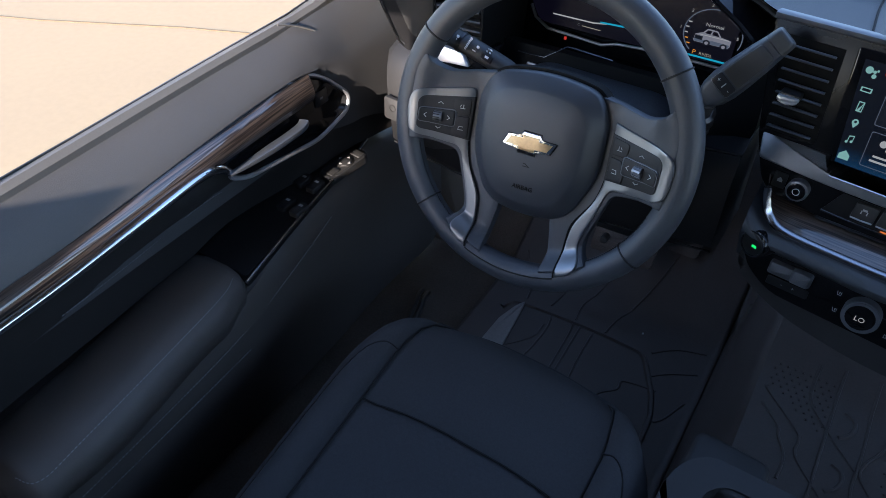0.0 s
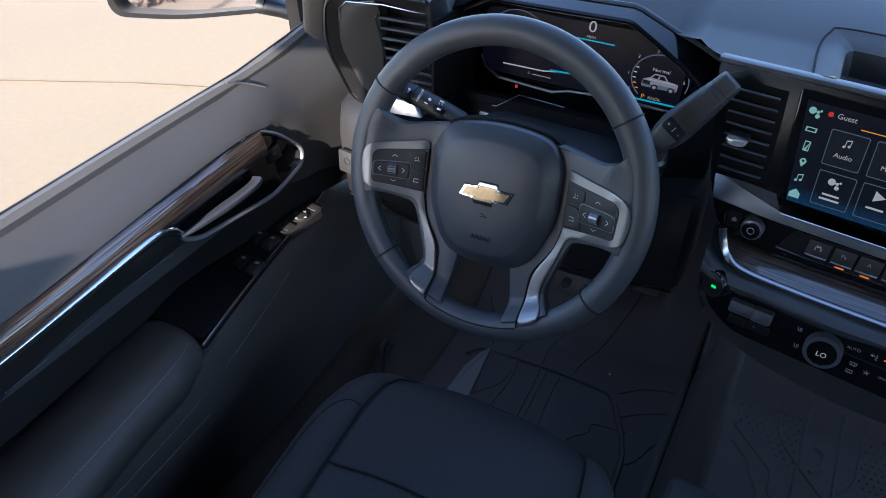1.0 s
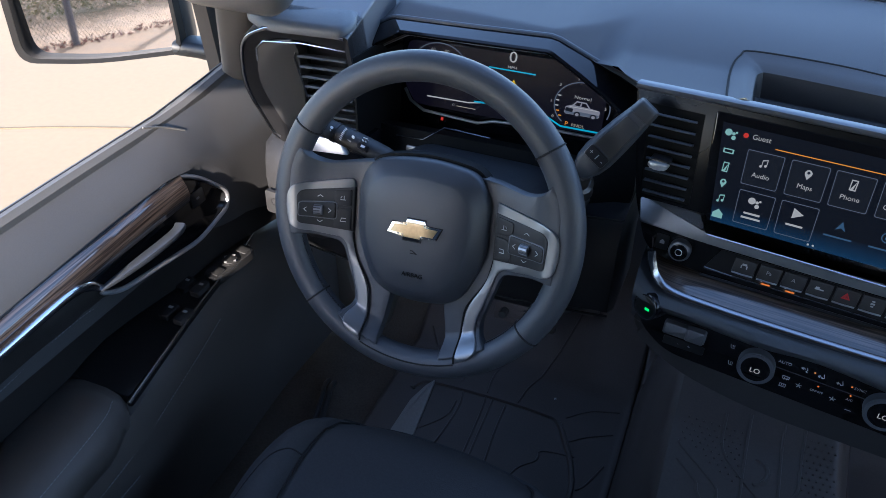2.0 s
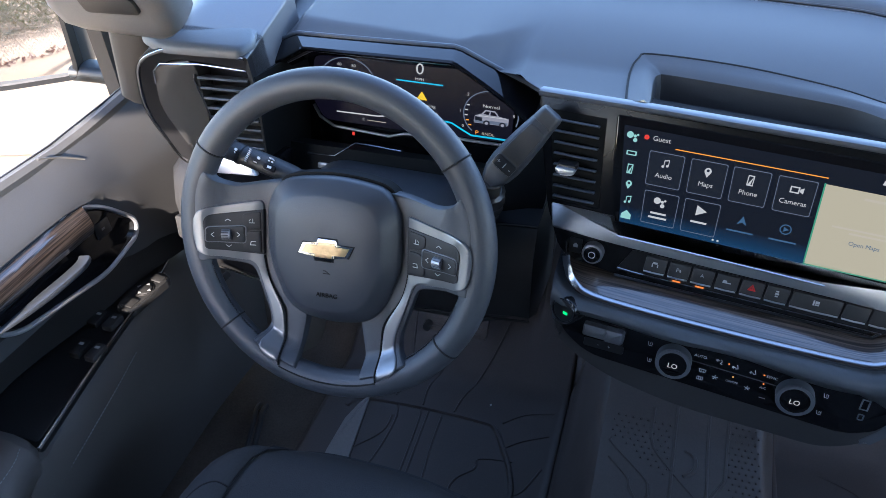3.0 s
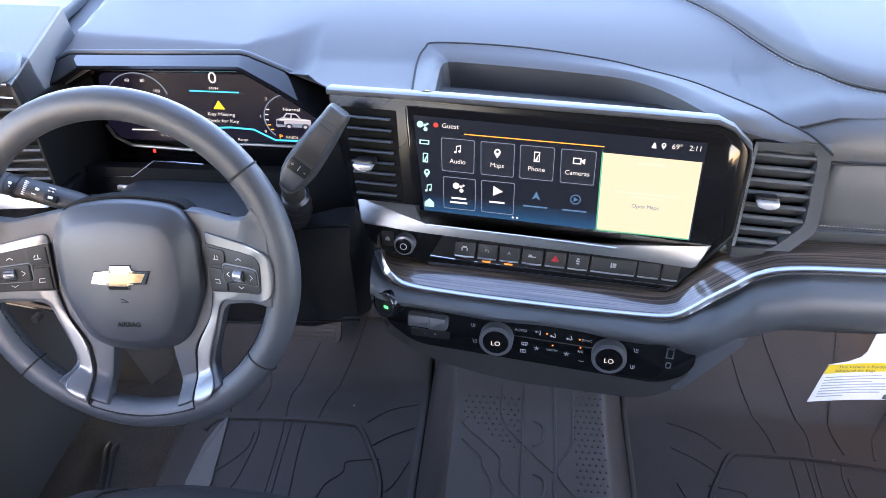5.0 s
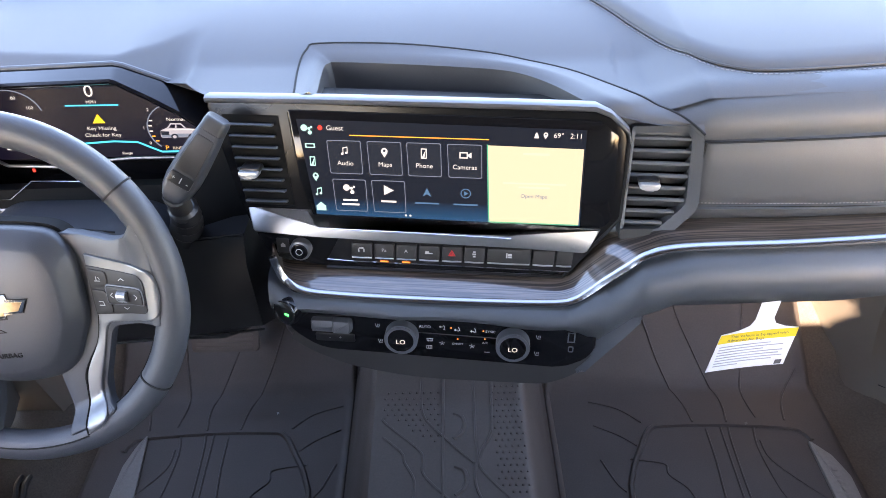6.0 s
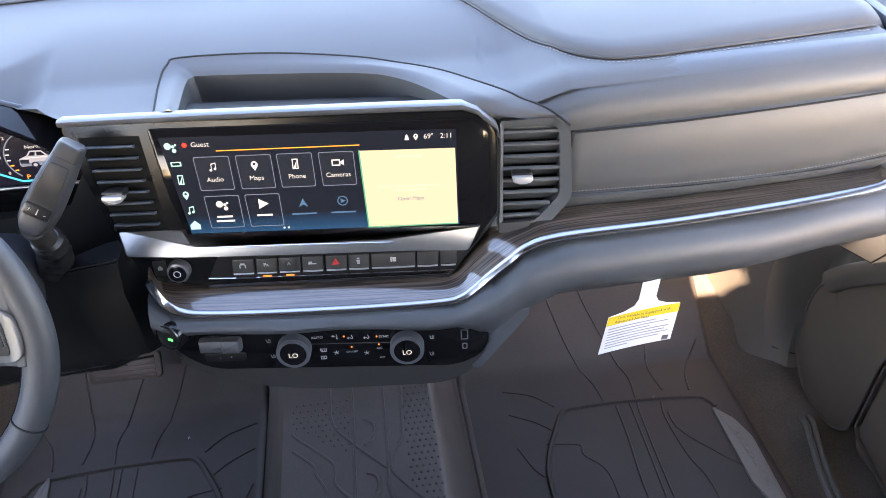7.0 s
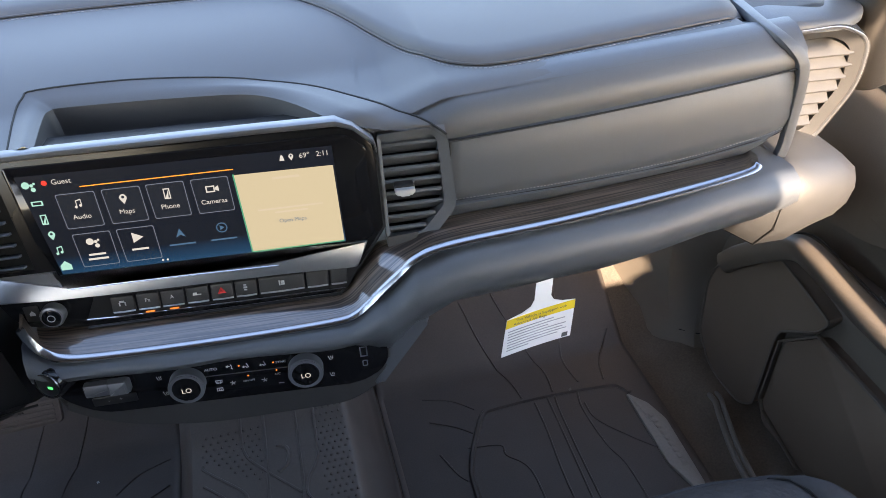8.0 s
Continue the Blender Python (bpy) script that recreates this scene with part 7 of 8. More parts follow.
        sweep("window_frame", [(X(0.945 - 0.10 * max(0, (z0 + (z1 - z0) * k / n) - 1.28) / 0.58), y0 + (y1 - y0) * k / n, z0 + (z1 - z0) * k / n) for k in range(n + 1)], rounded([(-0.013, -0.013), (0.013, -0.013), (0.013, 0.013), (-0.013, 0.013)], 0.005, 2), (1, 0, 0.1), DARK, d0)
    block("door_skin", min(X(0.945), X(0.975)), -0.74, 0.50, max(X(0.945), X(0.975)), 0.30, 1.215, PAINT, d0, 0.006, "dark painted outer skin")
    sill = base("door_sill_%d" % (1 if side < 0 else 2), (X(0.83), -0.1, 0.6), "dark door sill trim with a pale seal line", "trim", kind="structure")
    block("sill_trim", min(X(0.80), X(0.88)), -0.74, 0.54, max(X(0.80), X(0.88)), 0.42, 0.606, TRIM, sill, 0.012)
    seal_path = smooth_path([(X(0.808), 0.29, 0.600), (X(0.797), 0.25, 0.622), (X(0.780), 0.208, 0.630), (X(0.752), 0.10, 0.630), (X(0.748), -0.05, 0.625), (X(0.76), -0.70, 0.615)], 6)
    tube("seal", seal_path, 0.0055, DARK if side < 0 else PALE, sill)
    tube("seal_lip", [p + Vector((side * 0.014, 0.002, 0.002)) for p in seal_path], 0.0045, DARK if side < 0 else PALE, sill)
    # kick panel ahead of the door
    kick = base("kick_panel_%d" % (1 if side < 0 else 2), (X(0.85), 0.5, 0.7), "grey moulded kick panel in the footwell", "trim", kind="structure")
    if side < 0:
        profile_y("panel", [(0.43, pr([(0.90, 0.60), (0.90, 1.12), (0.88, 1.12), (0.87, 1.00), (0.855, 0.80), (0.80, 0.60)])), (0.50, pr([(0.90, 0.60), (0.90, 1.12), (0.86, 1.12), (0.815, 1.0), (0.79, 0.80), (0.78, 0.60)])), (0.95, pr([(0.90, 0.60), (0.90, 1.12), (0.86, 1.12), (0.80, 1.0), (0.77, 0.8), (0.76, 0.60)]))], TRIM, kick, sharp=60)
    else:
        rings = []
        for z, pts in ((0.59, ((0.93, 0.36), (0.835, 0.38), (0.795, 0.43), (0.770, 0.50), (0.735, 0.62), (0.60, 0.78))), (0.64, ((0.93, 0.40), (0.845, 0.415), (0.812, 0.450), (0.785, 0.51), (0.742, 0.62), (0.60, 0.78))), (0.70, ((0.93, 0.435), (0.860, 0.442), (0.806, 0.474), (0.772, 0.54), (0.730, 0.64), (0.60, 0.78))),
                       (0.78, ((0.93, 0.440), (0.870, 0.445), (0.798, 0.482), (0.758, 0.56), (0.720, 0.66), (0.60, 0.78))), (0.90, ((0.93, 0.440), (0.872, 0.445), (0.796, 0.484), (0.752, 0.57), (0.715, 0.67), (0.60, 0.78))), (1.12, ((0.93, 0.440), (0.874, 0.445), (0.798, 0.484), (0.752, 0.57), (0.715, 0.67), (0.60, 0.78)))):
            rings.append([(X(d), y, z) for d, y in pts] + [(X(0.60), 0.94, z), (X(0.94), 0.94, z), (X(0.94), 0.44, z)])
        loft("panel", rings, TRIM, kick, sharp=24)
        tube("panel_joint", [(X(0.905), 0.402, 0.640), (X(0.852), 0.412, 0.640), (X(0.822), 0.438, 0.638)], 0.0012, DARKTHREAD, kick, n=6)
    return d0


door(-1)
door(1)

# ---- door mirror outside the driver's window ----
mirror = base("door_mirror", (-0.95, 0.27, 1.27), "dark painted door mirror showing a fence and dirt bank", "mirror")
MN = Vector((0.297, -0.944, 0.160)).normalized()
MA = MN.cross(Vector((0, 0, 1))).normalized() * -1
MF = frame_at((-1.07, 0.245, 1.37), MA if MA.x > 0 else -MA, MN.cross(MA) if MN.cross(MA).z > 0 else -MN.cross(MA))
if (MF.to_3x3() @ Vector((0, 0, 1))).dot(MN) < 0:
    MF = MF @ Matrix.Rotation(math.pi, 4, "Y")
mo = rounded([(-0.145, -0.108), (-0.02, -0.104), (0.122, -0.082), (0.128, -0.066), (0.118, 0.06), (0.09, 0.15), (-0.13, 0.15), (-0.155, 0.10)], [0.03, 0.05, 0.03, 0.02, 0.05, 0.04, 0.04, 0.03], 5)
GN = Vector((0.284, -0.952, 0.110)).normalized()                # the glass is set a little steeper than its rim
GF = frame_at(MF @ Vector((0, 0, -0.009)), MF.col[0].to_3d() - GN * MF.col[0].to_3d().dot(GN), MF.col[1].to_3d() - GN * MF.col[1].to_3d().dot(GN))
plate("glass", [(u * 0.968, v * 0.968) for u, v in mo], -0.004, 0.0, GF, MIRROR, mirror, label="mirror glass")
frame_ring("rim", [(u * 1.03, v * 1.03) for u, v in mo], [(u * 0.965, v * 0.965) for u, v in mo], -0.024, 0.005, MF, LINER, mirror, drop=0.003)
rings = [[MF @ Vector((u * s_, v * s_, w)) for u, v in mo] for s_, w in ((0.955, -0.0235), (1.03, -0.018), (1.06, -0.035), (1.0, -0.07), (0.8, -0.105), (0.4, -0.12))]
loft("housing", rings, PAINT, mirror, "dark blue-grey painted housing", sharp=60)
rings = []
for x, y, z, a, b in ((-0.955, 0.285, 1.294, 0.022, 0.012), (-0.92, 0.300, 1.290, 0.026, 0.012), (-0.875, 0.305, 1.290, 0.032, 0.014)):
    rings.append([(x, y + p, z + q) for p, q in rounded([(-a, -b), (a, -b), (a, b), (-a, b)], 0.012, 3)])
loft("arm", rings, PAINT, mirror)

# ---- grab handle on the windshield pillar ----
grab = base("grab_handle", (-0.70, 0.14, 1.46), "grey moulded grab handle on the windshield pillar", "grab handle")
rings = []
for x, y, z, w, d in ((-0.690, 0.125, 1.452, 0.035, 0.014), (-0.690, 0.120, 1.458, 0.068, 0.026), (-0.688, 0.112, 1.470, 0.082, 0.032), (-0.684, 0.098, 1.49, 0.085, 0.032), (-0.676, 0.075, 1.525, 0.078, 0.026), (-0.668, 0.045, 1.57, 0.055, 0.022), (-0.66, 0.00, 1.64, 0.035, 0.02), (-0.655, -0.04, 1.72, 0.032, 0.02), (-0.68, -0.06, 1.80, 0.05, 0.03)):
    rings.append([(x + a, y + b * 0.8, z + b * 0.5) for a, b in rounded([(-w, -d), (w, -d), (w, d), (-w, d)], min(w, d) * 0.8, 4)])
loft("grip", rings, GRIP, grab, sharp=70)
GH = frame_at((-0.665, 0.068, 1.495), (1, 0, 0.05), (0, -0.45, 0.9))
plate("slot", rounded(box2(-0.035, -0.010, 0.035, 0.012), 0.006, 3), -0.01, 0.010, GH, DARK, grab, 0.001, "dark slot")

# ---- seats ----
def seat(cx, nose_y, label, cloth):
    s = base("front_seat", (cx, -0.35, 0.60), label, "seat", "front seats")

    def top(u, v):
        """Cushion height; u across in -1..1, v from the front edge backwards in metres."""
        edge = max(0.0, abs(u) - 0.62) / 0.38
        z = 0.948 - 0.17 * v + 0.022 * math.sin(math.pi * min(1.0, edge)) - 0.045 * edge ** 3
        nose = max(0.0, 0.075 - v) / 0.075
        z -= 0.050 * nose ** 2.2
        return z

    def across(v):
        """Half-width by distance from the front."""
        return 0.190 + 0.046 * min(1.0, v / 0.10) ** 0.5

    def front(u):
        return nose_y - 0.062 * abs(u) ** 3

    def surf(u, v):
        hw = across(v)
        return Vector((cx + u * hw, front(u) - v, top(u, v)))
    def patch(name, u0, u1, v0, v1, mat, nu=12, nv=16, label="", puff=0.006):
        verts, faces = [], []
        for j in range(nv + 1):
            for i in range(nu + 1):
                a, b = i / nu, j / nv
                p = surf(u0 + (u1 - u0) * a, v0 + (v1 - v0) * b)
                e = min(a, 1 - a, b, 1 - b)
                p.z += puff * (min(1.0, e / 0.12) ** 0.5) - 0.004
                verts.append(p)
        for j in range(nv):
            for i in range(nu):
                faces.append((j * (nu + 1) + i, j * (nu + 1) + i + 1, (j + 1) * (nu + 1) + i + 1, (j + 1) * (nu + 1) + i))
        return link(name, verts, faces, mat, s, label, sharp=80)
    bu, cut = 0.66, 0.185
    patch("front_panel", -bu, bu, 0.0, cut, CLOTH if cloth == "plain" else WEAVE, 16, 16, label="smooth dark cloth front panel")
    patch("centre_panel", -bu, bu, cut, 0.52, WEAVE, 16, 16, label="woven dark cloth centre panel")
    for side in (-1, 1):
        patch("bolster", side * bu, side * 1.0, 0.0, 0.52, CLOTH, 12, 28)
        tube("seam", [surf(side * bu, 0.52 * k / 20) + Vector((0, 0, -0.0008)) for k in range(21)], 0.0015, DARKTHREAD, s, n=6)
        curve = smooth_path([(bu, 0.100, 0), (0.74, 0.098, 0), (0.82, 0.115, 0), (0.865, 0.160, 0), (0.875, 0.26, 0), (0.87, 0.38, 0), (0.86, 0.52, 0)], 6)
        tube("bolster_seam", [surf(side * p.x, p.y) + Vector((0, 0, 0.0016)) for p in curve], 0.0012, DARKTHREAD, s, n=6)
    tube("cross_seam", [surf(-bu + 2 * bu * k / 16, cut) + Vector((0, 0, -0.0008)) for k in range(17)], 0.0016, DARKTHREAD, s, n=6)
    # skirt below the cushion
    rim = [surf(-1 + 2 * k / 24, 0.0) for k in range(25)] + [surf(1, 0.52 * k / 12) for k in range(1, 13)] + [surf(-1, 0.52 * (12 - k) / 12) for k in range(12)]
    low = []
    for drop, shrink in ((0.002, 1.0), (-0.02, 1.012), (-0.07, 1.01), (-0.14, 0.98), (-0.20, 0.95)):
        low.append([(cx + (p.x - cx) * shrink, p.y * (1 if shrink <= 1 else 1) + (0.006 if p.y > -0.13 and drop > -0.1 and drop < 0 else 0), p.z + drop) for p in rim])
    loft("side_skirt", low, CLOTH, s, sharp=70)
    block("seat_base", cx - 0.19, -0.50, 0.585, cx + 0.19, -0.16, 0.76, DARK, s, 0.02, "dark seat base")
    # backrest behind the camera
    rings = []
    for z, y, hw, d in ((0.90, -0.62, 0.22, 0.09), (1.05, -0.655, 0.235, 0.08), (1.20, -0.69, 0.23, 0.07), (1.30, -0.715, 0.20, 0.06), (1.33, -0.72, 0.17, 0.04)):
        rings.append([(cx + a, y + b - 0.03, z) for a, b in rounded([(-hw, -d), (hw, -d), (hw, d), (-hw, d)], 0.05, 4)])
    loft("backrest", rings, CLOTH, s, sharp=60)
    return s


seat(-0.375, 0.012, "dark cloth driver seat cushion with stitched bolsters", "plain")
seat(0.545, -0.060, "dark woven cloth passenger seat cushion with bolsters", "weave")

# ---- centre console between the seats ----
console = base("centre_console", (-0.02, -0.2, 0.62), "grey folding centre console with a cup holder", "console")
CF = frame_at((-0.027, -0.110, 0.950), (0.97, -0.02, -0.06), (0.04, 1, 0.02))
co = rounded([(-0.105, 0.035), (-0.080, 0.062), (0.115, 0.072), (0.13, 0.045), (0.13, -0.45), (-0.115, -0.45), (-0.115, 0.0)], [0.02, 0.02, 0.02, 0.02, 0.02, 0.02, 0.03], 4)
ci = rounded([(-0.070, 0.015), (-0.050, 0.038), (0.085, 0.045), (0.100, 0.02), (0.100, -0.14), (0.06, -0.16), (-0.05, -0.16), (-0.075, -0.10)], [0.02, 0.02, 0.02, 0.02, 0.02, 0.02, 0.02, 0.03], 4)
while len(ci) > len(co):
    ci.pop()
while len(co) > len(ci):
    co.insert(-1, tuple((a + b) / 2 for a, b in zip(co[-1], co[-2])))
frame_ring("top", co, ci, -0.03, 0.0, CF, PLASTIC, console, "grey moulded top with a rounded lip", drop=0.006)
plate("tray", [(u * 1.02, v * 1.02) for u, v in ci], -0.062, -0.060, CF, DARK, console)
rings = [[CF @ Vector((u * s_, v * s_, w)) for u, v in co] for s_, w in ((0.995, -0.004), (0.99, -0.03), (0.97, -0.20), (0.95, -0.30))]
loft("body", rings, PLASTIC, console, "grey moulded body", caps=False, sharp=60)
plate("front_lug", rounded(box2(-0.105, 0.030, -0.010, 0.100), 0.015, 3), -0.10, -0.010, CF, PLASTIC, console, 0.008, "rounded front latch block", 3)
disc("cup_well", 0.012, -0.050, 0.042, -0.0605, -0.045, CF, SATIN, console)
frame_ring("cup_ring", [(0.012 + a, -0.050 + b) for a, b in circle(0.046, 32)], [(0.012 + a, -0.050 + b) for a, b in circle(0.041, 32)], -0.05, -0.035, CF, PLASTIC, console)

# ---- floor mats ----
def tub(name, x0, x1, y0, y1, zf, label):
    o = base(name, ((x0 + x1) / 2, (y0 + y1) / 2, floor_z((x0 + x1) / 2, y0)), label, "floor mat", "rubber floor mats")
    verts, faces, nx, ny = [], [], 60, 40
    for j in range(ny + 1):
        for i in range(nx + 1):
            x, y = x0 + (x1 - x0) * i / nx, y0 + (y1 - y0) * j / ny
            verts.append((x, y, zf(x, y)))
    for j in range(ny):
        for i in range(nx):
            faces.append((j * (nx + 1) + i, j * (nx + 1) + i + 1, (j + 1) * (nx + 1) + i + 1, (j + 1) * (nx + 1) + i))
    sheet = link("sheet", verts, faces, RUBBER, o)
    solid = sheet.modifiers.new("thickness", "SOLIDIFY")
    solid.thickness, solid.offset = 0.008, -1
    return o


def ridge(o, pts, zf, r=0.0035, mat=None, name="rib"):
    path = smooth_path([(x, y, 0) for x, y in pts], 5)
    return sweep(name, [(p.x, p.y, zf(p.x, p.y) + r * 0.1) for p in path], circle(r, 6), (0, 0, 1), mat or RUBBER, o)


def side_z(x, y):
    return max(0.600 + max(0.0, y - 0.47) * 0.75, floor_z(x, y) + 0.011 if -0.25 < x < 0.30 else 0.0)


for flip, cx in ((1, -0.40), (-1, 0.545)):
    m_ = tub("floor_mat", cx - (0.235 if flip > 0 else 0.310), cx + (0.245 if flip > 0 else 0.235), -0.10, 0.78, side_z, "ribbed black rubber mat with grey heel plate, %s footwell" % ("driver" if flip > 0 else "passenger"))

    def q(pts):
        return [(cx + flip * u, v) for u, v in pts]
    inner = q([(0.185, -0.08), (0.184, 0.195), (0.172, 0.268), (0.146, 0.322), (0.118, 0.368), (0.085, 0.3765), (-0.022, 0.377), (-0.150, 0.367), (-0.176, 0.352), (-0.184, 0.335)])
    ridge(m_, inner, side_z, 0.0055, name="border_rib")
    heel = [(-0.166, 0.165), (-0.128, 0.172), (-0.128, 0.215), (-0.138, 0.300), (-0.147, 0.372), (-0.160, 0.345), (-0.172, 0.300), (-0.175, 0.215)] if flip > 0 else [(-0.174, 0.333), (-0.204, 0.297), (-0.219, 0.252), (-0.215, 0.100), (-0.192, 0.100), (-0.173, 0.159)]
    hp = [(cx + flip * u, v) for u, v in heel]
    plate("heel_plate", rounded(hp if flip > 0 else hp[::-1], 0.006, 3), 0.598, 0.6065, Matrix.Identity(4), RUBBER_PLATE, m_, 0.002, "smooth grey heel plate with an embossed strip")
    if flip < 0:
        ef = frame_at((cx + 0.198, 0.210, 0.6065), (0.05, -1, 0), (1, 0.05, 0))
        for k in range(9):
            plate("embossed_mark", box2(-0.062 + 0.0145 * k, -0.005, -0.053 + 0.0145 * k, 0.005, 0.001), -0.001, 0.0014, ef, RUBBER_PLATE, m_, 0.0004)
    ribs = ([(0.03, 0.66), (0.025, 0.598), (-0.012, 0.509), (-0.039, 0.443), (-0.036, 0.384)], [(-0.12, 0.62), (-0.102, 0.525), (-0.089, 0.454), (-0.097, 0.393)], [(-0.036, 0.372), (-0.031, 0.329), (-0.026, 0.181), (-0.024, -0.05)], [(-0.020, 0.372), (-0.016, 0.253), (-0.010, 0.10), (-0.008, -0.05)], [(-0.085, 0.372), (-0.077, 0.325), (-0.085, 0.235), (-0.102, 0.175), (-0.105, 0.05)], [(-0.087, 0.338), (-0.092, 0.294), (-0.138, 0.236), (-0.176, 0.197)],
            [(0.009, 0.367), (0.011, 0.293), (0.019, 0.185), (0.02, 0.0)], [(0.170, 0.300), (0.109, 0.289), (0.105, 0.264), (0.072, 0.219), (0.071, 0.100)], [(0.225, 0.44), (0.17, 0.42), (0.13, 0.385)], [(0.225, 0.38), (0.18, 0.355), (0.15, 0.33)], [(0.10, 0.60), (0.075, 0.52), (0.04, 0.44), (0.03, 0.385)], [(0.225, 0.30), (0.205, 0.25), (0.19, 0.23)], [(-0.21, 0.50), (-0.165, 0.44), (-0.150, 0.385)])
    for pts in ribs:
        ridge(m_, q(pts), side_z, 0.0022)


def hump_z(x, y):
    return floor_z(x, y) + 0.010


tunnel = tub("floor_mat", -0.152, 0.228, 0.0, 0.62, hump_z, "grey-lit rubber mat over the centre tunnel with ribs and small studs")
for pts in ([(-0.067, 0.217), (-0.063, 0.206), (-0.012, 0.157), (-0.004, 0.137), (-0.002, 0.110), (0.034, 0.069), (0.070, 0.030)], [(-0.066, 0.180), (-0.036, 0.150), (-0.031, 0.132), (-0.016, 0.100), (-0.017, 0.060)], [(-0.007, 0.290), (-0.005, 0.225), (0.022, 0.185), (0.073, 0.130)], [(0.029, 0.30), (0.027, 0.179), (0.025, 0.04)],
            [(0.108, 0.30), (0.104, 0.204), (0.099, 0.178), (0.085, 0.151), (0.081, 0.124), (0.106, 0.089), (0.150, 0.040)], [(0.078, 0.30), (0.077, 0.154), (0.074, 0.092), (0.090, 0.050)]):
    ridge(tunnel, pts, hump_z, 0.0024)
for y in (0.200, 0.100):
    ridge(tunnel, [(0.044, y + 0.025), (0.057, y + 0.018), (0.061, y + 0.003), (0.056, y - 0.014), (0.043, y - 0.025)], hump_z, 0.0034)


def studs():
    bm = bmesh.new()
    for i in range(6):
        for j in range(22):
            x, y = 0.104 + 0.0095 * i + 0.0045 * (j % 2), 0.045 + 0.0115 * j
            if x > 0.108 + 0.03 * max(0.0, 0.10 - y) / 0.06 and x < 0.156:
                bmesh.ops.create_cone(bm, cap_ends=True, segments=6, radius1=0.0021, radius2=0.0010, depth=0.0030, matrix=Matrix.Translation((x, y, hump_z(x, y) + 0.001)))
    for i in range(8):
        for j in range(13):
            x, y = -0.066 + 0.0115 * i + 0.005 * (j % 2), 0.150 + 0.0105 * j
            if y > 0.225 - 0.75 * (x + 0.066) and y < 0.275 and x < 0.022:
                bmesh.ops.create_cone(bm, cap_ends=True, segments=6, radius1=0.0021, radius2=0.0010, depth=0.0030, matrix=Matrix.Translation((x, y, hump_z(x, y) + 0.001)))
    tagged(part("studs", bm, RUBBER, tunnel), kind="stuff")


studs()
speck = link("crumb", [(-0.303 + a * 0.0025, 0.421 + b * 0.0025, 0.602 + 0.004 * (k % 2)) for k, (a, b) in enumerate(circle(1, 6))], [(0, 1, 2, 3, 4, 5)], MARK, None)
tagged(speck, "tiny pale crumb on the rubber mat", "crumb")
speck2 = tagged(link("crumb", [(0.614 + a * 0.004, 0.372 + b * 0.003, 0.607 + 0.004 * (k % 2)) for k, (a, b) in enumerate(circle(1, 6))], [(0, 1, 2, 3, 4, 5)], PALE, None), "tiny pale crumb on the rubber mat", "crumb")

# pedals
for x, w, label in ((-0.402, 0.066, "dark ribbed brake pedal"), (-0.30, 0.032, "dark ribbed accelerator pedal")):
    pd = base("pedal", (x, 0.60, 0.70), label, "pedal", "pedals")
    PF = frame_at((x, 0.50, 0.735) if w > 0.04 else (x, 0.62, 0.76), (1, 0, 0), (0, 0.55, 0.83))
    plate("pad", box2(-w, -0.026 if w > 0.04 else -0.07, w, 0.026 if w > 0.04 else 0.07, 0.008), -0.012, 0.0, PF, RUBBER, pd, 0.003)
    for k in range(-2, 3):
        plate("rib", box2(-w * 0.85, 0.009 * k - 0.002, w * 0.85, 0.009 * k + 0.002), -0.001, 0.002, PF, RUBBER, pd)
    tube("lever", [tuple(PF @ Vector((0, 0, -0.008))), (x, 0.72, 0.90), (x, 0.80, 1.05)], 0.011, SATIN, pd)

# ---- air bag tag hanging from the glove box ----
FINEPRINT = material("tag_fine_print", (0.42, 0.42, 0.44), 0.7, vary=0.2, coarse=60)
tag = base("warning_tag", (0.43, 0.13, 1.15), "white hanging card tag with a yellow band under the glove box", "tag")


def tag_point(u, v):
    """Card coordinates to the world: it hangs forward of the pad and curls slightly."""
    return Vector((0.4125 + u + 0.04 * v, 0.092 + 0.004 * math.sin(9 * u) + 0.10 * v * v, 1.166 + v - 0.10 * u * u * 8 + 0.10 * u))


def card(name, outline, off, mat, nx=10, ny=1, label=""):
    """A bent strip given by left and right edges along v."""
    verts, faces = [], []
    rows = outline
    for side_ in (0.0, 0.0007):
        for v, a, b in rows:
            for i in range(nx + 1):
                u = a + (b - a) * i / nx
                vv = v(u) if callable(v) else v
                verts.append(tag_point(u, vv) + Vector((0, -off - side_, 0)))
    count = len(rows) * (nx + 1)
    for k in range(2):
        for j in range(len(rows) - 1):
            for i in range(nx):
                p = k * count + j * (nx + 1) + i
                faces.append((p, p + 1, p + nx + 2, p + nx + 1))
    ring = [j * (nx + 1) for j in range(len(rows))] + [(len(rows) - 1) * (nx + 1) + i for i in range(1, nx + 1)] + [j * (nx + 1) + nx for j in range(len(rows) - 2, -1, -1)] + [i for i in range(nx - 1, 0, -1)]
    for a, b in zip(ring, ring[1:] + ring[:1]):
        faces.append((a, b, b + count, a + count))
    return link(name, verts, faces, mat, tag, label, sharp=50)


card("card", [(0.012, -0.011, 0.011), (-0.015, -0.011, 0.011), (-0.024, -0.015, 0.016), (-0.030, -0.026, 0.028), (-0.0335, -0.046, 0.046), (-0.060, -0.0475, 0.0465), (-0.098, -0.0495, 0.047)], 0.0, PAPER, label="white card")
card("yellow_band", [(-0.0338, -0.0458, 0.0458), (-0.0480, -0.0470, 0.0462)], 0.0009, YELLOW, label="yellow heading band")
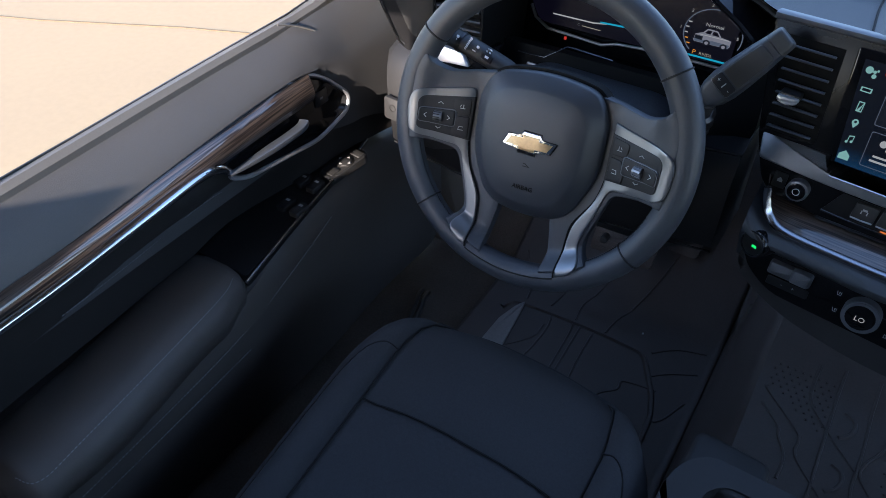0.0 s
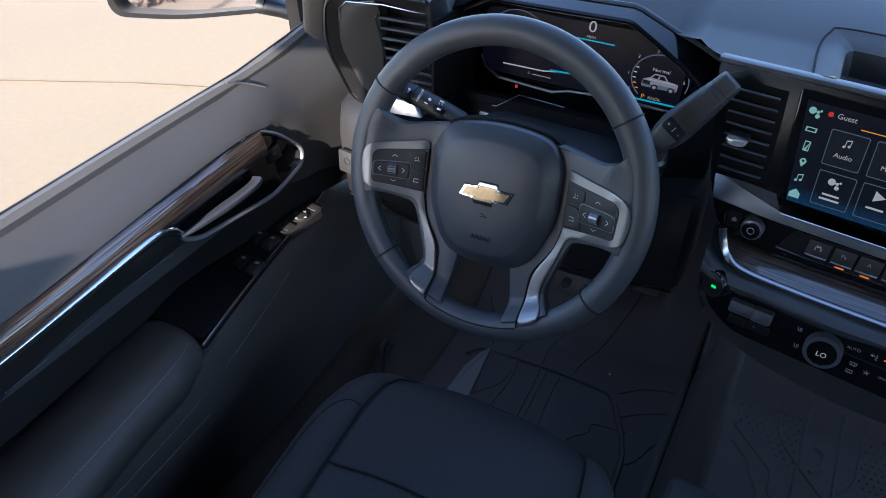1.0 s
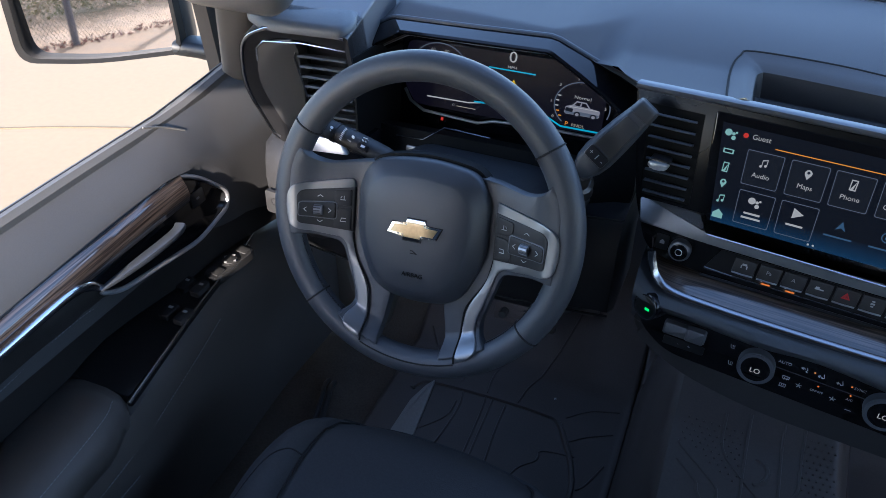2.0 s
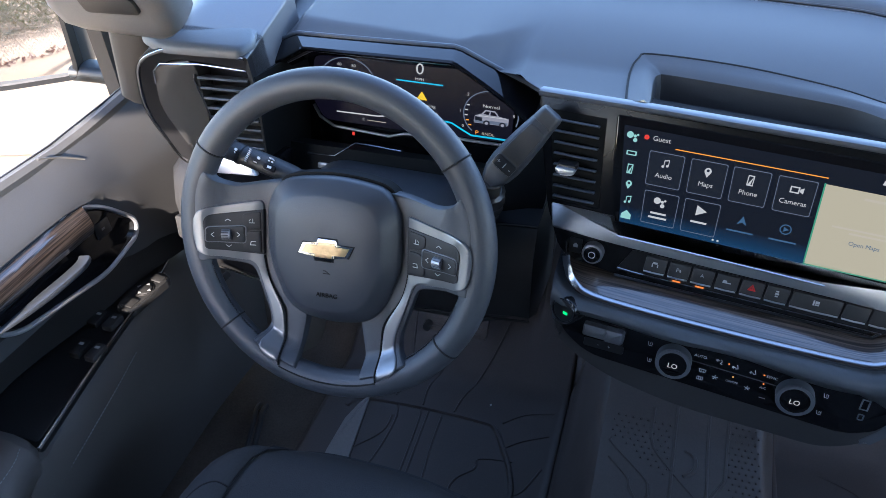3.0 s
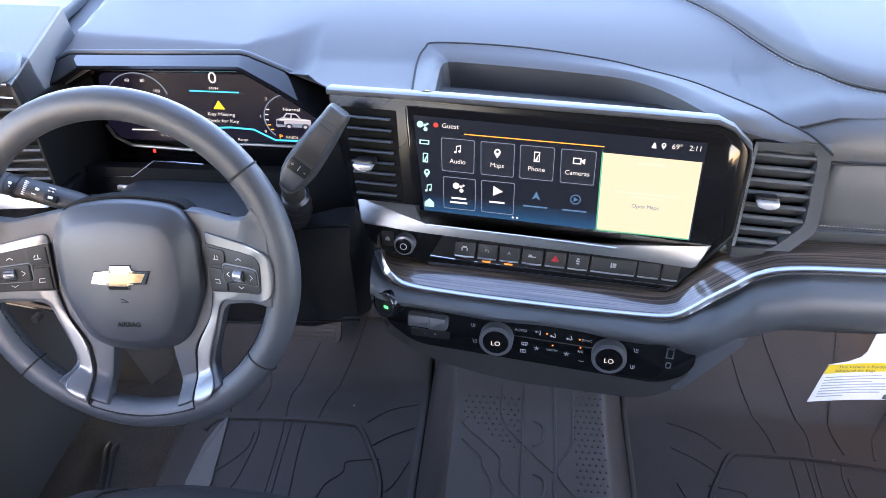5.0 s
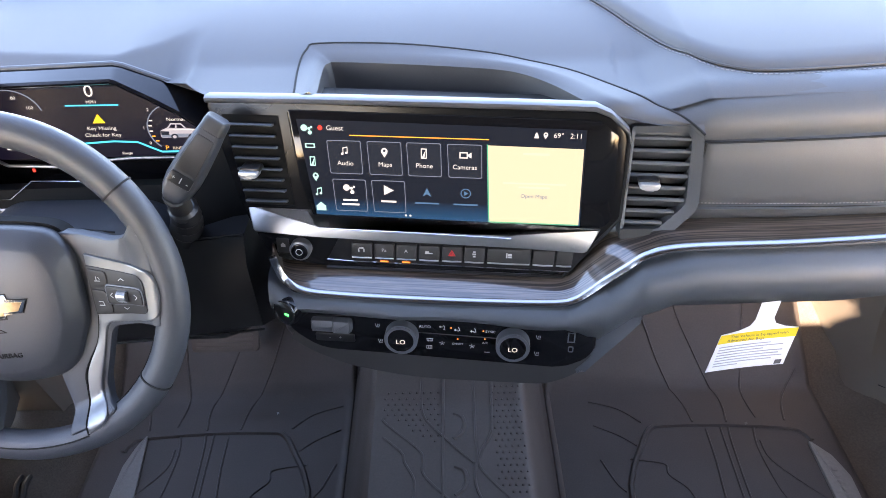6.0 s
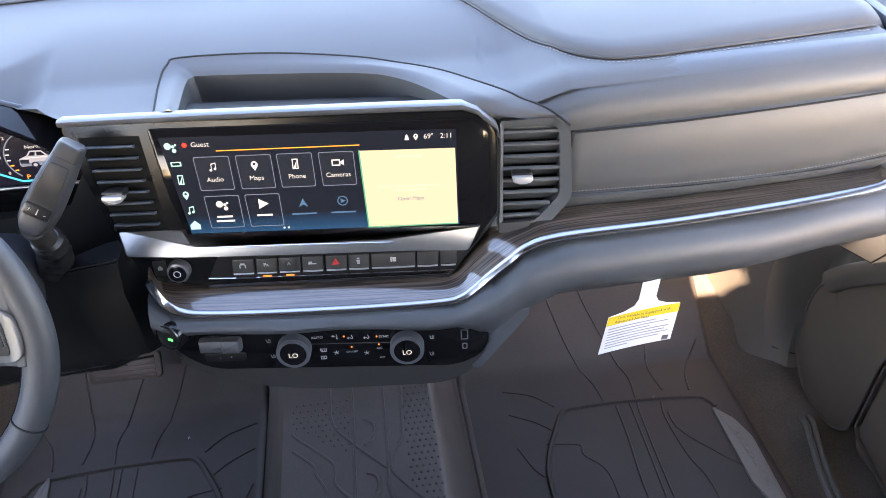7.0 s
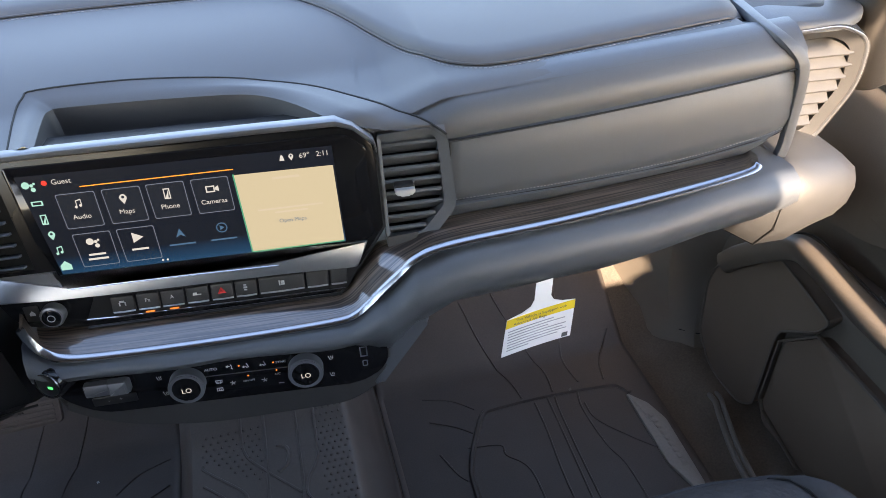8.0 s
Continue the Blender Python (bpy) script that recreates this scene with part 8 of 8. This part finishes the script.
tf = frame_at(tuple(tag_point(0, -0.041) + Vector((0, -0.0032, 0))), (1, 0, 0.10), (0, 0.0, 1))
words("tag_heading", "This Vehicle is Equipped with", 0.0058, shift(tf, 0.0, 0.0028, 0.0), INK, tag)
words("tag_heading", "Advanced Air Bags", 0.0058, shift(tf, -0.0155, -0.0036, 0.0), INK, tag)
for k in range(8):
    v = -0.0545 - 0.0048 * k
    w = (0.062, 0.078, 0.055, 0.080, 0.076, 0.082, 0.070, 0.030)[k]
    card("print_line", [(v, -0.043, -0.043 + w), (v - 0.0010, -0.043, -0.043 + w)], 0.0009, FINEPRINT, nx=8)
frame_b = [(-0.0885, 0.034, 0.042), (-0.0955, 0.034, 0.042)]
card("stamp", frame_b, 0.0009, INK, nx=2)

# ---- behind the lot: bare dirt, an old fence, brush (seen in the door mirror) ----
dirt = grid_sheet("dirt_ground", -26, 14, -34, -3.6, 90, 70, lambda x, y: 0.012 + 0.008 * noise.noise(Vector((x * 1.3, y * 1.3, 0))), DIRT)
tagged(dirt, "bare orange dirt behind the parking lot", "ground", kind="structure")
fence = base("chain_link_fence", (-3.34, -7.73, 0.0), "old wire mesh fence on rusty posts over bare dirt", "fence")
FW = material("weathered_wire", (0.26, 0.20, 0.12), 0.6, metal=0.3)
POST = material("rusty_post", (0.085, 0.060, 0.050), 0.85, grain=90, bump=0.6, vary=0.4)
RUN = Vector((0.381, -0.924, 0.0))        # the fence runs obliquely away behind the truck
AWAY = Vector((-0.924, -0.381, 0.0))


def at_fence(along, off=0.0, up=0.0):
    return Vector((-3.34, -7.73, 0.0)) + RUN * along + AWAY * off + Vector((0, 0, up))


for k in range(-2, 6):
    tube("post", [at_fence(2.4 * k, 0, -0.05), at_fence(2.4 * k - 0.04, 0.02, 0.5), at_fence(2.4 * k - 0.17, 0.04, 1.75)], 0.042, POST, fence, (0, 1, 0), n=12)
    tube("post_tie", [at_fence(2.4 * k - 0.10, 0.03, 0.66), at_fence(2.4 * k - 0.11, 0.03, 0.70)], 0.055, POST, fence, (0, 1, 0), n=12)
verts, faces = [], []
for k in range(260):
    for s_ in (-1, 1):
        a, b = at_fence(-4.8 + 0.066 * k, 0.03, 0.02), at_fence(-4.8 + 0.066 * k + s_ * 1.6, 0.03, 1.62)
        w = (RUN * 0.0013 + Vector((0, 0, -0.0013 * s_)))
        i = len(verts)
        verts += [a - w, a + w, b + w, b - w, a - AWAY * 0.004, b - AWAY * 0.004]
        faces += [(i, i + 1, i + 2, i + 3), (i, i + 4, i + 5, i + 3), (i + 1, i + 4, i + 5, i + 2)]
tagged(link("wire_mesh", verts, faces, FW, fence, smooth=False), kind="stuff")


def twigs(count, seed, near, far, tall, thick, length, lift):
    """Loose crooked twigs or leaves beyond the fence: each three bent segments."""
    rnd = random.Random(seed)
    verts, faces = [], []
    for k in range(count):
        off = rnd.uniform(near, far)
        p = at_fence(rnd.uniform(-6, 12), off, 0.02 + rnd.random() ** 1.4 * tall * (0.35 + 0.65 * min(1.0, (off - near) / 2.0)))
        d = Vector((rnd.gauss(0, 1), rnd.gauss(0, 1), rnd.gauss(lift, 0.6))).normalized() * rnd.uniform(0.5, 1.0) * length
        w = d.cross(Vector((rnd.gauss(0, 1), rnd.gauss(0, 1), 0.3))).normalized() * thick * rnd.uniform(0.5, 1.3)
        i = len(verts)
        for j in range(4):
            verts += [p - w * (1 - 0.25 * j), p + w * (1 - 0.25 * j)]
            p = p + d / 3 + Vector((rnd.gauss(0, 1), rnd.gauss(0, 1), rnd.gauss(0, 1))) * length * 0.09
            p.z = max(0.02, p.z)
        faces += [(i + 2 * j, i + 2 * j + 1, i + 2 * j + 3, i + 2 * j + 2) for j in range(3)]
    return verts, faces


TWIG = material("pale_dry_twigs", (0.26, 0.185, 0.10), 0.9, vary=0.4, coarse=3)
BRUSH = material("olive_brush_leaves", (0.14, 0.115, 0.03), 0.9, vary=0.5, coarse=3)
LITTER = material("red_brown_leaf_litter", (0.20, 0.075, 0.045), 0.9, vary=0.5, coarse=9)
thicket = base("brush_thicket", at_fence(0, 3.0), "tangled dry brush with olive leaves behind the fence", "brush", kind="stuff")
tagged(link("branches", *twigs(900, 4, 1.3, 5.0, 1.5, 0.014, 1.1, 0.5), TWIG, thicket, smooth=False), kind="stuff")
tagged(link("twigs", *twigs(3500, 5, 1.25, 5.0, 1.5, 0.006, 0.45, 0.4), TWIG, thicket, smooth=False), kind="stuff")
tagged(link("leaves", *twigs(16000, 6, 1.5, 5.5, 1.6, 0.024, 0.08, 0.2), BRUSH, thicket, smooth=False), kind="stuff")
tagged(link("leaf_litter", *twigs(900, 7, -0.10, 0.16, 0.03, 0.018, 0.07, 0.0), LITTER, None, smooth=False), "dead red-brown leaves along the foot of the fence", "leaves", kind="stuff")
